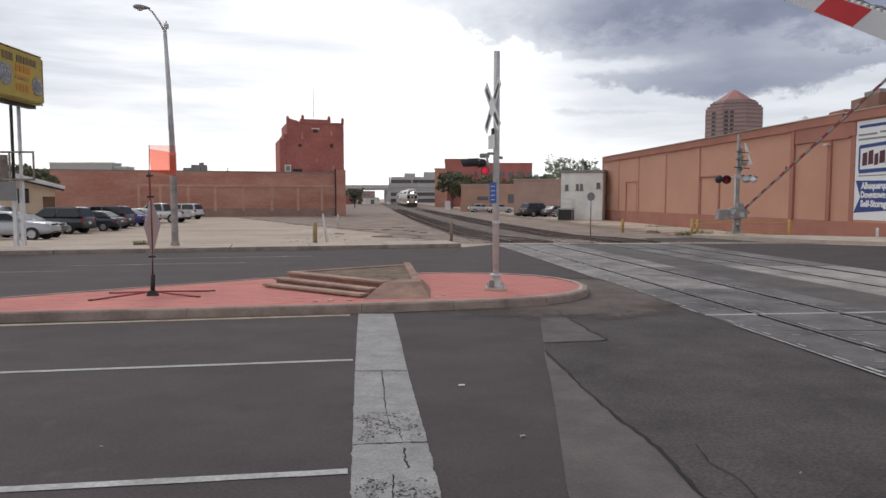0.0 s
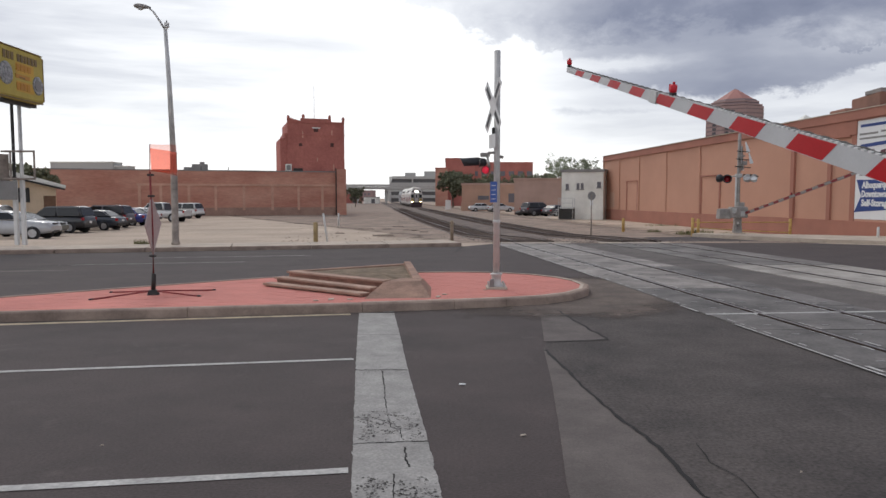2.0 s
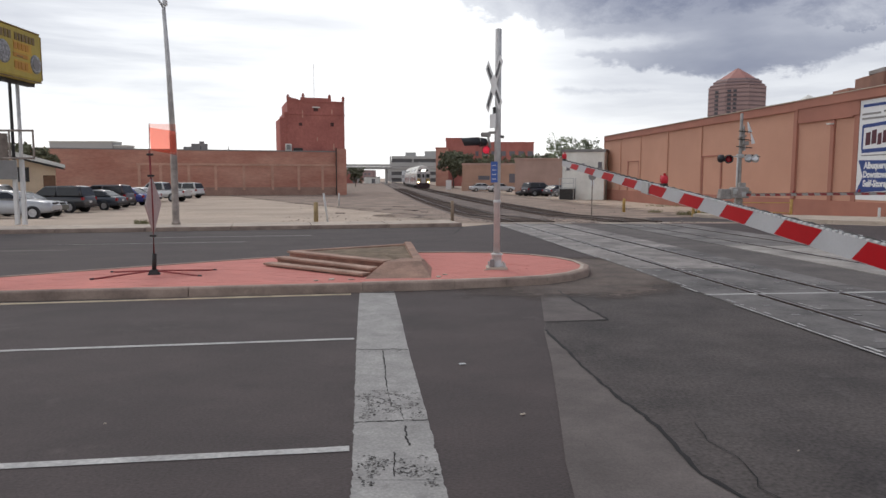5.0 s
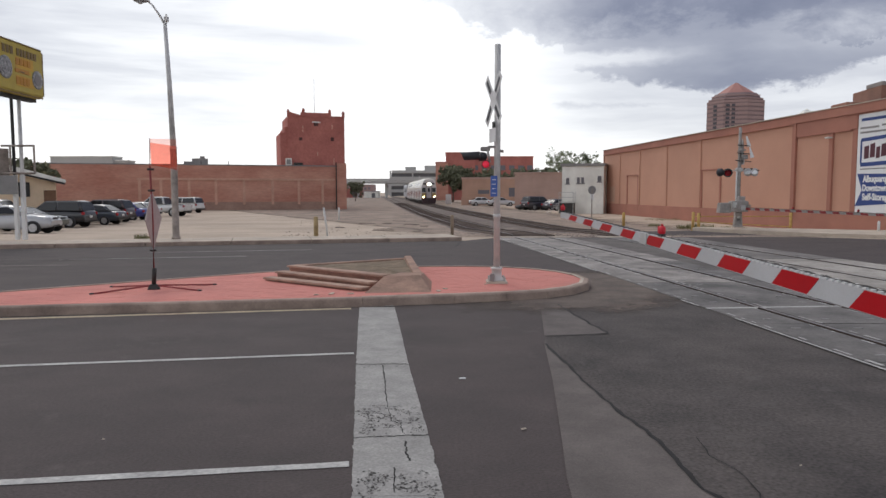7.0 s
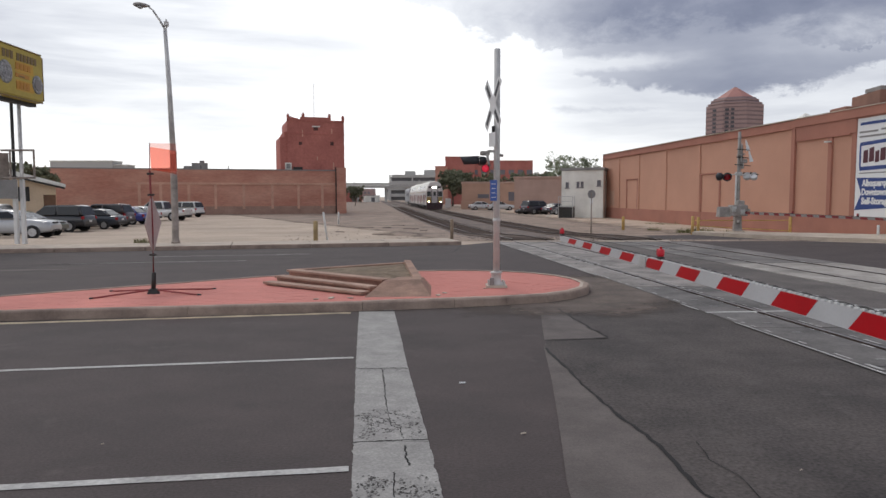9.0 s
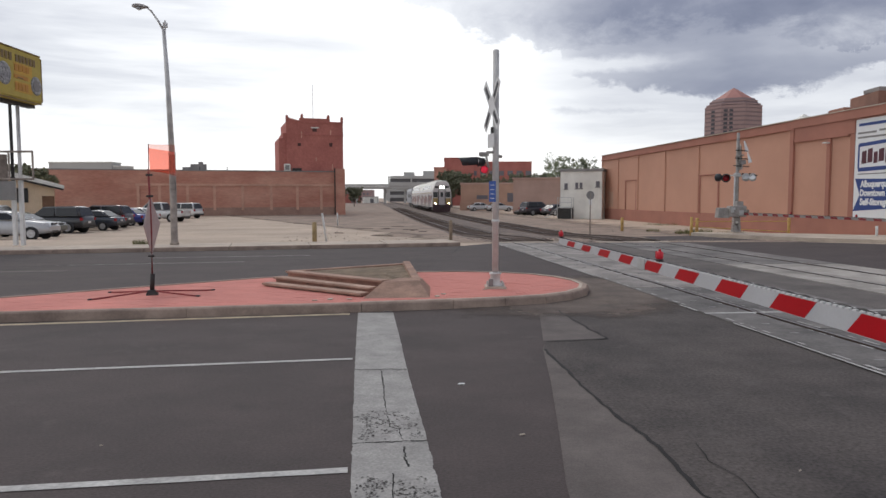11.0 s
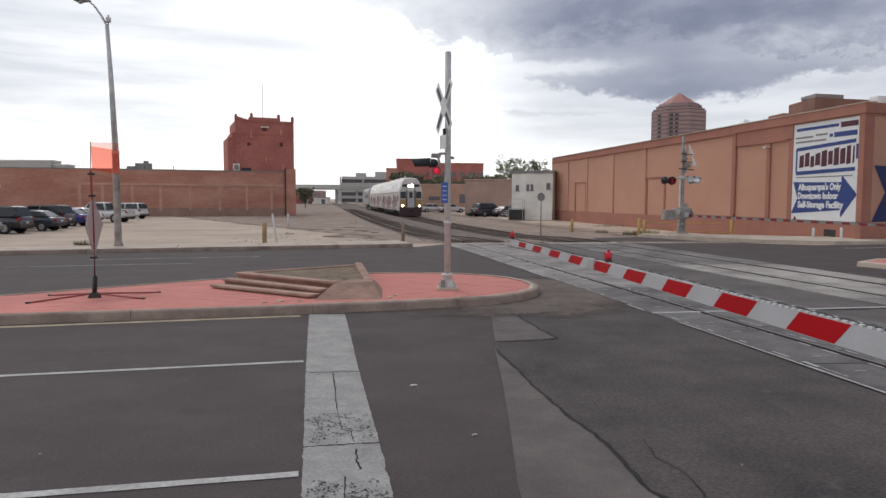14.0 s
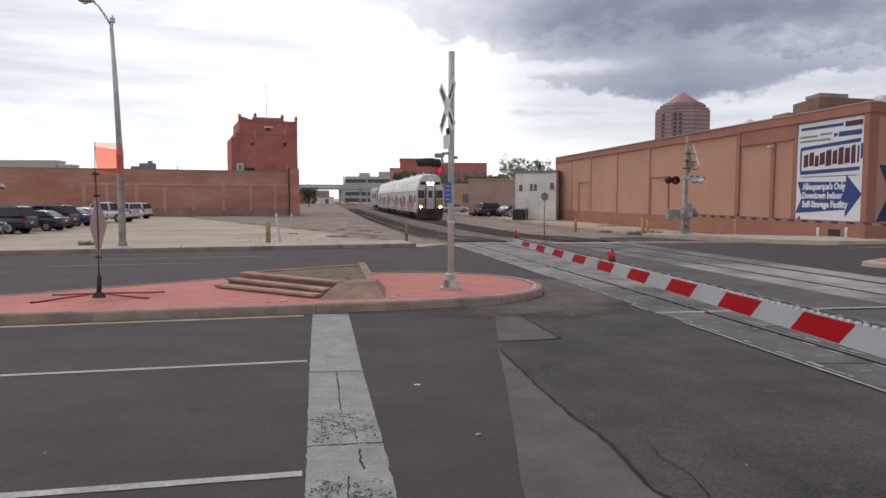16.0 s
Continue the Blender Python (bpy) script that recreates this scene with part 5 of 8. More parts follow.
# ---- red brick warehouse with tower ----
def brick_building():
    root = thing("brick_warehouse", "old red brick warehouse with a taller tower block at its end", "building")
    A, B = Vector((-75.0, 77.0)), Vector((-13.4, 96.4))
    d = (B - A).normalized()
    n = Vector((d.y, -d.x))
    bk = -n
    L = (B - A).length
    ang = math.degrees(math.atan2(d.y, d.x))
    H = 5.45

    def slab(name, s0, s1, z0, z1, out, th, mat, label="", bevel=0.0):
        bm = bmn()
        c = A + d * (s0 + s1) / 2 + n * (out - th / 2)
        box(bm, (c.x, c.y, (z0 + z1) / 2), (s1 - s0, th, z1 - z0), ang)
        if bevel:
            bmesh.ops.bevel(bm, geom=list(bm.edges), offset=bevel, segments=1, affect="EDGES")
        return part(name, bm, mat, root, label)

    slab("wall", 0, L, -0.6, H, 0, 26, M["brick_wall"])
    slab("coping", 0, L - 1.2, H - 0.002, H + 0.14, 0.08, 0.5, M["roof"])
    end = L
    posts = [end - v for v in (3.1, 6.26, 9.67, 13.3, 16.8, 20.06, 23.4, 25.9)]
    for s in posts:
        slab("pier", s - 0.16, s + 0.16, 0.4, 3.55, 0.10, 0.12, M["brick_band"])
    slab("pale_band", end - 26.2, end - 1.4, 3.55, 3.82, 0.12, 0.14, M["brick_band"])
    slab("base_band", 0, L, -0.6, 0.75, 0.06, 0.1, M["brick_base"])
    # tower
    T0 = end - 7.55
    slab("tower", T0, end + 0.02, -0.6, 12.1, -0.45, 8.5, M["brick_red"], "tall brick tower block")
    slab("tower_wing", T0 - 0.95, T0, 0.0, 9.9, -0.6, 7.5, M["brick_red"])
    slab("tower_wing", T0 - 0.4, T0, 9.9, 10.6, -0.6, 7.0, M["brick_red"])
    slab("string_course", T0 - 0.05, end + 0.06, 10.35, 10.48, -0.38, 0.15, M["brick_red"])
    slab("parapet", T0 + 1.75, end - 1.75, 12.1, 12.62, -0.38, 0.5, M["brick_red"])
    slab("parapet", T0, end, 12.05, 12.22, -0.36, 0.5, M["brick_red"])
    for s, z in ((T0 + 0.12, 12.85), (T0 + 2.1, 13.05), (end - 1.95, 13.0), (end - 0.12, 12.8)):
        slab("pinnacle", s - 0.16, s + 0.16, 12.1, z - 0.2, -0.3, 0.45, M["brick_red"])
        slab("pinnacle_cap", s - 0.18, s + 0.18, z - 0.2, z - 0.08, -0.25, 0.5, M["brick_red"])
        slab("pinnacle_tip", s - 0.12, s + 0.12, z - 0.08, z + 0.1, -0.35, 0.3, M["brick_red"])
    for i in range(5):
        slab("parapet_sweep", T0 + 0.25 + i * 0.3, T0 + 0.56 + i * 0.3, 12.2, 12.62 - 0.08 * i, -0.38, 0.4, M["brick_red"])
    for s, z, w, h in ((T0 + 3.75, 10.85, 0.3, 0.45), (T0 + 1.7, 8.9, 0.22, 0.4), (T0 + 5.9, 8.9, 0.22, 0.5)):
        slab("window", s - w, s + w, z, z + h, -0.42, 0.1, M["pilot_dark"])
    slab("window_head", T0 + 3.25, T0 + 4.3, 11.3, 11.45, -0.3, 0.2, M["white_wall"])
    for s_, z_, h_ in ((T0 + 2.0, 10.9, 0.9), (T0 + 5.9, 11.1, 0.6), (T0 + 6.1, 6.6, 0.9), (T0 + 3.9, 7.4, 0.5)):
        slab("mortar_streak", s_ - 0.06, s_ + 0.06, z_ - h_, z_, -0.44, 0.05, M["brick_band"])
    slab("corner_pier", end - 1.25, end + 0.1, -0.6, 5.9, 0.3, 0.5, M["brick_wall"])
    slab("downpipe", end - 1.35, end - 1.22, -0.5, 6.0, 0.4, 0.12, M["dark"])
    # things on the low roof
    slab("rooftop_unit", T0 - 0.35, T0 + 0.45, H + 0.1, H + 1.05, -0.1, 0.8, M["white_wall"], "pale rooftop air unit")
    slab("unit_grille", T0 - 0.22, T0 + 0.32, H + 0.25, H + 0.9, -0.07, 0.05, M["grey_plate"])
    slab("rooftop_duct", T0 + 0.7, T0 + 1.9, H + 0.1, H + 0.5, -0.1, 0.3, M["dark"])
    slab("skylight", T0 - 20, T0 - 15, H, H + 0.35, -6, 4, M["roof"])
    slab("rooftop_unit", T0 - 12.2, T0 - 10.2, H, H + 1.0, -3, 2, M["roof"], "grey rooftop unit")
    slab("rooftop_unit", T0 - 11.2, T0 - 10.6, H + 1.0, H + 1.3, -3, 1, M["grey_plate"])
    slab("roof_ridge", T0 - 15.5, T0 - 5.0, H, H + 0.22, -2.0, 3, M["roof"])
    slab("rooftop_unit", T0 - 13.2, T0 - 12.2, H, H + 0.6, -3, 2, M["grey_plate"])
    bm = bmn()
    c = A + d * (T0 + 4.0) - n * 4
    tube(bm, [(c.x, c.y, 12), (c.x, c.y, 17.6)], 0.05, 5, 0.025)
    part("antenna", bm, M["galv"], root, "thin mast antenna")
    for s in (T0 - 7.6, T0 - 11.0):
        bm = bmn()
        c = A + d * s - n * 1
        tube(bm, [(c.x, c.y, H), (c.x, c.y, H + 0.6)], 0.05, 5)
        part("vent_pipe", bm, M["dark"], root)


brick_building()


def plain_building(name, label, x0, x1, y, depth, h, mat, ang=0.0, cap=None, windows=(), roof_th=0.25, z0=-0.6):
    """A block building with coping and windows (u, z, w, h)."""
    root = thing(name, label, "building")
    w = x1 - x0
    at = pose(x0, y, 0, 0, 0, ang)
    root.matrix_basis = at
    bm = bmn()
    box(bm, (w / 2, depth / 2, (h + z0) / 2), (w, depth, h - z0))
    part("wall", bm, mat, root)
    bm = bmn()
    box(bm, (w / 2, depth / 2, h + roof_th / 2), (w + 0.3, depth + 0.3, roof_th), bevel=0.03)
    part("roof", bm, cap or mat, root)
    for u, z, ww, hh in windows:
        bm = bmn()
        box(bm, (u * w, -0.01, z + hh / 2), (ww, 0.06, hh))
        win = part("window", bm, M["far_glass"], root)
        bm = bmn()
        box(bm, (u * w, -0.05, z - 0.05), (ww + 0.15, 0.12, 0.1))
        part("sill", bm, cap or mat, win)
    return root


plain_building("white_shed", "whitewashed two-storey block with small square windows", 12.75, 17.2, 76.5, 12, 4.75, M["white_wall"], -22, M["roof"], [(0.14, 2.9, 0.35, 0.6), (0.40, 2.95, 0.3, 0.62), (0.50, 2.95, 0.3, 0.62), (0.9, 3.1, 0.4, 0.6)], 0.3)
plain_building("pink_shed", "dusty pink flat-roofed stucco shed", 9.7, 18.0, 97.0, 12, 4.5, M["pink_wall"], -6, M["pink_wall"], (), 0.2)
plain_building("tan_shop", "low tan stucco shop with a flat roof", 3.3, 15.0, 128.0, 12, 4.35, M["tan_wall"], -3, M["pink_wall"], [(0.36, 1.7, 1.4, 0.7), (0.83, 1.2, 2.6, 1.6), (0.28, 1.7, 0.8, 0.7)], 0.3)
plain_building("brick_block", "dark red brick block behind the trees", 2.0, 25.8, 205.0, 20, 12.1, M["brick_red"], 0, M["brick_red"], [(0.08 + 0.11 * i, 8.3, 1.6, 1.4) for i in range(9)])
plain_building("brick_block.001", "taller stepped red brick block by the tracks", 0.6, 9.0, 204.0, 18, 13.2, M["brick_red"], 0, M["brick_red"], [(0.2 + 0.3 * i, 6.5, 1.2, 1.8) for i in range(3)])
plain_building("brick_block.002", "narrow brick block by the tracks", -2.3, 1.2, 200.0, 14, 10.3, M["brick_wall"], 0, M["brick_red"], [(0.3, 5.0, 1.0, 1.8), (0.7, 5.0, 1.0, 1.8)])
def yard_house():
    """A low gabled house, its gable end towards the street."""
    root = thing("yard_house", "small tan gabled house with a pale shallow roof", "building", pose(-26.95, 49.6, -0.3, 0, 0, 29) @ pose(-7.6, 0, 0))
    bm = bmn()
    front = [(-7.5, 0.0), (7.4, 0.0), (7.4, 3.0), (0.0, 4.9), (-7.5, 3.0)]
    a, b = ([bm.verts.new((x, y, z)) for x, z in front] for y in (0.0, 9.0))
    bm.faces.new(a[::-1]), bm.faces.new(b)
    for i in range(5):
        bm.faces.new((a[i], a[(i + 1) % 5], b[(i + 1) % 5], b[i]))
    part("wall", bm, M["tan_house"], root)
    for s in (-1, 1):
        bm = bmn()
        v = [(0, 5.0), (s * 8.0, 2.96), (s * 8.0, 3.18), (0, 5.5)]
        p, q = ([bm.verts.new((x, y, z)) for x, z in v] for y in (-0.6, 9.6))
        bm.faces.new(p), bm.faces.new(q[::-1])
        for i in range(4):
            bm.faces.new((p[i], p[(i + 1) % 4], q[(i + 1) % 4], q[i]))
        roof = part("roof", bm, M["white_wall"], root, "pale shallow roof")
        bm = bmn()
        w = [(0, 4.86), (s * 7.95, 2.83), (s * 7.95, 2.95), (0, 4.99)]
        p, q = ([bm.verts.new((x, y, z)) for x, z in w] for y in (-0.62, -0.5))
        bm.faces.new(p), bm.faces.new(q[::-1])
        for i in range(4):
            bm.faces.new((p[i], p[(i + 1) % 4], q[(i + 1) % 4], q[i]))
        part("barge_board", bm, M["dark"], roof)
    for x, z, w, h, mt in ((5.4, 2.0, 0.8, 1.0, "dark"), (7.0, 0.05, 0.75, 2.4, "door_brown"), (2.2, 1.5, 1.2, 1.0, "dark")):
        bm = bmn()
        box(bm, (x, -0.01, z + h / 2), (w, 0.08, h), bevel=0.01)
        part("door" if mt == "door_brown" else "window", bm, M[mt], root)


M["tan_house"] = material("cream_stucco", (0.72, 0.55, 0.38), 0.9, 0.1, 0.5, 14, 0.2, grain=0.08)
M["door_brown"] = material("brown_door", (0.20, 0.105, 0.06), 0.7, 0.2, 2, 20, 0.1)
yard_house()
plain_building("far_hall", "long pale flat-roofed hall far behind the warehouse", -91.5, -77, 165.0, 5, 10.2, M["far_concrete"], 0, M["white_wall"])
plain_building("far_hall.001", "long pale flat-roofed hall far behind the warehouse", -77, -74, 166.0, 4, 9.3, M["far_concrete"], 0, M["white_wall"])


def garage():
    root = thing("parking_garage", "grey multi-storey concrete parking garage beyond the bridge", "building", pose(-25.5, 330, 0))
    for k in range(4):
        z = 2.6 + 2.95 * k
        bm = bmn()
        box(bm, (17 + k * 0.2, 10, z), (34 - k * 0.4, 20, 1.35), bevel=0.05)
        part("deck", bm, M["far_concrete"], root)
        # dark block stands in for the shade between the decks
        bm = bmn()
        box(bm, (17, 10.5, z - 1.55), (32, 19, 1.75))
        part("shaded_storey", bm, M["far_dark"], root)
    for x, w, h, mt in ((9.7, 4.7, 1.8, "far_concrete"), (19.0, 5.2, 2.4, "far_concrete")):
        bm = bmn()
        box(bm, (x, 8, 12.1 + h / 2), (w, 9, h), bevel=0.05)
        part("stair_tower", bm, M[mt], root)
    for x in (0.6, 11, 22, 33):
        bm = bmn()
        box(bm, (x, -0.15, 6.0), (0.7, 0.5, 12.0))
        part("column", bm, M["far_concrete"], root)


garage()


def bridge():
    root = thing("road_bridge", "pale concrete road bridge over the tracks in the distance", "bridge", pose(-40, 262, 0))
    bm = bmn()
    box(bm, (40, 5, 5.7), (190, 11, 0.9), bevel=0.05)
    part("deck", bm, M["far_concrete"], root)
    bm = bmn()
    box(bm, (40, -0.6, 6.6), (190, 0.3, 0.8))
    part("parapet", bm, M["far_concrete"], root)
    for x in (-42, -24, -6, 8, 18.5, 26, 52, 78):
        bm = bmn()
        box(bm, (x, 3, 2.6), (0.8, 1.2, 5.4))
        part("pier", bm, M["far_concrete"], root)
    for x in (7, 31):
        bm = bmn()
        tube(bm, [(x, 0, 6), (x, 0, 8.2)], 0.08, 5)
        part("lamp_post", bm, M["galv"], root)


bridge()


def far_row():
    """Low sheds, vans and a hedge beyond the bridge."""
    rnd = random.Random(41)
    for x, w, h, mt in ((-78, 13, 3.6, "tan_wall"), (-62, 9, 4.4, "far_dark"), (-51, 10, 3.0, "far_concrete"), (-39, 7, 4.0, "brick_red"), (-30.5, 6, 2.6, "white_wall")):
        plain = thing("low_shed", "low distant shed beyond the road bridge", "shed", pose(x, 300 + rnd.uniform(-6, 6), -0.35), "sheds beyond the bridge")
        bm = bmn()
        box(bm, (0, 0, h / 2), (w, 8, h), bevel=0.05)
        part("wall_block", bm, M[mt], plain)
        bm = bmn()
        box(bm, (0, 0, h + 0.12), (w + 0.5, 8.5, 0.24), bevel=0.04)
        part("roof_slab", bm, M["roof"], plain)
        bm = bmn()
        box(bm, (w * 0.15, -4.02, h * 0.4), (w * 0.25, 0.1, h * 0.7))
        part("shutter", bm, M["far_dark"], plain)


far_row()


def office_tower():
    """Eight-sided tower with window bands and a hipped roof, far behind the storage building."""
    root = thing("office_tower", "pinkish octagonal office tower with window bands and a hipped roof", "building", pose(274.0, 672, 0, 0, 0, -112.2))
    R0, top = 26.8, 83.5

    def octo(bm, r, z0, z1, r1=None):
        rr = r if r1 is None else r1
        lo, hi = ([bm.verts.new((q * math.cos(a), q * math.sin(a), z)) for a in (math.pi / 8 + math.pi / 4 * k for k in range(8))] for q, z in ((r, z0), (rr, z1)))
        for k in range(8):
            j = (k + 1) % 8
            bm.faces.new((lo[k], lo[j], hi[j], hi[k]))
        bm.faces.new(hi), bm.faces.new(lo[::-1])
    bm = bmn()
    octo(bm, R0 - 0.5, 0, top)
    part("core", bm, M["far_shade"], root)
    floors = 21
    for k in range(floors):
        bm = bmn()
        z = 3.0 + 3.85 * k
        octo(bm, R0, z, z + 2.5)
        part("facade_band", bm, M["far_pink"], root)
    half = R0 * math.sin(math.pi / 8)
    face = R0 * math.cos(math.pi / 8)
    for k in range(8):
        a = math.pi / 4 * k
        cols = {0: ((-0.62, 3.4), (-0.15, 3.0)), 7: ((0.05, 4.2),), 1: ()}.get(k, ((0.0, 3.4),))
        for u, w in cols:
            for f in range(9, floors):
                bm = bmn()
                x, y, z = face + 0.02, u * half, 3.0 + 3.85 * f + 0.9
                box(bm, (x * math.cos(a) - y * math.sin(a), x * math.sin(a) + y * math.cos(a), z), (0.5, w, 2.3), math.degrees(a))
                part("window", bm, M["tower_glass"], root)
    bm = bmn()
    octo(bm, R0, top, top + 2.2)
    part("parapet", bm, M["far_pink"], root)
    bm = bmn()
    octo(bm, R0 * 0.93, top + 2.2, 93.0, R0 * 0.72)
    part("roof_tier", bm, M["far_shade"], root)
    for k in range(2):
        bm = bmn()
        octo(bm, R0 * (0.95 - 0.11 * k), top + 3.0 + 3.2 * k, top + 4.2 + 3.2 * k)
        part("roof_ledge", bm, M["far_pink"], root)
    bm = bmn()
    octo(bm, R0 * 0.72, 92.0, 103.3, R0 * 0.08)
    part("roof", bm, M["copper_roof"], root, "pink hipped roof")
    bm = bmn()
    octo(bm, R0 * 0.07, 103.3, 104.2, R0 * 0.02)
    part("roof_cap", bm, M["far_pink"], root)


office_tower()
bm = bmn()
v = [bm.verts.new(p) for p in ((-14, -14, 0), (14, -14, 0), (14, 14, 0), (-14, 14, 0))]
w = [bm.verts.new(p) for p in ((-14, -14, 43), (14, -14, 43), (14, 14, 43), (-14, 14, 43))]
tip = bm.verts.new((0, 0, 54.5))
for k in range(4):
    bm.faces.new((v[k], v[(k + 1) % 4], w[(k + 1) % 4], w[k])), bm.faces.new((w[k], w[(k + 1) % 4], tip))
hotel = thing("far_tower", "far tower whose pale pyramid roof peeps over the storage building", "building", pose(229.3, 452, 0))
part("tower_body", bm, M["white_wall"], hotel)


# ---- low far skyline ----
for k, (x0, x1, y, h, mt) in enumerate(((-130, -70, 520, 9, "far_concrete"), (-66, -48, 480, 7, "far_pink"), (-45, -31, 540, 10, "far_concrete"), (-29, -12, 560, 8, "white_wall"), (10, 90, 600, 9, "far_pink"), (95, 190, 640, 12, "far_concrete"), (-260, -140, 520, 9, "far_pink"))):
    plain_building("far_block" + (".%03d" % k if k else ""), "low pale block on the far skyline", x0, x1, y, 20, h, M[mt], 0, M["roof"], [(0.15 + 0.14 * i, h * 0.55, (x1 - x0) * 0.07, h * 0.2) for i in range(6)])


# ---- gate and signal things ----
def striped_arm(name, length, h0, h1, first, period, parent, lamps, slant=0.10, split=None, chain=False):
    """A gate arm along +y from its pivot, with slanted red and white stripes on both faces; lamps: distances of its red lamps."""
    arm = thing(name, "", "", None)
    arm.parent = parent
    hh = lambda s: (h0 + (h1 - h0) * s / length) / 2
    bm = bmn()
    th = 0.022
    n = 12
    rows = []
    for i in range(n + 1):
        s = length * i / n
        rows.append([bm.verts.new((x, s, z)) for x, z in ((-th, -hh(s)), (th, -hh(s)), (th, hh(s)), (-th, hh(s)))])
    for a, b in zip(rows, rows[1:]):
        for k in range(4):
            bm.faces.new((a[k], a[(k + 1) % 4], b[(k + 1) % 4], b[k]))
    bm.faces.new(rows[0][::-1]), bm.faces.new(rows[-1])
    part("beam", bm, M["arm_white"], arm)
    s = first
    while s < length - 0.25:
        w = period / 4
        bm = bmn()
        for x, e in ((-th - 0.002, 0.004), (th + 0.002, -0.004)):
            q = [(s - w + slant * 0, -hh(s - w) + 0.004), (s + w, -hh(s + w) + 0.004), (s + w - slant, hh(s + w) - 0.004), (s - w - slant, hh(s - w) - 0.004)]
            f = [bm.verts.new((x, a, b)) for a, b in q] + [bm.verts.new((x + e, a, b)) for a, b in q]
            bm.faces.new(f[:4]), bm.faces.new(f[4:])
            for k in range(4):
                bm.faces.new((f[k], f[(k + 1) % 4], f[4 + (k + 1) % 4], f[4 + k]))
        part("red_stripe", bm, M["arm_red"], arm)
        s += period
    if split:
        bm = bmn()
        box(bm, (0, split, 0), (0.07, 0.22, hh(split) * 2 + 0.02), bevel=0.008)
        part("splice", bm, M["alu"], arm)
    for s in lamps:
        z = hh(s)
        bm = bmn()
        box(bm, (0, s, z + 0.02), (0.05, 0.10, 0.035), bevel=0.008)
        lamp = part("lamp_base", bm, M["dark"], arm)
        bm = bmn()
        lathe(bm, (0.0, s, z + 0.075), [(0.030, -0.04), (0.038, -0.02), (0.038, 0.025), (0.026, 0.04), (0.01, 0.045)], 14, (0, 0, 1))
        part("lens", bm, M["arm_lamp"], lamp, "red lamp lens")
        bm = bmn()
        tube(bm, [(0, s, z + 0.11), (0, s, z + 0.14)], 0.014, 8)
        part("cap", bm, M["arm_red"], lamp)
        bm = bmn()
        box(bm, (0, s + 0.035, z + 0.08), (0.065, 0.012, 0.07), bevel=0.004)
        part("hood", bm, M["arm_red"], lamp)
    # cable clipped along the upper edge
    bm = bmn()
    pts = []
    end = lamps[-1]
    k = 0
    s = 0.1
    while s < end:
        pts.append((0, s, hh(s) + (0.016 if k % 2 else 0.006)))
        s += 0.10 if chain else 0.35
        k += 1
    tube(bm, pts, 0.009, 5)
    part("cable", bm, M["dark"], arm)
    if chain:
        prot = bmn()
        box(prot, (0, 0, 0), (0.05, 0.032, 0.012))
        me = mesh_of("edge_clip", prot, M["white_paint"])
        s = 0.15
        while s < split - 0.2:
            ob = new("edge_clip", me)
            ob.parent = arm
            ob.matrix_basis = pose(0, s, hh(s) + 0.006)
            s += 0.065
    return arm


def light_head(name, parent, at, face, lit, hood=0.30, disc=0.25, lens=0.13, k=1.0):
    """A flashing-light head: round backing disc, lamp housing, long hood and red lens, facing `face`."""
    f = Vector(face).normalized()
    head = thing(name, "", "", None)
    head.parent = parent
    c = Vector(at)
    bm = bmn()
    lathe(bm, c, [(disc, -0.012), (disc + 0.005, 0.0), (disc, 0.012)], 24, f)
    part("backing_disc", bm, M["black"], head)
    bm = bmn()
    lathe(bm, c - f * 0.16, [(0.05 * k, 0.0), (0.12 * k, 0.03), (0.15 * k, 0.145)], 18, f)
    part("housing", bm, M["black"], head)
    bm = bmn()
    lathe(bm, c, [(lens, 0.012), (lens * 0.9, 0.03), (lens * 0.4, 0.045)], 18, f)
    part("lens", bm, M["red_lens"] if lit else M["red_dim"], head, "red lens")
    # hood: the upper three quarters of a tube
    q = f.to_track_quat("Z", "Y")
    bm = bmn()
    up = q.inverted() @ Vector((0, 0, 1))
    a0 = math.atan2(up.y, up.x)
    n = 18
    prev = None
    for i in range(n + 1):
        a = a0 - radians(125) + radians(250) * i / n
        ln = hood * (1 - 0.22 * abs(i / n - 0.5) * 2)
        ring = [bm.verts.new(c + q @ Vector((r * math.cos(a), r * math.sin(a), h))) for r, h in ((0.158 * k, 0.012), (0.158 * k, ln), (0.166 * k, ln), (0.166 * k, 0.012))]
        if prev:
            for j in range(4):
                bm.faces.new((prev[j], prev[(j + 1) % 4], ring[(j + 1) % 4], ring[j])).smooth = True
        prev = ring
    part("hood", bm, M["black"], head)
    return head


def crossbuck(parent, at, face, blade=1.22, front=True):
    f = Vector(face).normalized()
    side = Vector((f.y, -f.x, 0)).normalized()
    m = Matrix(((side.x, 0, f.x, at[0]), (side.y, 0, f.y, at[1]), (0, 1, 0, at[2]), (0, 0, 0, 1)))
    for k in range(2):
        bm = bmn()
        box(bm, (0, 0, 0.006 * k), (0.225, blade, 0.006), bevel=0.002)
        b = part("crossbuck_blade", bm, M["white_paint"] if front else M["alu"], parent, "white crossbuck blade")
        b.matrix_basis = m @ pose(0, 0, 0, 0, 0, 42 if k == 0 else -42)
        if front:
            for w, off in ((0.34, 0.36), (0.34, -0.36)):
                bm = bmn()
                box(bm, (0, off, 0.0125 if k else 0.0065), (0.10, w, 0.002))
                part("lettering_bar", bm, M["black"], b)


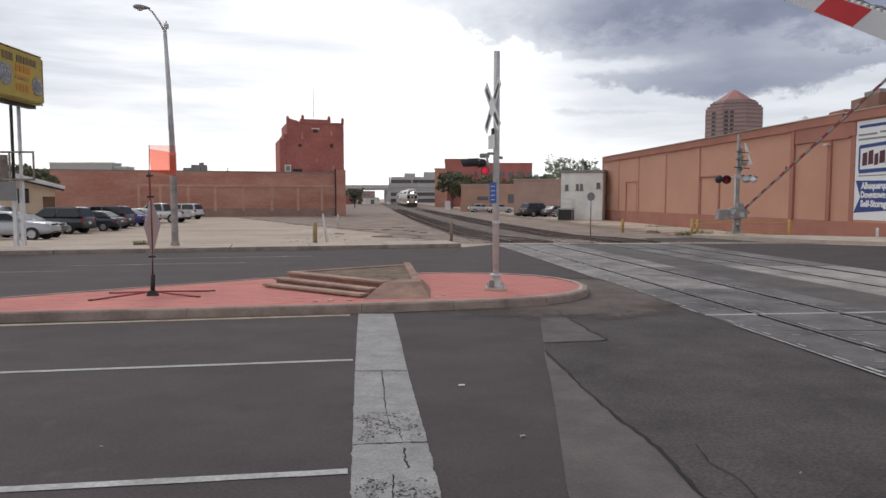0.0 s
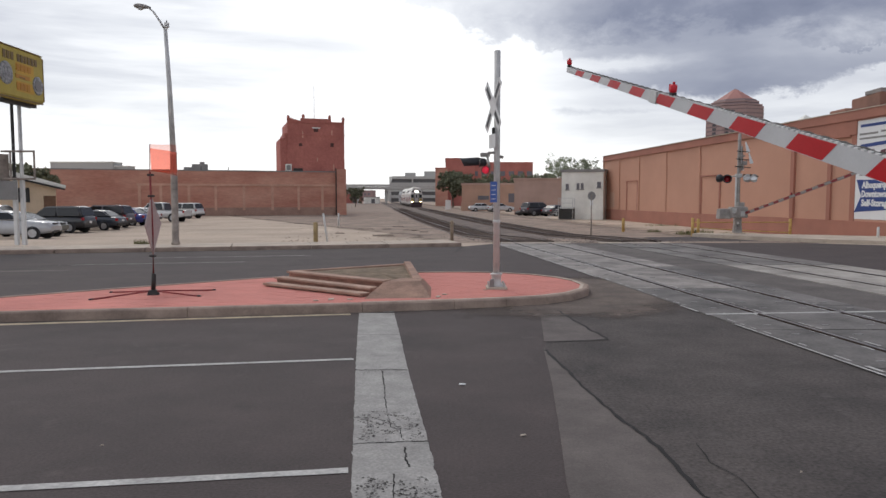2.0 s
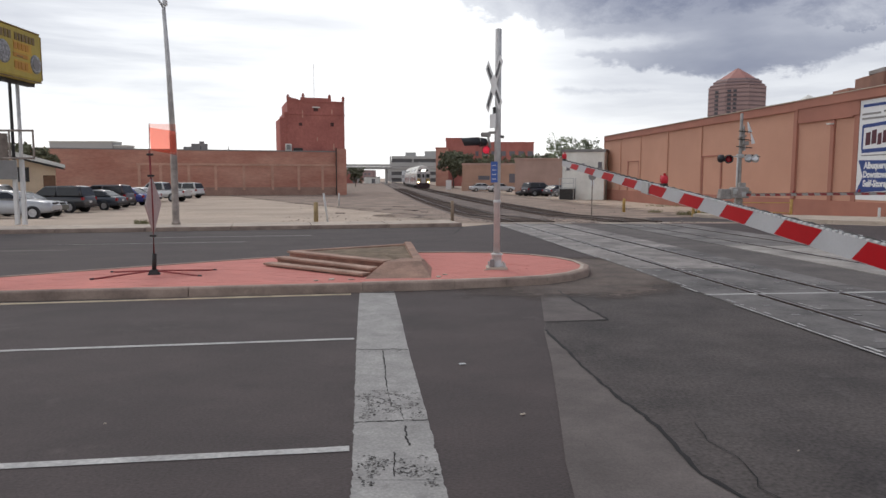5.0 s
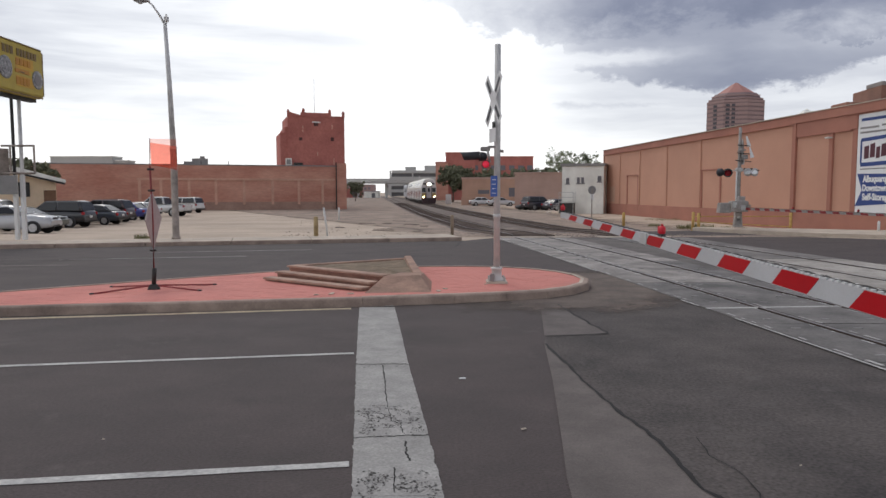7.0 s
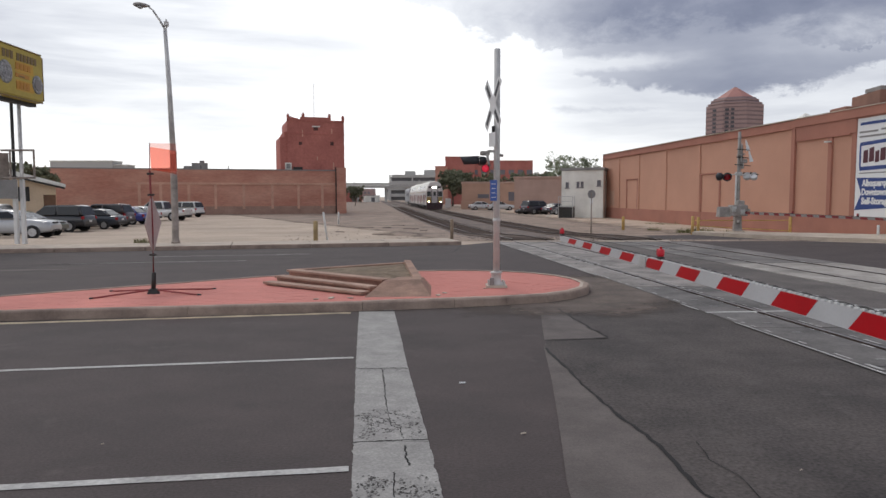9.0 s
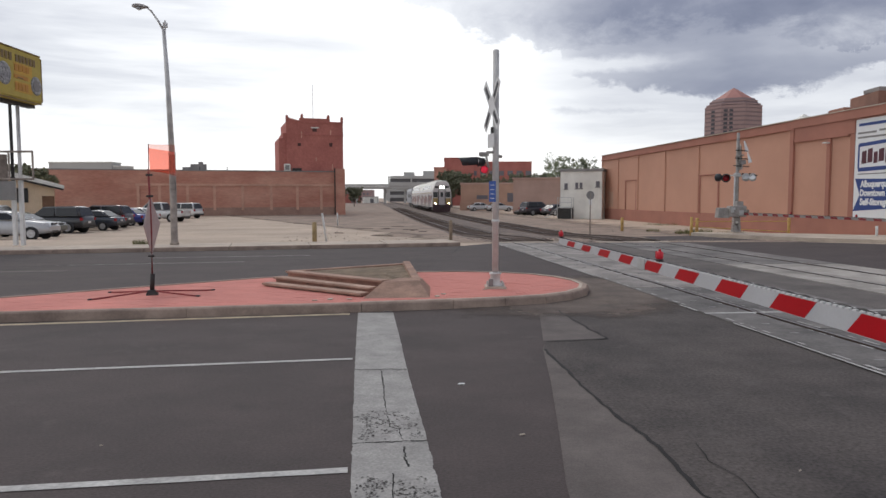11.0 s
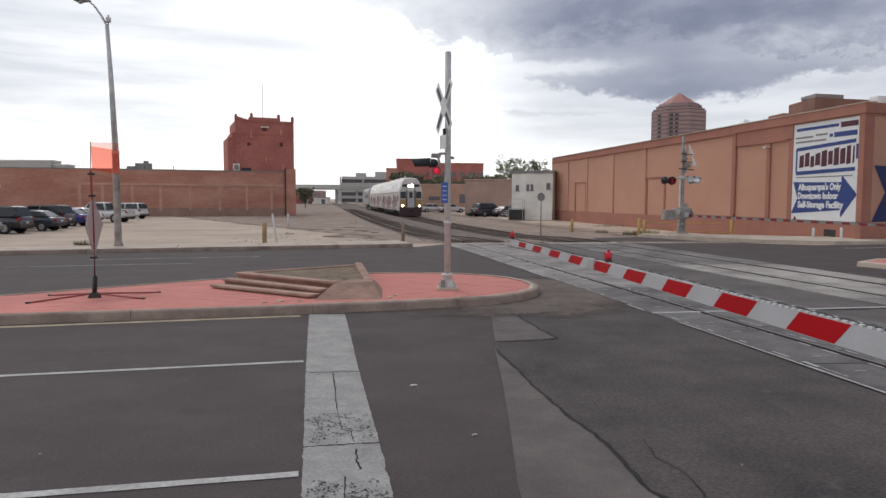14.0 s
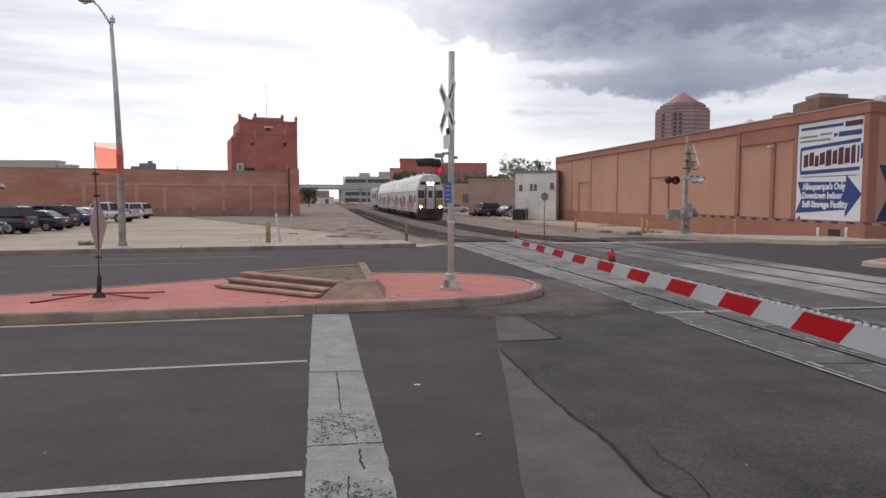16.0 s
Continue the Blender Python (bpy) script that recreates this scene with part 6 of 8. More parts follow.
def signal_mast():
    root = thing("crossing_signal", "grey crossing signal mast with crossbuck and hooded red lights", "railway signal", pose(1.08, 14.38, 0.15))
    bm = bmn()
    lathe(bm, (0, 0, 0), [(0.065, 0.2), (0.065, 3.2), (0.062, 4.79), (0.045, 4.80)], 16)
    part("mast", bm, M["galv"], root)
    bm = bmn()
    box(bm, (0, 0, 0.02), (0.42, 0.42, 0.05), bevel=0.01)
    part("base_plate", bm, M["concrete"], root)
    bm = bmn()
    lathe(bm, (0, 0, 0), [(0.15, 0.04), (0.14, 0.08), (0.105, 0.12), (0.10, 0.27), (0.125, 0.285), (0.125, 0.31), (0.08, 0.32)], 12)
    part("base_casting", bm, M["galv"], root)
    for x, y in ((-.15, -.15), (.15, -.15), (.15, .15), (-.15, .15)):
        bm = bmn()
        tube(bm, [(x, y, 0.04), (x, y, 0.13)], 0.022, 6)
        part("anchor_bolt", bm, M["alu"], root)
    bm = bmn()
    box(bm, (-0.10, -0.15, 0.13), (0.09, 0.08, 0.15), bevel=0.015)
    part("junction_box", bm, M["grey_plate"], root)
    crossbuck(root, (-0.085, -0.05, 3.70), (-0.90, -0.26, 0))
    # plate on a bracket
    bm = bmn()
    box(bm, (-0.10, -0.06, 2.99), (0.012, 0.36, 0.28), 17, bevel=0.004)
    part("plate", bm, M["white_paint"], root, "small white plate")
    bm = bmn()
    box(bm, (-0.08, -0.05, 3.18), (0.03, 0.09, 0.16), 17)
    part("bracket", bm, M["dark"], root)
    # lights on a short crossarm
    light_head("light_head", root, (-0.36, 0.02, 2.57), (-0.99, 0.06, -0.04), False, 0.40, 0.10, 0.08, 0.62)
    light_head("light_head", root, (-0.235, -0.12, 2.41), (-0.18, -0.98, -0.03), True, 0.05, 0.078, 0.074, 0.50)
    bm = bmn()
    box(bm, (-0.24, 0, 2.72), (0.20, 0.12, 0.09), bevel=0.03)
    box(bm, (-0.08, -0.02, 2.76), (0.22, 0.07, 0.05), 8, bevel=0.015)
    tube(bm, [(-0.05, 0, 2.70), (0.13, -0.02, 2.67)], 0.03, 8)
    tube(bm, [(-0.20, -0.04, 2.7), (-0.15, -0.06, 2.45)], 0.025, 8)
    part("crossarm_box", bm, M["old_galv"], root)
    bm = bmn()
    box(bm, (-0.07, -0.09, 1.97), (0.15, 0.008, 0.42), 20, bevel=0.004)
    s = part("blue_sign", bm, M["blue_sign"], root, "small blue notice sign")
    for k in range(4):
        bm = bmn()
        box(bm, (-0.071, -0.0955, 2.10 - 0.09 * k), (0.09, 0.002, 0.014), 20)
        part("lettering_bar", bm, M["sign_white"], s)
    bm = bmn()
    lathe(bm, (0, 0, 1.33), [(0.075, 0), (0.08, 0.02), (0.08, 0.05), (0.075, 0.07)], 14)
    part("band", bm, M["galv"], root)


signal_mast()


def gate_mast(name, at, label, lit_left=True, masts=True):
    root = thing(name, label, "crossing gate", at)
    bm = bmn()
    lathe(bm, (0, 0, 0), [(0.10, 0.1), (0.095, 2.0), (0.075, 5.1), (0.05, 5.12)], 14)
    part("mast", bm, M["galv"], root)
    bm = bmn()
    lathe(bm, (0, 0, 0), [(0.24, 0.0), (0.22, 0.10), (0.15, 0.22), (0.13, 0.40), (0.09, 0.42)], 12)
    part("base_casting", bm, M["galv"], root)
    bm = bmn()
    box(bm, (0.02, -0.30, 1.15), (0.45, 0.40, 0.55), bevel=0.05)
    box(bm, (0.02, -0.30, 1.52), (0.32, 0.30, 0.22), bevel=0.04)
    part("mechanism", bm, M["galv"], root, "grey gate mechanism housing")
    bm = bmn()
    box(bm, (-0.30, -0.30, 1.15), (0.05, 0.75, 0.14), bevel=0.01)
    part("yoke", bm, M["alu"], root)
    bm = bmn()
    box(bm, (0.34, -0.30, 1.15), (0.05, 0.75, 0.14), bevel=0.01)
    part("yoke", bm, M["alu"], root)
    return root


# near gate, whose mast stands beside the camera
near_gate = gate_mast("crossing_gate", pose(2.69, 0.494, 0.0), "crossing gate with a long red and white striped arm")
NEAR_ARM = striped_arm("gate_arm", 11.45, 0.16, 0.085, 0.815, 0.895, near_gate, (6.87, 11.38), 0.13, 7.35, True)
tagged(NEAR_ARM, "red and white striped gate arm with red lamps")
far_gate = gate_mast("crossing_gate", pose(15.06, 36.2, 0.15), "galvanised crossing gate with red lights and thin striped arm")
FAR_ARM = striped_arm("gate_arm", 13.8, 0.12, 0.09, 0.6, 0.82, far_gate, (4.2, 8.4, 13.7), 0.06)
tagged(FAR_ARM, "thin red and white striped gate arm")


def far_gate_details(root):
    for k, s in enumerate((-1, 1)):
        bm = bmn()
        tube(bm, [(0, 0, 2.95), (s * 0.62, -0.05 * s, 2.95)], 0.03, 8)
        part("crossarm", bm, M["galv"], root)
        if s < 0:
            light_head("light_head", root, (-0.62, -0.12, 2.82), (-0.34, -0.94, -0.05), False, 0.32, 0.22, 0.16, 1.05)
    for x, y in ((-0.88, 0.05), (0.30, -0.16), (0.66, -0.12)):
        bm = bmn()
        lathe(bm, (x, y, 2.85), [(0.06, -0.12), (0.19, 0.0), (0.21, 0.14)], 14, (-0.4, 0.9, 0) if x < 0 else (0.35, -0.9, 0))
        part("lamp_housing", bm, M["black"] if x < 0 else M["alu"], root)
    bm = bmn()
    box(bm, (0.0, 0, 2.98), (0.3, 0.25, 0.2), bevel=0.03)
    part("crossarm_box", bm, M["alu"], root)
    crossbuck(root, (0.10, 0.05, 4.05), (0.96, -0.28, 0), 1.22, False)
    bm = bmn()
    box(bm, (0.12, 0.02, 3.42), (0.012, 0.42, 0.36), 15)
    box(bm, (0.06, 0.02, 3.42), (0.12, 0.05, 0.05), 15)
    part("plate", bm, M["alu"], root, "back of a small plate")
    for x, w, t in ((-0.72, 0.40, 0.30), (-0.52, 0.36, 0.36)):
        bm = bmn()
        box(bm, (x, -0.15, 1.12), (0.10, w, t), 8, bevel=0.03)
        part("counterweight", bm, M["galv"], root)
    bm = bmn()
    tube(bm, [(0.3, -0.3, 1.15), (-0.75, -0.15, 1.12)], 0.03, 6)
    part("counterweight_arm", bm, M["alu"], root)
    bm = bmn()
    box(bm, (0.0, 0.0, 0.75), (0.24, 0.22, 0.5), bevel=0.03)
    part("conduit_box", bm, M["galv"], root)
    bm = bmn()
    box(bm, (0, 0, 0.03), (0.6, 0.6, 0.08), bevel=0.02)
    part("footing", bm, M["concrete"], root)


far_gate_details(far_gate)
bm = bmn()
box(bm, (-0.1, -0.28, 1.12), (0.85, 0.5, 0.55), bevel=0.06)
part("gear_case", bm, M["grey_plate"], far_gate)
for x, z in ((-0.38, 1.2), (0.05, 1.05)):
    bm = bmn()
    box(bm, (x, -0.54, z), (0.22, 0.03, 0.26), bevel=0.01)
    part("cover_plate", bm, M["alu"], far_gate)
bm = bmn()
box(bm, (0.06, -0.02, 4.0), (0.30, 0.10, 0.95), 10, bevel=0.03, top=(0.75, 0.8))
box(bm, (0.20, -0.06, 3.62), (0.34, 0.22, 0.22), 10, bevel=0.04)
tube(bm, [(-0.15, -0.1, 3.92), (0.25, -0.1, 3.98)], 0.035, 8)
part("bell", bm, M["alu"], far_gate, "grey bell and bracket cluster")
for z, w in ((4.20, 0.62), (3.80, 0.66), (3.42, 0.80)):
    bm = bmn()
    box(bm, (0.14, -0.12, z), (w, 0.05, 0.045), 0, 0, 5, bevel=0.01)
    part("bracket", bm, M["dark"], far_gate)
for x, z in ((0.34, 4.42), (0.52, 3.86)):
    bm = bmn()
    box(bm, (x, -0.12, z), (0.20, 0.03, 0.56), 0, 0, -16, bevel=0.01, top=(0.25, 1))
    part("blade_end", bm, M["sign_white"], far_gate, "white end of the folded crossbuck")
for x in (0.26, 0.60):
    bm = bmn()
    lathe(bm, (x, -0.36, 2.86), [(0.15, 0.0), (0.17, 0.02), (0.10, 0.16), (0.04, 0.22)], 12, (0.3, 0.6, -0.7))
    part("lamp_cowl", bm, M["alu"] if x < 0.3 else M["white_paint"], far_gate)
    bm = bmn()
    tube(bm, [(x - 0.1, -0.2, 3.02), (x + 0.34, -0.2, 2.93)], 0.05, 8, 0.02)
    part("lamp_hood", bm, M["dark"], far_gate)
bm = bmn()
for sx_ in (-0.13, 0.13):
    box(bm, (sx_, -0.02, 0.42), (0.11, 0.26, 0.80), 0, 0, -sx_ * 40, bevel=0.02)
box(bm, (0.0, -0.02, 0.72), (0.34, 0.30, 0.20), bevel=0.03)
part("pedestal", bm, M["galv"], far_gate)
bm = bmn()
box(bm, (-0.80, -0.2, 1.05), (0.62, 0.42, 0.52), 6, bevel=0.05, top=(0.85, 0.85))
part("counterweight", bm, M["galv"], far_gate)
for ob in far_gate.children:
    if ob.name.split(".")[0] in ("mast", "bell", "mechanism", "pedestal", "base_casting", "conduit", "counterweight", "yoke", "gear_case"):
        ob.data.materials[0] = M["old_galv"]
# the far arm takes the dimmed copies of white and red
for ob in FAR_ARM.children_recursive:
    if ob.type == "MESH":
        for i, mt in enumerate(ob.data.materials):
            if mt == M["arm_white"]:
                ob.data.materials[i] = M["arm_white_dim"]
            elif mt == M["arm_red"]:
                ob.data.materials[i] = M["arm_red_dim"]
bm = bmn()
tube(bm, [(-0.14, -0.05, 0.3), (-0.14, -0.05, 2.9)], 0.045, 8)
part("conduit", bm, M["galv"], far_gate)


# ---- street lamp ----
def street_lamp():
    root = thing("street_lamp", "tall grey tapered street lamp with a cobra head on the pavement", "street lamp", pose(-10.73, 28.2, 0.14))
    bm = bmn()
    lathe(bm, (0, 0, 0), [(0.17, 0.0), (0.17, 0.08), (0.135, 0.12), (0.13, 3.6), (0.12, 3.62)], 14)
    part("pole_base", bm, M["brown_steel"], root, "brownish lower pole")
    bm = bmn()
    tube(bm, [(0, 0, 3.6), (-0.08, 0, 6.2), (-0.18, 0, 8.45)], 0.115, 12, 0.07)
    part("pole", bm, M["galv"], root)
    bm = bmn()
    pts = [(-0.15, 0, 8.35), (-0.36, -0.04, 8.75), (-0.60, -0.10, 9.12), (-0.80, -0.14, 9.28)]
    tube(bm, pts, 0.045, 8, 0.03)
    part("arm", bm, M["galv"], root)
    bm = bmn()
    lathe(bm, (-0.74, -0.13, 9.26), [(0.03, -0.06), (0.06, 0.02), (0.11, 0.14), (0.135, 0.30), (0.125, 0.44), (0.08, 0.54), (0.02, 0.58)], 14, (-1.0, -0.17, 0.10))
    for v in bm.verts:
        v.co.z = 9.29 + (v.co.z - 9.29) * 0.75
    part("lamp_head", bm, M["old_galv"], root)
    bm = bmn()
    lathe(bm, (-1.05, -0.18, 9.23), [(0.11, 0.0), (0.09, -0.06), (0.03, -0.09)], 12)
    part("lens", bm, M["alu"], root)
    bm = bmn()
    box(bm, (-0.1, -0.05, 8.6), (0.16, 0.14, 0.2), bevel=0.03)
    tube(bm, [(-0.12, 0, 8.45), (-0.12, 0, 8.8)], 0.03, 6)
    part("photocell_box", bm, M["galv"], root)
    bm = bmn()
    lathe(bm, (0, 0, 3.55), [(0.135, 0), (0.14, 0.03), (0.14, 0.09), (0.135, 0.12)], 12)
    part("pole_band", bm, M["galv"], root)


street_lamp()


# ---- folding warning sign with flag ----
def sign_stand():
    root = thing("sign_stand", "folding red sign stand with spread legs and orange flag", "sign stand", pose(-5.57, 13.44, 0.135))
    for a, b in (((0, 0, 0.09), (-0.86, -0.72, 0.02)), ((0, 0, 0.09), (0.98, 0.62, 0.02)), ((0, 0, 0.09), (0.98, -0.26, 0.02)), ((0, 0, 0.09), (-0.95, 0.28, 0.02))):
        bm = bmn()
        tube(bm, [a, b], 0.016, 6)
        leg = part("leg", bm, M["pole_red"], root)
        bm = bmn()
        d = (Vector(b) - Vector(a)).normalized()
        tube(bm, [Vector(b) - d * 0.05, Vector(b) + d * 0.02], 0.022, 6)
        part("rubber_foot", bm, M["black"], leg)
    bm = bmn()
    box(bm, (0, 0, 0.06), (0.24, 0.2, 0.10), 20, bevel=0.02, top=(0.6, 0.6))
    tube(bm, [(0, 0, 0.1), (0.02, 0, 0.42)], 0.042, 10)
    part("base", bm, M["dark"], root)
    bm = bmn()
    tube(bm, [(0.01, 0, 0.35), (0.02, 0, 1.2), (0.0, 0, 2.36)], 0.020, 8)
    part("mast", bm, M["pole_red"], root)
    for z in (0.76, 1.90, 2.30):
        bm = bmn()
        box(bm, (0.01, 0, z), (0.12, 0.05, 0.04), bevel=0.01)
        part("clip", bm, M["dark"], root)
    # diamond sign seen nearly from its edge
    bm = bmn()
    c = [(0, 0, 1.90), (0.07, -0.50, 1.36), (0.0, 0, 0.78), (-0.04, 0.52, 1.36)]
    lo = [bm.verts.new((x - 0.006, y + 0.035, z)) for x, y, z in c]
    hi = [bm.verts.new((x + 0.006, y + 0.047, z)) for x, y, z in c]
    bm.faces.new(hi), bm.faces.new(lo[::-1])
    for k in range(4):
        bm.faces.new((lo[k], lo[(k + 1) % 4], hi[(k + 1) % 4], hi[k]))
    part("diamond_sign", bm, M["sign_back"], root, "pale back of a cloth diamond sign")
    bm = bmn()
    tube(bm, [(0, 0, 2.36), (0.015, 0, 2.88)], 0.008, 6)
    part("flag_staff", bm, M["pole_red"], root)
    for nm, x0, x1, z0, z1, y, sk in (("flag", 0.02, 0.53, 2.36, 2.88, 0.0, -0.02), ("flag", 0.07, 0.55, 2.38, 2.80, -0.06, -0.10)):
        bm = bmn()
        n = 10
        prev = None
        for i in range(n + 1):
            u = i / n
            yy = y + 0.035 * math.sin(u * 6 + y * 30)
            p = (bm.verts.new((x0 + (x1 - x0) * u, yy, z0 + sk * u)), bm.verts.new((x0 + (x1 - x0) * u - 0.02, yy + 0.02, z1 + sk * u * 0.7)))
            if prev:
                bm.faces.new((prev[0], p[0], p[1], prev[1])).smooth = True
            prev = p
        part(nm, bm, M["flag_orange"] if y else M["flag_mesh"], root, "translucent orange mesh flag")


sign_stand()


# ---- shop sign on poles ----
def pole_sign():
    root = thing("pole_sign", "yellow lightbox sign on tall grey poles over the car lot", "sign", pose(-17.0, 28.4, 0.1))
    for x, y, mt, r in ((-0.20, 0.0, "dark", 0.06), (0.10, 0.0, "galv", 0.07)):
        bm = bmn()
        tube(bm, [(x, y, 0), (x, y, 6.0)], r, 10)
        part("pole", bm, M[mt], root)
        bm = bmn()
        box(bm, (x, y, 1.3), (0.15, 0.15, 2.6), bevel=0.02)
        part("pole_sleeve", bm, M["white_paint"], root, "white boxed pole foot")
    # lightbox in perspective: its face looks along the street
    m = pose(0.33, -0.50, 6.70, 0, 0, 91)
    bm = bmn()
    box(bm, (0, 0, 0), (3.2, 0.42, 1.98), bevel=0.14)
    cab = part("cabinet", bm, M["sign_yellow"], root)
    cab.matrix_basis = m
    bm = bmn()
    box(bm, (0, -0.215, 0.0), (3.0, 0.02, 1.78), bevel=0.008)
    part("face", bm, M["sign_yellow"], cab)
    for c, sz in (((0, -0.20, 0.965), (3.0, 0.05, 0.05)), ((0, -0.20, -0.965), (3.0, 0.05, 0.05)), ((1.56, -0.20, 0), (0.06, 0.05, 1.75)), ((-1.56, -0.20, 0), (0.06, 0.05, 1.75))):
        bm = bmn()
        box(bm, c, sz, bevel=0.012)
        part("rim", bm, M["sign_brown"], cab, "brown metal rim")
    for x, z, w, h in ((0.22, 0.22, 1.25, 0.42), (0.22, -0.10, 0.9, 0.16), (0.22, -0.48, 1.2, 0.40)):
        bm = bmn()
        box(bm, (x, -0.222, z), (w, 0.012, h), bevel=0.004)
        part("orange_field", bm, M["sign_field"], cab)
    brown, orange = M["sign_brown"], M["sign_orange"]
    bars = [(-1.12 + 0.25 * k, 0.60, 0.19, 0.30, brown) for k in range(3)] + [(-0.20 + 0.235 * k, 0.60, 0.18, 0.28, brown) for k in range(6)]
    bars += [(-0.26 + 0.26 * k, 0.24, 0.21, 0.24, orange) for k in range(4)] + [(0.05, -0.10, 0.95, 0.16, orange), (0.0, -0.13, 0.4, 0.05, brown)]
    bars += [(-0.28 + 0.235 * k, -0.48, 0.19, 0.28, orange) for k in range(4)]
    for x, z, w, h, mt in bars:
        bm = bmn()
        box(bm, (x, -0.23 if mt == orange else -0.236, z), (w, 0.02, h), bevel=0.006)
        part("lettering_bar", bm, mt, cab)
    for x, z, h in ((-1.05, -0.1, 0.70), (1.1, -0.28, 0.60)):
        bm = bmn()
        lathe(bm, (x, -0.225, z), [(h * 0.62, 0.0), (h * 0.62, 0.02), (h * 0.5, 0.025)], 18, (0, -1, 0))
        tyre = part("tyre_picture", bm, M["picture_grey"], cab)
        bm = bmn()
        lathe(bm, (x, -0.25, z), [(h * 0.4, 0.0), (h * 0.38, 0.012)], 14, (0, -1, 0))
        part("hub_picture", bm, M["picture_grey"] if x < 0 else M["grey_plate"], tyre)
    bm = bmn()
    box(bm, (0.1, -0.1, 5.66), (2.2, 0.3, 0.16), 91)
    part("sign_bracket", bm, M["dark"], root)
    # empty lower frame and a grey panel
    fr = [((-0.60, 3.75), (0.72, 3.75)), ((-0.60, 2.66), (0.72, 2.66)), ((0.70, 2.66), (0.70, 3.75)), ((-0.25, 2.66), (-0.25, 3.75))]
    for (x0, za), (x1, zb) in fr:
        bm = bmn()
        tube(bm, [(x0, -0.15, za), (x1, -0.15, zb)], 0.045, 6)
        part("frame_bar", bm, M["brown_steel"], root)
    for c, s, rz in (((-0.62, -0.1, 3.1), (0.5, 0.06, 1.1), 55), ((-0.45, -0.35, 2.2), (1.0, 0.06, 0.75), 10)):
        bm = bmn()
        box(bm, c, s, rz, bevel=0.01)
        part("blank_panel", bm, M["brown_steel"] if rz == 55 else M["grey_plate"], root, "blank weathered panel")


pole_sign()


# ---- train ----
M["steel"] = material("bare_pale_steel", (0.66, 0.63, 0.57), 0.35, 0.1, 1.2, 30, 0.03, metal=0.45, grain=0.04)
M["train_white"] = material("white_livery", (0.60, 0.565, 0.55), 0.4, 0.08, 0.8, 30, 0.02, grain=0.03)
M["train_red"] = material("red_livery", (0.29, 0.115, 0.105), 0.4, 0.1, 0.8, 30, 0.02, grain=0.03)
M["train_yellow"] = material("yellow_livery", (0.36, 0.25, 0.10), 0.4, 0.1, 0.8, 30, 0.02, grain=0.03)
M["train_brown"] = material("brown_livery", (0.26, 0.185, 0.17), 0.4, 0.1, 0.8, 30, 0.02)
M["train_pale"] = material("pale_livery", (0.50, 0.46, 0.46), 0.4, 0.1, 0.8, 30, 0.02)
M["pilot"] = material("dark_maroon_steel", (0.05, 0.022, 0.024), 0.6, 0.2, 2, 30, 0.05)
M["train_grey"] = material("grey_livery", (0.33, 0.33, 0.35), 0.45, 0.1, 0.8, 30, 0.02, grain=0.03)
M["headlight"] = glow("lit_headlight", (1.0, 0.93, 0.78), 30.0)
M["ditchlight"] = glow("lit_ditch_light", (1.0, 0.75, 0.38), 14.0)


def car_shell(root, length, mat, roof_mat, front_flat=True, h=4.75, w=2.95):
    """A bilevel car body along +y from its leading end at y = 0: straight sides, inset upper sides and a rounded roof."""
    prof = [(-w / 2, 0.75), (-w / 2, 2.9), (-w / 2 + 0.10, 3.35), (-w / 2 + 0.42, 4.35), (-w / 2 + 0.75, 4.65), (0, h), (w / 2 - 0.75, 4.65), (w / 2 - 0.42, 4.35), (w / 2 - 0.10, 3.35), (w / 2, 2.9), (w / 2, 0.75)]
    bm = bmn()
    rings = []
    for y, k, dz in ((0.0, 0.94, 0.10), (0.25, 0.985, 0.03), (0.8, 1.0, 0.0), (length - 0.3, 1.0, 0.0), (length, 0.95, 0.06)):
        rings.append([bm.verts.new((x * k, y, max(0.75, z - dz if z > 3 else z))) for x, z in prof])
    n = len(prof)
    for a, b in zip(rings, rings[1:]):
        for j in range(n):
            f = bm.faces.new((a[j], a[(j + 1) % n], b[(j + 1) % n], b[j]))
            f.material_index = 1 if 2 <= j <= 7 else 0
    bm.faces.new(rings[0]), bm.faces.new(rings[-1][::-1])
    ob = new("body", mesh_of("body", bm, (mat, roof_mat)))
    ob.parent = root
    return ob


def bogie(root, y):
    bm = bmn()
    for s in (-1, 1):
        box(bm, (s * 1.05, y, 0.55), (0.16, 2.9, 0.30), bevel=0.04)
    box(bm, (0, y, 0.6), (2.0, 0.6, 0.25))
    b = part("bogie", bm, M["black"], root)
    for dy in (-1.1, 1.1):
        bm = bmn()
        for s in (-0.755, 0.755):
            lathe(bm, (s - 0.06, y + dy, 0.42), [(0.42, 0.0), (0.42, 0.12), (0.30, 0.13)], 18, (1, 0, 0))
        tube(bm, [(-0.75, y + dy, 0.42), (0.75, y + dy, 0.42)], 0.08, 8)
        part("wheelset", bm, M["dark"], b)


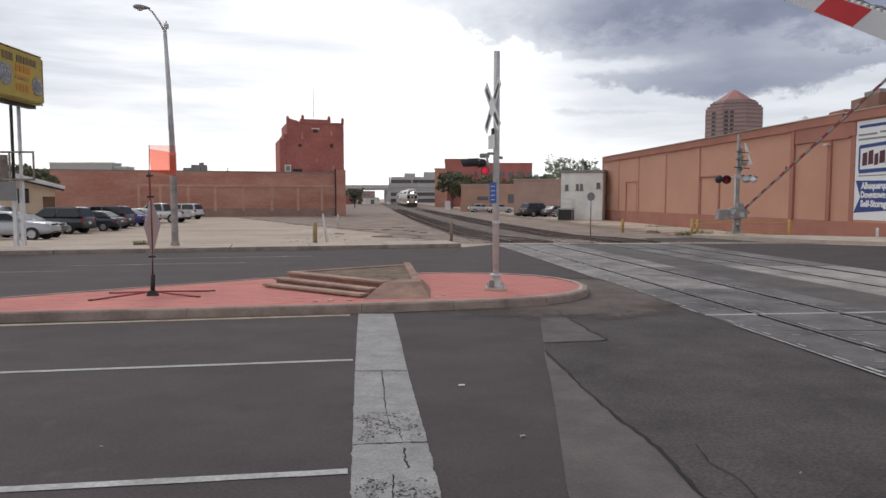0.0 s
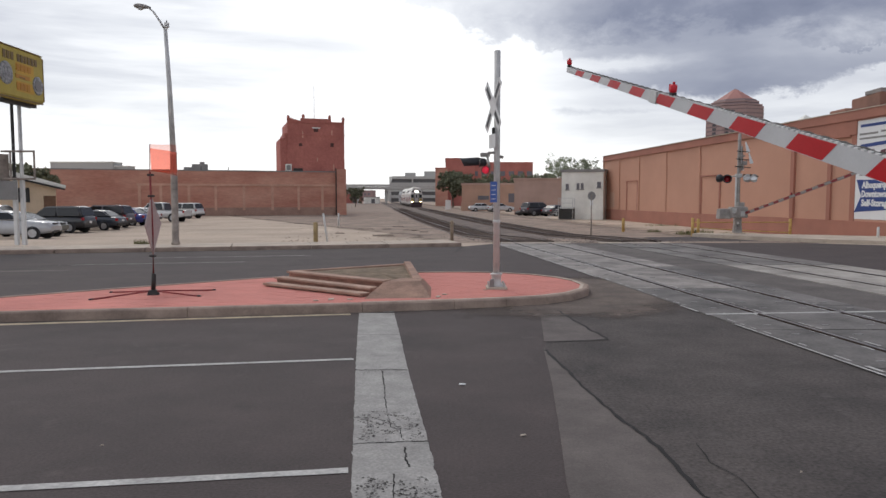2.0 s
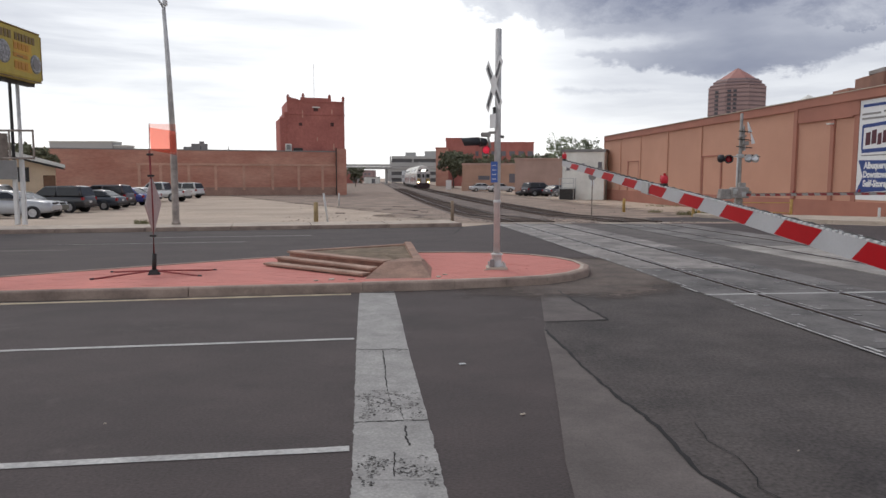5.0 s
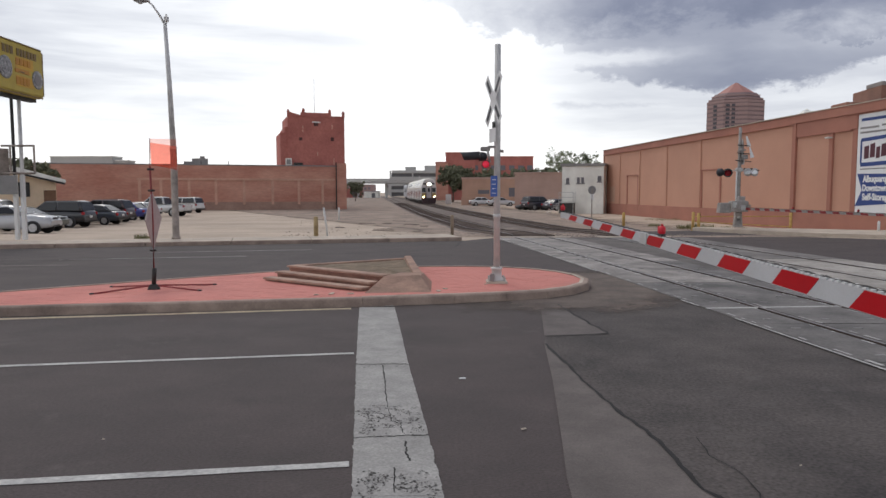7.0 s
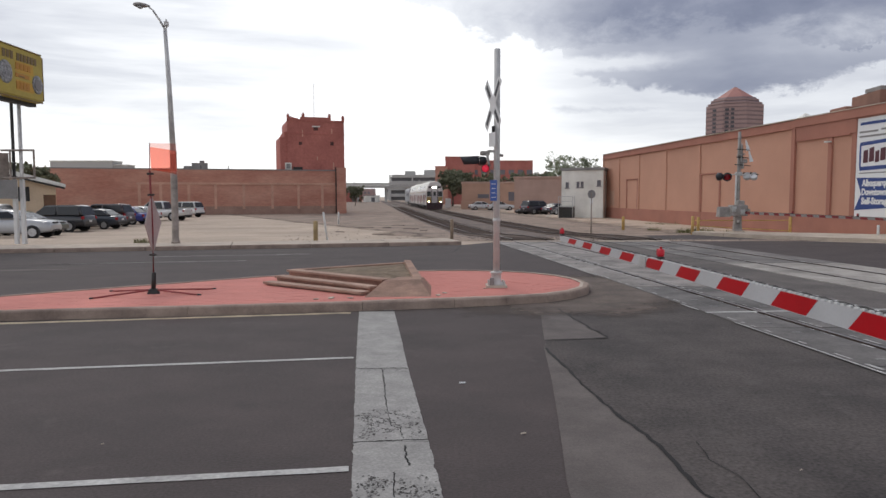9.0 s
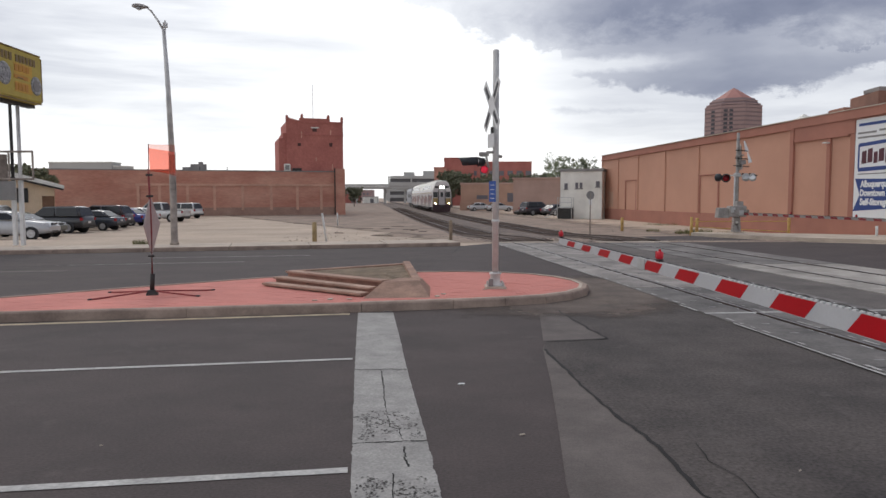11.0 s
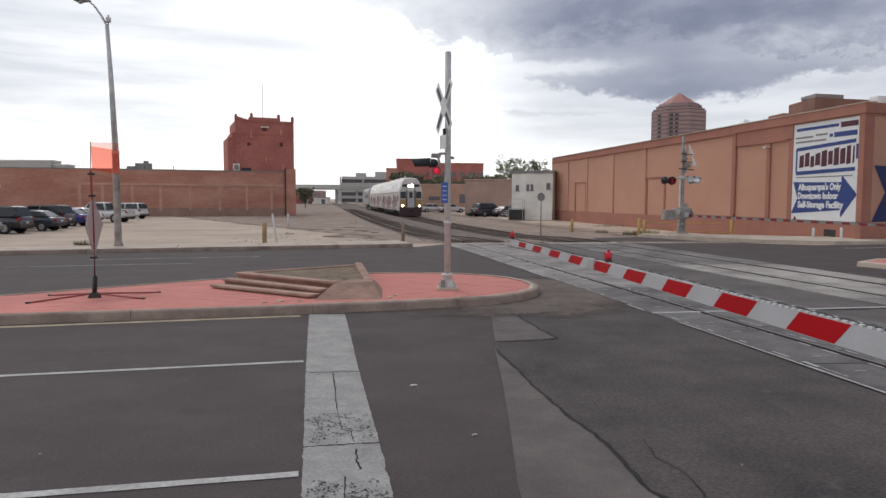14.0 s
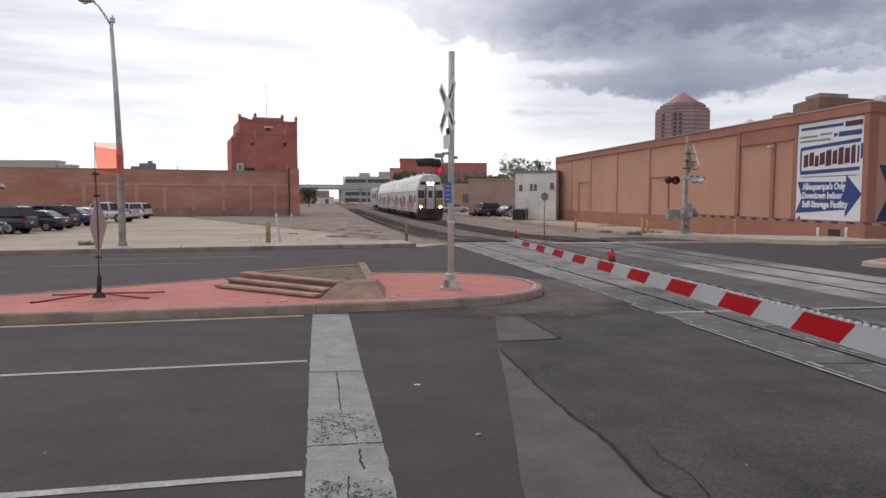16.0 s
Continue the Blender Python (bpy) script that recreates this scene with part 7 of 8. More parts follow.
def side_things(root, length, w=2.95):
    for s in (-1, 1):
        x = s * (w / 2 + 0.004)
        # lower windows, doors, upper windows
        for k, (y, ww, z0, z1) in enumerate(((0.95, 0.7, 1.85, 2.6), (10.8, 0.9, 1.6, 2.4), (15.2, 0.9, 1.6, 2.4), (24.9, 0.6, 1.75, 2.5))):
            bm = bmn()
            box(bm, (x, y, (z0 + z1) / 2), (0.02, ww, z1 - z0), bevel=0.008)
            part("window", bm, M["glass"], root)
        for y in (5.6, 20.5):
            bm = bmn()
            box(bm, (x, y, 1.75), (0.016, 1.5, 1.95), bevel=0.006)
            d = part("door", bm, M["train_grey"], root)
            for dy in (-0.38, 0.38):
                bm = bmn()
                box(bm, (x + s * 0.012, y + dy, 2.1), (0.012, 0.5, 0.8), bevel=0.004)
                part("door_window", bm, M["glass"], d)
        for k in range(8):
            bm = bmn()
            y = 5.0 + 2.2 * k
            box(bm, (s * (w / 2 - 0.232), y, 3.78), (0.03, 1.6, 0.62), 0, 0, s * -17.5, bevel=0.008)
            part("window", bm, M["glass"], root)
        # livery: a red head near the leading end and long feathers sweeping back, edged in brown
        def sweep(name, a, b, z0, z1, rise, thick, mat, out, label=""):
            bm = bmn()
            prev = None
            for i in range(15):
                u = i / 14
                y = a + (b - a) * u
                zc = z0 + (z1 - z0) * u + rise * math.sin(math.pi * u)
                t = thick * (0.12 + math.sin(math.pi * min(1.0, 0.12 + 0.88 * u)) ** 0.7)
                ring = [bm.verts.new((x + s * o, y, min(2.80, max(0.80, zc + dz)))) for o, dz in ((-0.003, -t / 2), (-0.003, t / 2), (out, t / 2), (out, -t / 2))]
                if prev:
                    for k in range(4):
                        bm.faces.new((prev[k], prev[(k + 1) % 4], ring[(k + 1) % 4], ring[k]))
                prev = ring
            part(name, bm, mat, root, label)
        for y0 in (1.6, 9.4, 17.2):
            sweep("feather", y0 + 0.2, y0 + 5.6, 1.75, 1.45, 0.25, 1.30, M["train_brown"], 0.004, "brown edge of a livery feather")
            sweep("feather", y0 + 0.5, y0 + 5.2, 1.80, 1.55, 0.25, 1.0, M["train_red"], 0.007, "faded red livery feather")
            sweep("feather", y0 + 3.6, y0 + 7.6, 1.15, 2.35, -0.25, 0.42, M["train_red"], 0.006, "faded red livery feather")
            sweep("feather", y0 + 3.2, y0 + 7.2, 0.95, 1.75, -0.15, 0.22, M["train_yellow"], 0.006, "yellow livery feather")
            sweep("feather", y0 + 0.1, y0 + 7.4, 0.98, 0.98, -0.06, 0.16, M["train_brown"], 0.005)
        bm = bmn()
        box(bm, (x, length / 2, 2.93), (0.012, length - 1.2, 0.12))
        part("livery_stripe", bm, M["train_yellow"], root)


def cab_front(root):
    # end door, windscreens, lights, pilot
    bm = bmn()
    box(bm, (0.0, -0.03, 2.1), (0.86, 0.06, 2.15), bevel=0.02)
    d = part("end_door", bm, M["train_pale"], root, "grey cab-end door")
    bm = bmn()
    box(bm, (0, -0.065, 2.62), (0.40, 0.02, 0.72), bevel=0.008)
    part("door_window", bm, M["glass"], d)
    bm = bmn()
    for x in (-0.5, 0.5):
        box(bm, (x, -0.05, 2.15), (0.10, 0.12, 2.3), bevel=0.02)
    part("collision_post", bm, M["dark"], root)
    for s in (-1, 1):
        bm = bmn()
        box(bm, (s * 0.95, -0.02, 2.62), (0.66, 0.06, 0.82), bevel=0.03)
        part("windscreen", bm, M["glass"], root)
        bm = bmn()
        box(bm, (s * 0.95, -0.01, 1.65), (0.74, 0.05, 0.9), bevel=0.02)
        part("front_panel", bm, M["train_yellow"], root, "yellow and red front panel")
        bm = bmn()
        box(bm, (s * 0.95, -0.01, 1.05), (0.74, 0.06, 0.28), bevel=0.02)
        part("front_panel", bm, M["train_red"], root)
        bm = bmn()
        lathe(bm, (s * 1.02, -0.03, 1.32), [(0.19, 0), (0.19, 0.08), (0.16, 0.09)], 14, (0, -1, 0))
        h = part("ditch_light", bm, M["dark"], root)
        bm = bmn()
        lathe(bm, (s * 1.02, -0.125, 1.32), [(0.12, 0), (0.10, 0.02), (0.03, 0.03)], 14, (0, -1, 0))
        part("lens", bm, M["ditchlight"], h, "lit yellowish lens")
        bm = bmn()
        box(bm, (s * 0.75, -0.02, 3.75), (0.6, 0.05, 0.3), bevel=0.02)
        part("marker_panel", bm, M["dark"], root)
    bm = bmn()
    box(bm, (0, -0.02, 3.72), (0.85, 0.10, 0.42), bevel=0.05)
    h = part("headlight", bm, M["dark"], root)
    for x in (-0.19, 0.19):
        bm = bmn()
        lathe(bm, (x, -0.075, 3.72), [(0.165, 0), (0.13, 0.02), (0.05, 0.03)], 14, (0, -1, 0))
        part("lens", bm, M["headlight"], h, "lit white lens")
    bm = bmn()
    v = [(-1.42, 0.4, 1.12), (1.42, 0.4, 1.12), (1.42, -0.25, 1.12), (-1.42, -0.25, 1.12), (-1.3, 0.3, 0.08), (1.3, 0.3, 0.08), (1.15, -0.45, 0.08), (-1.15, -0.45, 0.08)]
    q = [bm.verts.new(p) for p in v]
    for f in ((0, 1, 2, 3), (7, 6, 5, 4), (3, 2, 6, 7), (0, 4, 5, 1), (1, 5, 6, 2), (0, 3, 7, 4)):
        bm.faces.new([q[i] for i in f])
    bmesh.ops.bevel(bm, geom=list(bm.edges), offset=0.05, segments=2, affect="EDGES")
    part("pilot", bm, M["pilot"], root, "dark maroon pilot plough")
    bm = bmn()
    box(bm, (0, -0.45, 0.88), (0.35, 0.5, 0.28), bevel=0.05)
    part("coupler", bm, M["dark"], root)
    bm = bmn()
    for x in (-0.6, -0.3, 0.3):
        tube(bm, [(x, -0.2, 0.95), (x + 0.05, -0.42, 0.6), (x + 0.12, -0.3, 0.9)], 0.03, 6)
    part("hose", bm, M["black"], root)
    bm = bmn()
    lathe(bm, (-0.6, 0.9, 4.62), [(0.12, 0), (0.10, 0.2), (0.04, 0.3)], 10)
    part("horn", bm, M["galv"], root)


def make_train():
    cars = []
    for k in range(2):
        r = thing("train_cab_car" if k == 0 else "train_coach", "white bilevel commuter train cab car with red livery and lit headlights" if k == 0 else "white bilevel commuter train coach with red livery", "train car")
        car_shell(r, 25.6, M["train_white"], M["steel"])
        side_things(r, 25.6)
        bm = bmn()
        box(bm, (0, 12.8, 0.62), (2.6, 12.0, 0.5), bevel=0.08)
        part("underframe", bm, M["dark"], r)
        bogie(r, 3.2), bogie(r, 22.4)
        if k == 0:
            cab_front(r)
        for y in (6, 12, 19):
            bm = bmn()
            box(bm, (0, y, 4.78), (1.1, 2.2, 0.16), bevel=0.04)
            part("roof_unit", bm, M["steel"], r)
        cars.append(r)
    r = thing("train_locomotive", "grey diesel locomotive pushing the train", "locomotive")
    bm = bmn()
    prof = [(-1.5, 1.0), (-1.5, 3.6), (-1.15, 4.2), (0, 4.35), (1.15, 4.2), (1.5, 3.6), (1.5, 1.0)]
    rings = [[bm.verts.new((x, y, z)) for x, z in prof] for y in (0.2, 19.5)]
    for j in range(7):
        bm.faces.new((rings[0][j], rings[0][(j + 1) % 7], rings[1][(j + 1) % 7], rings[1][j]))
    bm.faces.new(rings[0]), bm.faces.new(rings[1][::-1])
    bmesh.ops.bevel(bm, geom=list(bm.edges), offset=0.06, segments=2, affect="EDGES")
    part("body", bm, M["train_grey"], r)
    for s in (-1, 1):
        for y in (4, 8, 12):
            bm = bmn()
            box(bm, (s * 1.505, y, 2.6), (0.02, 2.4, 0.8), bevel=0.006)
            part("grille", bm, M["dark"], r)
    bm = bmn()
    box(bm, (0, 10, 0.7), (2.6, 7, 0.6), bevel=0.1)
    part("fuel_tank", bm, M["dark"], r)
    bogie(r, 3.4), bogie(r, 16.4)
    cars.append(r)
    return cars


TRAIN = make_train()


# ---- parked cars ----
def paint(name, col):
    m = material(name, col, 0.32, 0.06, 1.5, 30, 0.0, metal=0.15, grain=0.03, spec=0.6)
    m.node_tree.nodes["Principled BSDF"].inputs["Coat Weight"].default_value = 0.6
    return m


M["bark_pale"] = material("weathered_wood", (0.30, 0.23, 0.17), 0.9, 0.2, 4, 30, 0.3)
M["bollard"] = material("dirty_yellow_paint", (0.40, 0.30, 0.16), 0.8, 0.25, 3, 30, 0.1)
M["tail"] = material("tail_lamp", (0.30, 0.015, 0.02), 0.25, 0.05, 4, 50, 0.0)
M["head"] = material("head_lamp", (0.55, 0.57, 0.6), 0.15, 0.05, 4, 50, 0.0)
SHAPES = {
    "sedan": dict(body=[(-2.30, 0.32), (-2.34, 0.62), (-2.26, 0.93), (-1.55, 1.0), (0.95, 0.98), (1.70, 0.92), (2.08, 0.84), (2.24, 0.66), (2.24, 0.30)], cabin=[(-1.85, 0.98), (-1.15, 1.40), (-0.6, 1.46), (0.15, 1.44), (1.05, 0.96)], w=1.78, axle=(-1.38, 1.42), r=0.32),
    "suv": dict(body=[(-2.30, 0.38), (-2.38, 0.70), (-2.32, 1.10), (1.00, 1.10), (1.95, 1.02), (2.28, 0.85), (2.36, 0.55), (2.30, 0.36)], cabin=[(-2.30, 1.09), (-2.02, 1.70), (-1.6, 1.78), (0.25, 1.76), (1.10, 1.09)], w=1.90, axle=(-1.42, 1.45), r=0.38),
    "pickup": dict(body=[(-2.85, 0.48), (-2.88, 1.12), (-0.85, 1.14), (1.25, 1.14), (2.35, 1.08), (2.68, 0.92), (2.78, 0.6), (2.70, 0.45)], cabin=[(-0.95, 1.13), (-0.72, 1.82), (-0.3, 1.90), (0.65, 1.88), (1.45, 1.12)], w=1.98, axle=(-1.75, 1.80), r=0.41),
}


def car(name, kind, label, mat, at, group="cars in the dirt lot"):
    sh = SHAPES[kind]
    root = thing(name, label, "car", pose(0, 0, ground_z(at.translation.y) + 0.012) @ at, group)
    w = sh["w"]

    def extrude(pts, half, half_top=None, zt=None):
        bm = bmn()
        z0 = min(p[1] for p in pts)
        z1 = max(p[1] for p in pts)
        ht = half if half_top is None else half_top
        hw = lambda z: half + (ht - half) * (z - z0) / (z1 - z0)
        a = [bm.verts.new((x, -hw(z), z)) for x, z in pts]
        b = [bm.verts.new((x, hw(z), z)) for x, z in pts]
        bm.faces.new(a), bm.faces.new(b[::-1])
        for i in range(len(pts)):
            j = (i + 1) % len(pts)
            bm.faces.new((a[i], b[i], b[j], a[j]))
        return bm

    # body: rounded in plan and section, lofted from tail to nose
    xs = [p[0] for p in sh["body"]]
    x0, x1 = min(xs), max(xs)
    tops = sorted((p for p in sh["body"][1:-1]), key=lambda p: p[0])
    low = sh["body"][0][1] - 0.04
    bm = bmn()
    prev = None
    N_ = 26
    for i in range(N_ + 1):
        u = -math.cos(math.pi * i / N_)
        x = (x0 + x1) / 2 + (x1 - x0) / 2 * u
        hw_ = (w / 2) * (1 - 0.20 * abs(u) ** 6)
        zt = float(np.interp(x, [p[0] for p in tops], [p[1] for p in tops]))
        zb = low + 0.14 * abs(u) ** 10
        sec = [(0.90, zb), (0.985, zb + 0.16 * (zt - zb)), (1.0, zb + 0.45 * (zt - zb)), (0.985, zb + 0.70 * (zt - zb)), (0.93, zb + 0.91 * (zt - zb)), (0.80, zt), (0.4, zt + 0.02)]
        ring = [bm.verts.new((x, -f * hw_, z)) for f, z in sec] + [bm.verts.new((x, f * hw_, z)) for f, z in sec[::-1]]
        n_ = len(ring)
        if prev:
            for k in range(n_):
                bm.faces.new((prev[k], prev[(k + 1) % n_], ring[(k + 1) % n_], ring[k])).smooth = True
        else:
            bm.faces.new(ring[::-1])
        prev = ring
    bm.faces.new(prev)
    body = part("body", bm, mat, root)
    cab = sh["cabin"]
    bm = extrude(cab[::-1], w / 2 - 0.05, w / 2 - 0.24)
    bmesh.ops.bevel(bm, geom=[e for e in bm.edges], offset=0.05, segments=2, affect="EDGES")
    for f in bm.faces:
        f.smooth = True
    cabin = part("cabin", bm, mat, root)
    # glass: side panes, windscreen, rear window
    z0, z1 = cab[0][1], max(p[1] for p in cab)
    hw = lambda z: (w / 2 - 0.05) + (-0.19) * (z - z0) / (z1 - z0)
    xr0, xr1, xf1, xf0 = cab[0][0], cab[1][0], cab[-2][0], cab[-1][0]
    zb, zt = z0 + 0.05, z1 - 0.10
    lin = lambda xa, xb, z: xa + (xb - xa) * (z - z0) / (z1 - z0)
    mid = (xr0 + xf0) / 2 + 0.05
    for s in (-1, 1):
        for x0b, x0t, x1b, x1t in ((lin(xr0, xr1, zb) + 0.16, lin(xr0, xr1, zt) + 0.14, mid - 0.05, mid - 0.05), (mid + 0.05, mid + 0.05, lin(xf0, xf1, zb) - 0.18, lin(xf0, xf1, zt) - 0.10)):
            bm = bmn()
            q = [(x0b, zb), (x1b, zb), (x1t, zt), (x0t, zt)]
            lo = [bm.verts.new((x, s * (hw(z) - 0.01), z)) for x, z in q]
            hi = [bm.verts.new((x, s * (hw(z) + 0.008), z)) for x, z in q]
            bm.faces.new(lo), bm.faces.new(hi)
            for i in range(4):
                bm.faces.new((lo[i], lo[(i + 1) % 4], hi[(i + 1) % 4], hi[i]))
            part("side_window", bm, M["glass"], cabin)
    for nm, xa, xb, d in (("windscreen", xf0, xf1, 1), ("rear_window", xr0, xr1, -1)):
        bm = bmn()
        q = [(zb, -1), (zb, 1), (zt, 1), (zt, -1)]
        lo = [bm.verts.new((lin(xa, xb, z) - d * 0.01, s * (hw(z) - 0.10), z)) for z, s in q]
        hi = [bm.verts.new((lin(xa, xb, z) + d * 0.012, s * (hw(z) - 0.10), z)) for z, s in q]
        bm.faces.new(lo), bm.faces.new(hi)
        for i in range(4):
            bm.faces.new((lo[i], lo[(i + 1) % 4], hi[(i + 1) % 4], hi[i]))
        part(nm, bm, M["glass"], cabin)
    for x in sh["axle"]:
        for s in (-1, 1):
            bm = bmn()
            r = sh["r"]
            lathe(bm, (x, s * (w / 2 - 0.005), r), [(r + 0.04, -0.05), (r + 0.04, 0.010), (r, 0.012)], 20, (0, s, 0))
            part("wheel_arch", bm, M["black"], root)
            bm = bmn()
            lathe(bm, (x, s * (w / 2 - 0.20), r), [(r * 0.7, 0), (r, 0.03), (r, 0.19), (r * 0.92, 0.225), (r * 0.62, 0.222)], 22, (0, s, 0))
            tyre = part("wheel", bm, M["tyre"], root)
            bm = bmn()
            lathe(bm, (x, s * (w / 2 + 0.016), r), [(r * 0.66, 0.0), (r * 0.63, 0.016), (r * 0.56, 0.006), (r * 0.2, 0.014), (r * 0.1, 0.022)], 18, (0, s, 0))
            part("rim", bm, M["rim"], tyre)
    xf, xr = max(p[0] for p in sh["body"]), min(p[0] for p in sh["body"])
    zl = sh["body"][-3][1]
    for s in (-1, 1):
        bm = bmn()
        box(bm, (xf - 0.25, s * (w / 2 - 0.27), zl - 0.05), (0.34, 0.24, 0.12), s * -30, bevel=0.04)
        part("headlight", bm, M["head"], root)
        bm = bmn()
        box(bm, (xr + 0.09, s * (w / 2 - 0.16), sh["body"][2][1] - 0.16), (0.14, 0.22, 0.20), 0, bevel=0.03)
        part("tail_light", bm, M["tail"], root)
        bm = bmn()
        box(bm, (xf0 - 0.35, s * (w / 2 + 0.07), z0 + 0.06), (0.13, 0.18, 0.12), bevel=0.03)
        part("mirror", bm, mat, root)
    bm = bmn()
    box(bm, (xf - 0.04, 0, 0.42), (0.08, w * 0.50, 0.12), bevel=0.03)
    box(bm, (xf - 0.05, 0, zl - 0.05), (0.08, w * 0.34, 0.08), bevel=0.02)
    part("grille", bm, M["black"], root)
    bm = bmn()
    box(bm, (xr + 0.03, 0, 0.46), (0.12, w * 0.86, 0.18), bevel=0.04)
    part("rear_bumper", bm, M["dark"], root)
    bm = bmn()
    box(bm, (xr + 0.0, 0, 0.72), (0.03, 0.32, 0.14), bevel=0.006)
    part("plate", bm, M["white_paint"], root)
    if kind == "pickup":
        bm = bmn()
        box(bm, (-1.85, 0, 1.135), (1.75, w - 0.24, 0.03))
        part("bed", bm, M["dark"], root)
    return root


car("car", "sedan", "silver sedan parked under the sign", paint("silver_car_paint", (0.42, 0.43, 0.45)), pose(-22.15, 36.0, -0.03, 0, 0, 8))
car("car", "sedan", "dark green sedan parked beside the silver one", paint("dark_green_car_paint", (0.025, 0.045, 0.035)), pose(-24.6, 41.3, -0.03, 0, 0, 6))
car("car", "suv", "black sport utility vehicle in the lot", paint("black_car_paint", (0.014, 0.015, 0.02)), pose(-25.9, 47.1, -0.03, 0, 0, 178))
car("car", "sedan", "dark blue-grey sedan parked tail outwards", paint("dark_blue_car_paint", (0.022, 0.03, 0.045)), pose(-25.5, 51.0, -0.03, 0, 0, 179))
car("car", "suv", "dark maroon sport utility vehicle in the lot", paint("maroon_car_paint", (0.035, 0.016, 0.022)), pose(-26.7, 55.0, -0.03, 0, 0, 177))
car("car", "sedan", "bright blue hatchback parked tail outwards", paint("blue_car_paint", (0.035, 0.045, 0.24)), pose(-27.1, 59.4, -0.03, 0, 0, 176))
car("car", "sedan", "white sedan half hidden in the row", paint("white_car_paint", (0.62, 0.62, 0.61)), pose(-28.4, 64.6, -0.03, 0, 0, 176))
car("car", "pickup", "white pickup truck parked tail outwards", paint("white_truck_paint", (0.66, 0.66, 0.65)), pose(-27.7, 68.8, -0.03, 0, 0, 176))
car("car", "suv", "white sport utility vehicle at the end of the row", paint("white_suv_paint", (0.64, 0.64, 0.63)), pose(-29.6, 80.0, -0.03, 0, 0, 165))
car("car", "pickup", "white work truck by the tan house", paint("pale_truck_paint", (0.55, 0.55, 0.54)), pose(-28.4, 44.4, -0.03, 0, 0, 5))
car("car", "sedan", "pale sedan parked by the low shop", paint("pale_car_paint", (0.55, 0.56, 0.57)), pose(9.4, 117.0, -0.03, 0, 0, 10), "cars by the sheds")
car("car", "sedan", "white sedan parked by the low shop", paint("pale_car_paint", (0.62, 0.62, 0.62)), pose(6.6, 120.0, -0.03, 0, 0, 10), "cars by the sheds")
car("car", "suv", "dark vehicle beside the pink shed", paint("dark_car_paint", (0.035, 0.03, 0.04)), pose(12.3, 91.5, -0.03, 0, 0, 30), "cars by the sheds")
car("car", "sedan", "dark grey car beside the white shed", paint("grey_car_paint", (0.06, 0.055, 0.07)), pose(14.6, 90.0, -0.03, 0, 0, 40), "cars by the sheds")


# ---- trees and weeds ----
def tree(name, label, at, h, crown, leaf, seed, trunk_h=None, clumps=70, per=26, size=0.16):
    """A tapered trunk with limbs and a crown of many small leaf clumps with gaps."""
    rnd = random.Random(seed)
    root = thing(name, label, "tree", pose(0, 0, -0.3) @ at)
    th = trunk_h or h * 0.35
    bm = bmn()
    tube(bm, [(0, 0, -0.1), (0.05, 0, th * 0.5), (0, 0.05, th)], 0.22 * h / 8, 8, 0.13 * h / 8)
    tips = []
    for k in range(9):
        a = 2 * math.pi * k / 9 + rnd.uniform(-.3, .3)
        r = crown * rnd.uniform(0.35, 0.75)
        z = th + (h - th) * rnd.uniform(0.35, 0.85)
        m = (r * 0.4 * math.cos(a), r * 0.4 * math.sin(a), th + (z - th) * 0.6)
        tip_ = (r * math.cos(a), r * math.sin(a), z)
        tube(bm, [(0, 0, th * 0.92), m, tip_], 0.09 * h / 8, 6, 0.025)
        tips.append(tip_)
    part("trunk", bm, M["bark"], root)
    verts, faces = [], []
    for c in range(clumps):
        # clumps gather round limb ends, with an uneven outline
        t_ = rnd.choice(tips)
        cx, cy, cz = (t_[i] + rnd.gauss(0, crown * 0.26) for i in range(3))
        cz = min(h, max(th * 0.8, cz + rnd.uniform(-.2, .5)))
        cr = crown * rnd.uniform(0.10, 0.24)
        for _ in range(per):
            d = Vector((rnd.gauss(0, 1), rnd.gauss(0, 1), rnd.gauss(0, 0.8)))
            d = d.normalized() * cr * rnd.random() ** 0.4
            p = Vector((cx, cy, cz)) + d
            u = Vector((rnd.gauss(0, 1), rnd.gauss(0, 1), rnd.gauss(0, 1))).normalized()
            v = u.orthogonal().normalized()
            s = size * rnd.uniform(0.6, 1.5)
            n = len(verts)
            verts += [p + u * s, p + v * s * 0.55, p - u * s, p - v * s * 0.55]
            faces.append((n, n + 1, n + 2, n + 3))
    me = bpy.data.meshes.new("crown")
    me.from_pydata([tuple(v) for v in verts], [], faces)
    me.materials.append(leaf)
    ob = new("crown", me)
    ob.parent = root
    return root


tree("tree", "airy green tree behind the white shed", pose(21.5, 128, 0), 9.6, 3.6, M["leaf"], 4, 3.6, 85, 26, 0.17)
tree("tree", "airy green tree behind the white shed", pose(25.6, 130, 0), 9.0, 3.2, M["leaf"], 5, 3.6, 75, 26, 0.17)
tree("tree", "dark green tree before the brick block", pose(2.2, 168, 0), 8.2, 3.4, M["leaf_dark"], 6, 2.0, 110, 30, 0.30)
tree("tree", "dark green tree before the brick block", pose(5.0, 160, 0), 7.2, 3.2, M["leaf_dark"], 7, 2.0, 110, 30, 0.30)
tree("tree", "dark green tree before the brick block", pose(16.2, 150, 0), 6.9, 3.6, M["leaf_dark"], 8, 2.4, 110, 30, 0.28)
tree("tree", "dark green tree before the brick block", pose(20.8, 148, 0), 6.8, 3.4, M["leaf_dark"], 9, 2.4, 100, 30, 0.28)
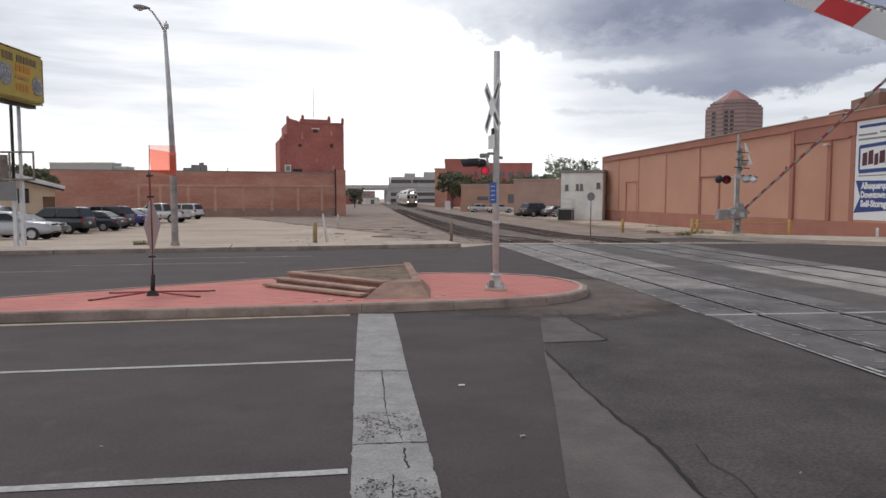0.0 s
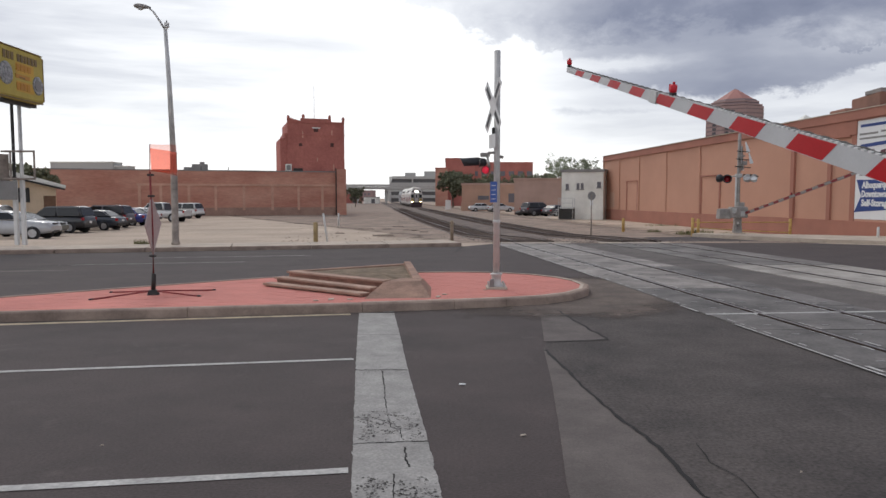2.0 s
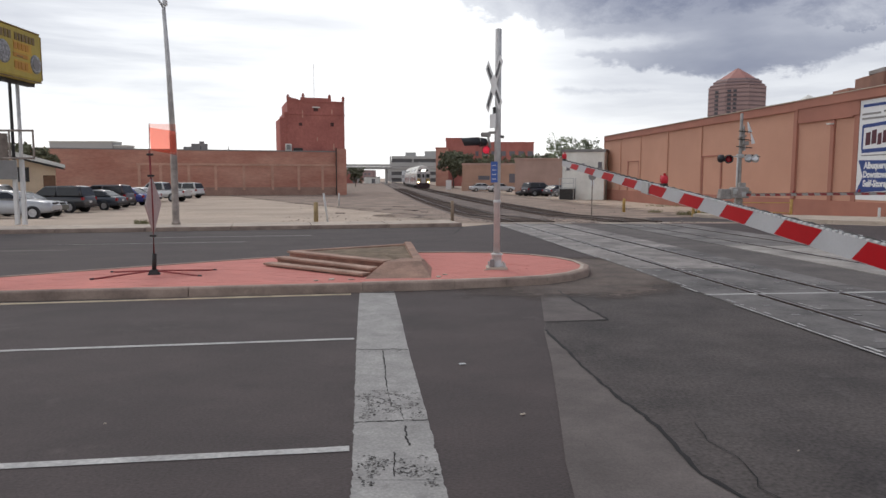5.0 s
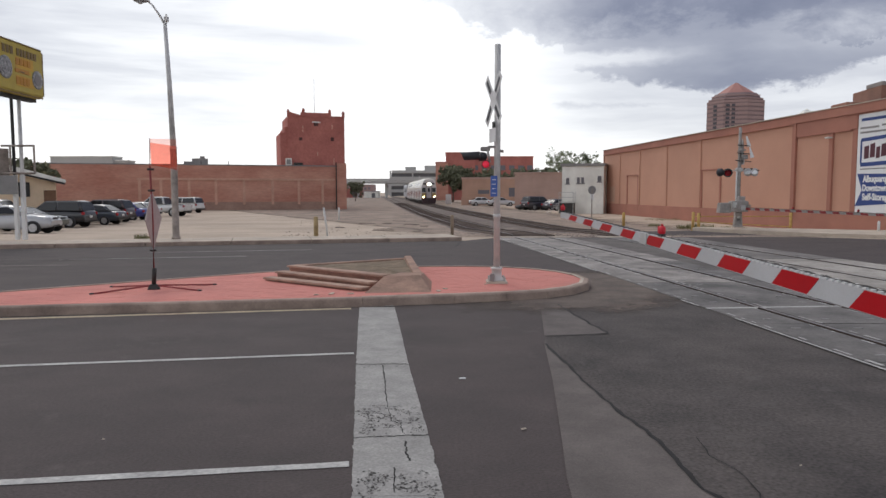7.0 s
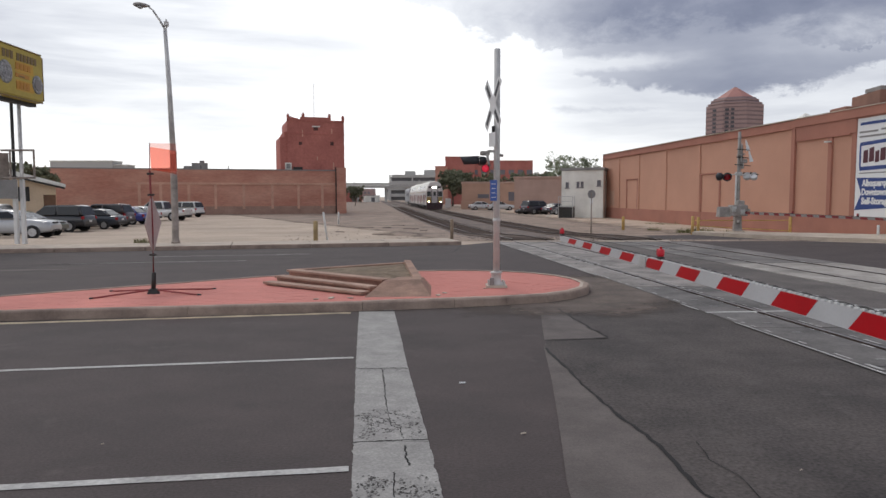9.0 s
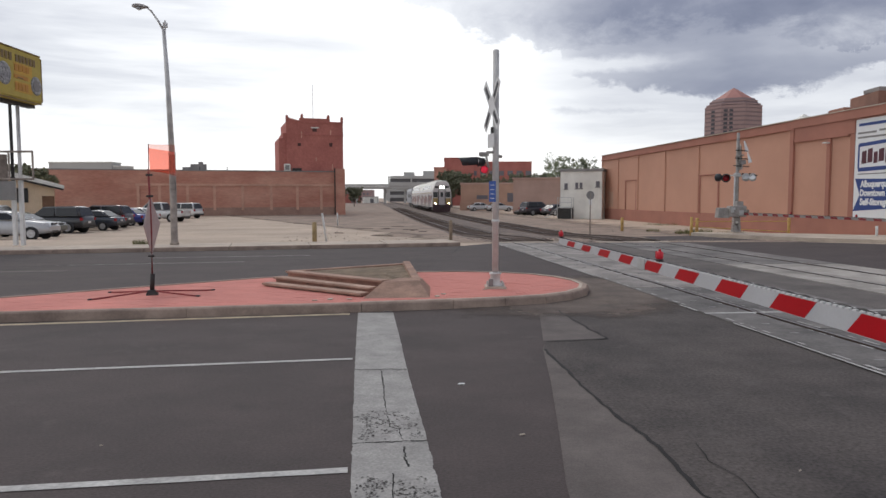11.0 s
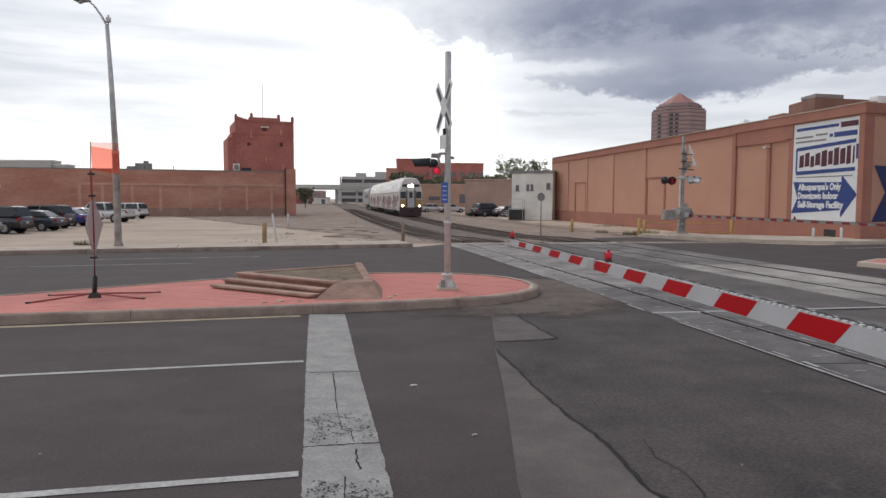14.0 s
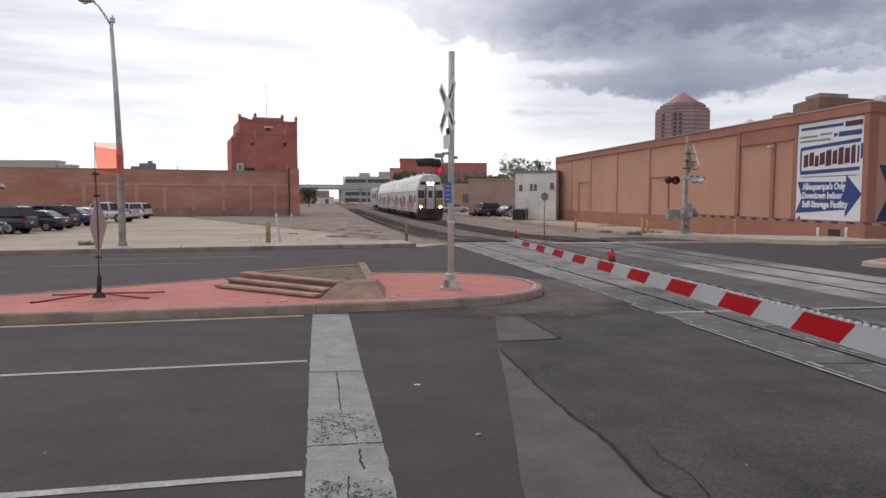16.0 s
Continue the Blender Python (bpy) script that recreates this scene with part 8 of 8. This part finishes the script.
tree("tree", "dark green tree before the brick block", pose(10.6, 155, 0), 7.0, 3.2, M["leaf_dark"], 12, 2.0, 100, 30, 0.28)
tree("tree", "dense dark tree behind the tan house", pose(-45.0, 73, 0), 5.5, 2.2, M["leaf_dark"], 10, 1.6, 110, 30, 0.20)
tree("tree", "dense dark tree behind the tan house", pose(-42.2, 73, 0), 5.1, 1.9, M["leaf_dark"], 11, 1.6, 110, 30, 0.20)
tree("tree", "small far tree beside the tracks", pose(-22.5, 180, 0), 4.6, 2.2, M["leaf_dark"], 13, 1.2, 70, 24, 0.25)


def weeds(name, label, spots, seed):
    rnd = random.Random(seed)
    verts, faces = [], []
    for x, y, r, h, n_ in spots:
        for _ in range(n_):
            a, q = rnd.uniform(0, 6.28), r * math.sqrt(rnd.random())
            bx, by = x + q * math.cos(a), y + q * math.sin(a) * 0.5
            hh, l = h * rnd.uniform(0.4, 1), rnd.uniform(-.5, .5) * h
            b = rnd.uniform(0, 3.14)
            dx, dy = 0.02 * math.cos(b), 0.02 * math.sin(b)
            n = len(verts)
            z = ground_z(by) - 0.02
            verts += [(bx - dx, by - dy, z), (bx + dx, by + dy, z), (bx + l, by + l * 0.3, z + hh)]
            faces.append((n, n + 1, n + 2))
    me = bpy.data.meshes.new(name)
    me.from_pydata(verts, [], faces)
    me.materials.append(M["weed"])
    return tagged(new(name, me), label, "weeds", kind="stuff")


weeds("weeds", "dry weeds along the wall and kerb", [(15.9, 44.5, 1.2, 0.40, 420), (14.2, 47.5, 0.5, 0.3, 90), (17.4, 42.5, 0.9, 0.35, 260), (-13.1, 30.6, 0.4, 0.28, 90), (18.2, 58, 1.6, 0.3, 120), (19.8, 40, 0.6, 0.25, 90)], 3)


# ---- posts, rails and small things ----
def post(name, label, x, y, z0, r, h, mat, category="bollard", lean=(0, 0), cap=True):
    root = thing(name, label, category, pose(x, y, z0 + ground_z(y)))
    bm = bmn()
    lathe(bm, (0, 0, 0), [(r, -0.05), (r, h - r * 0.6), (r * 0.8, h - r * 0.2), (r * 0.3, h)], 12, (lean[0], lean[1], 1))
    part("shaft", bm, mat, root)
    if cap:
        bm = bmn()
        lathe(bm, (lean[0] * h * 0.8, lean[1] * h * 0.8, h * 0.80), [(r + 0.006, 0), (r + 0.006, h * 0.1)], 12, (lean[0], lean[1], 1))
        part("band", bm, M["white_paint"], root)
    return root


post("bollard", "faded yellow steel bollard at the lot's edge", -5.62, 30.95, 0.0, 0.10, 0.95, M["bollard"], cap=False)
post("marker_post", "leaning white marker post at the lot's edge", -5.10, 30.95, 0.0, 0.045, 1.35, M["white_paint"], "post", (-0.13, 0), False)
post("marker_post", "thin white post in the dirt lot", -8.7, 58.5, 0.0, 0.07, 1.05, M["white_paint"], "post", cap=False)
post("wooden_post", "weathered wooden post by the tracks", 0.38, 32.2, 0.0, 0.075, 0.98, M["bark_pale"], "post", cap=False)
post("bollard", "faded yellow bollard on the dirt verge", 12.25, 48.1, 0.03, 0.10, 0.9, M["yellow"], cap=False)
post("white_post", "short white post before the storage sign", 20.4, 33.1, 0.1, 0.06, 0.55, M["white_paint"], "post", cap=False)
post("white_post", "short white post before the storage sign", 21.1, 32.0, 0.1, 0.06, 0.60, M["white_paint"], "post", cap=False)

fence = thing("yellow_rail", "faded yellow pipe guard rail along the storage building", "guard rail", pose(14.05, 39.8, -0.22))
for x, y, h in ((0, 0, 1.1), (0.28, -0.1, 1.05), (5.6, 0.2, 1.05)):
    bm = bmn()
    tube(bm, [(x, y, 0), (x, y, h)], 0.085, 10)
    part("post", bm, M["yellow"], fence)
for z0, z1 in ((0.85, 0.85), (0.55, 0.25)):
    bm = bmn()
    tube(bm, [(0.1, 0, z0), (5.6, 0.2, z1)], 0.03, 6)
    part("pipe", bm, M["yellow"], fence)

stop = thing("sign_post", "small grey sign seen from behind on a thin post", "sign", pose(8.62, 41.2, -0.28))
bm = bmn()
tube(bm, [(0, 0, 0), (0, 0, 2.5)], 0.035, 8)
part("post", bm, M["brown_steel"], stop)
bm = bmn()
lathe(bm, (0, 0, 2.4), [(0.26, -0.006), (0.26, 0.006)], 8, (0.25, -1, 0))
part("sign_plate", bm, M["grey_plate"], stop)
bm = bmn()
box(bm, (0, -0.02, 2.0), (0.18, 0.01, 0.30))
part("small_plate", bm, M["sign_white"], stop)


def stairs():
    root = thing("metal_stair", "grey steel stair and landing against the white shed", "stair", pose(12.3, 75.2, -0.3, 0, 0, -22))
    bm = bmn()
    box(bm, (0.8, 0, 1.25), (1.6, 1.1, 0.08))
    part("landing", bm, M["alu"], root)
    for k in range(5):
        bm = bmn()
        box(bm, (-0.15 - 0.25 * k, 0, 1.05 - 0.22 * k), (0.28, 1.0, 0.05))
        part("tread", bm, M["alu"], root)
    for x, y in ((0.05, -0.5), (1.55, -0.5), (0.05, 0.5), (1.55, 0.5)):
        bm = bmn()
        tube(bm, [(x, y, 0), (x, y, 2.3)], 0.03, 6)
        part("upright", bm, M["alu"], root)
    for z in (1.75, 2.28):
        bm = bmn()
        tube(bm, [(0.05, -0.5, z), (1.55, -0.5, z)], 0.025, 6)
        part("handrail", bm, M["alu"], root)
    # dark block filling the space under the landing
    bm = bmn()
    box(bm, (0.8, 0.1, 0.6), (1.5, 0.9, 1.1))
    part("stringer_panel", bm, M["dark"], root)


stairs()
bx = thing("utility_cabinet", "small white trackside cabinet", "cabinet", pose(0.9, 138.0, -0.3))
bm = bmn()
box(bm, (0, 0, 0.95), (1.1, 0.8, 1.9), bevel=0.04)
part("case", bm, M["white_paint"], bx)
bm = bmn()
box(bm, (0, -0.41, 0.95), (0.9, 0.03, 1.6), bevel=0.01)
part("door", bm, M["sign_white"], bx)
yard_wall = thing("low_wall", "low tan stucco yard wall", "wall", pose(3.2, 126.0, -0.3))
bm = bmn()
box(bm, (1.7, 0, 0.75), (3.6, 0.3, 1.5), 4, bevel=0.03)
part("wall_panel", bm, M["tan_wall"], yard_wall)
junk = thing("scrap_pile", "heap of dark scrap beside the pink shed", "scrap", pose(11.2, 93.0, -0.3))
rj = random.Random(8)
for k in range(9):
    bm = bmn()
    box(bm, (rj.uniform(-1.2, 2.2), rj.uniform(-0.8, 0.8), rj.uniform(0.15, 0.5)), (rj.uniform(0.5, 1.5), rj.uniform(0.3, 0.8), rj.uniform(0.2, 0.5)), rj.uniform(0, 90), rj.uniform(-15, 15), bevel=0.03)
    part("scrap_piece", bm, M["dark"] if k % 3 else M["grey_plate"], junk)

# litter on the street
rl = random.Random(21)
for k, (x, y, s) in enumerate(((0.20, 7.42, 0.042), (0.67, 5.80, 0.03), (-2.75, 5.55, 0.014), (2.6, 5.0, 0.014))):
    bm = bmn()
    box(bm, (0, 0, 0.008), (s * 1.8, s * 0.7, 0.010), rl.uniform(0, 40), rl.uniform(-8, 8), bevel=0.003, top=(0.8, 0.6))
    ob = part("litter", bm, M["sign_white"] if k == 0 else M["concrete"], None)
    ob.matrix_basis = pose(x, y, 0.008)
    tagged(ob, "small scrap of pale litter on the asphalt", "litter", "litter on the street")
for k, (x, y, s) in enumerate(((-2.05, 12.75, 0.09), (-2.3, 12.6, 0.05), (-0.10, 13.1, 0.07), (0.02, 13.4, 0.05), (0.85, 14.1, 0.05), (-1.7, 12.75, 0.06))):
    bm = bmn()
    box(bm, (0, 0, 0.012), (s * 1.8, s, 0.016), rl.uniform(0, 180), rl.uniform(-8, 8), bevel=0.004)
    ob = part("litter", bm, M["concrete"], None)
    ob.matrix_basis = pose(x, y, 0.15)
    tagged(ob, "crumb of pale mortar on the pavers", "litter", "crumbs on the island")


# ---- what moves ----
def motions():
    near = [(0, 25.6), (0.5, 22.44), (1, 19.6), (1.5, 16.77), (2, 14.25), (2.5, 12.16), (3, 10.34), (3.5, 8.73), (4, 7.35), (5, 5.0), (6.5, 2.39), (7, 1.85), (7.5, 1.33), (8, 0.9), (8.5, 0.51), (9, 0.22), (10, 0.10), (12.5, 0.08), (14, 0.12), (16, 0.15)]
    lift = lambda a: min(1.0, max(0.0, (a - 2) / 8))
    walk(NEAR_ARM, [(t, pose(0, 0, 1.25 + 0.035 * lift(a), a - 0.17 * lift(a), 0, 3.5)) for t, a in near])
    far = [(0, 27.6), (0.5, 23.4), (1, 19.4), (1.5, 16.0), (2, 12.6), (2.5, 9.6), (3, 7.2), (3.5, 5.4), (4, 3.9), (5, 1.7), (6.5, 0.1), (7.5, -0.1), (16, -0.1)]
    walk(FAR_ARM, [(t, pose(0.15, -0.2, 1.0 + 0.20 * max(0.0, 1 - t / 1.8), a, 0, -173.1)) for t, a in far])
    way = [(0, 183.0), (1, 175.4), (2, 167.6), (3, 160.4), (4, 153.4), (5, 146.4), (6.5, 135.4), (7, 132.0), (8, 125.7), (9, 119.1), (10, 112.4), (11.5, 102.1), (12, 98.7), (13, 92.3), (14, 85.8), (15, 79.4), (16, 73.1)]
    for k, car in enumerate(TRAIN):
        rows = []
        for t, y in way:
            yy = y + 26.3 * k
            d = track_dir(yy + 12)
            rows.append((t, pose(track_x(yy), yy, 0.114 + ground_z(yy), 0, 0, -math.degrees(math.atan2(d.x, d.y)))))
        walk(car, rows)


motions()
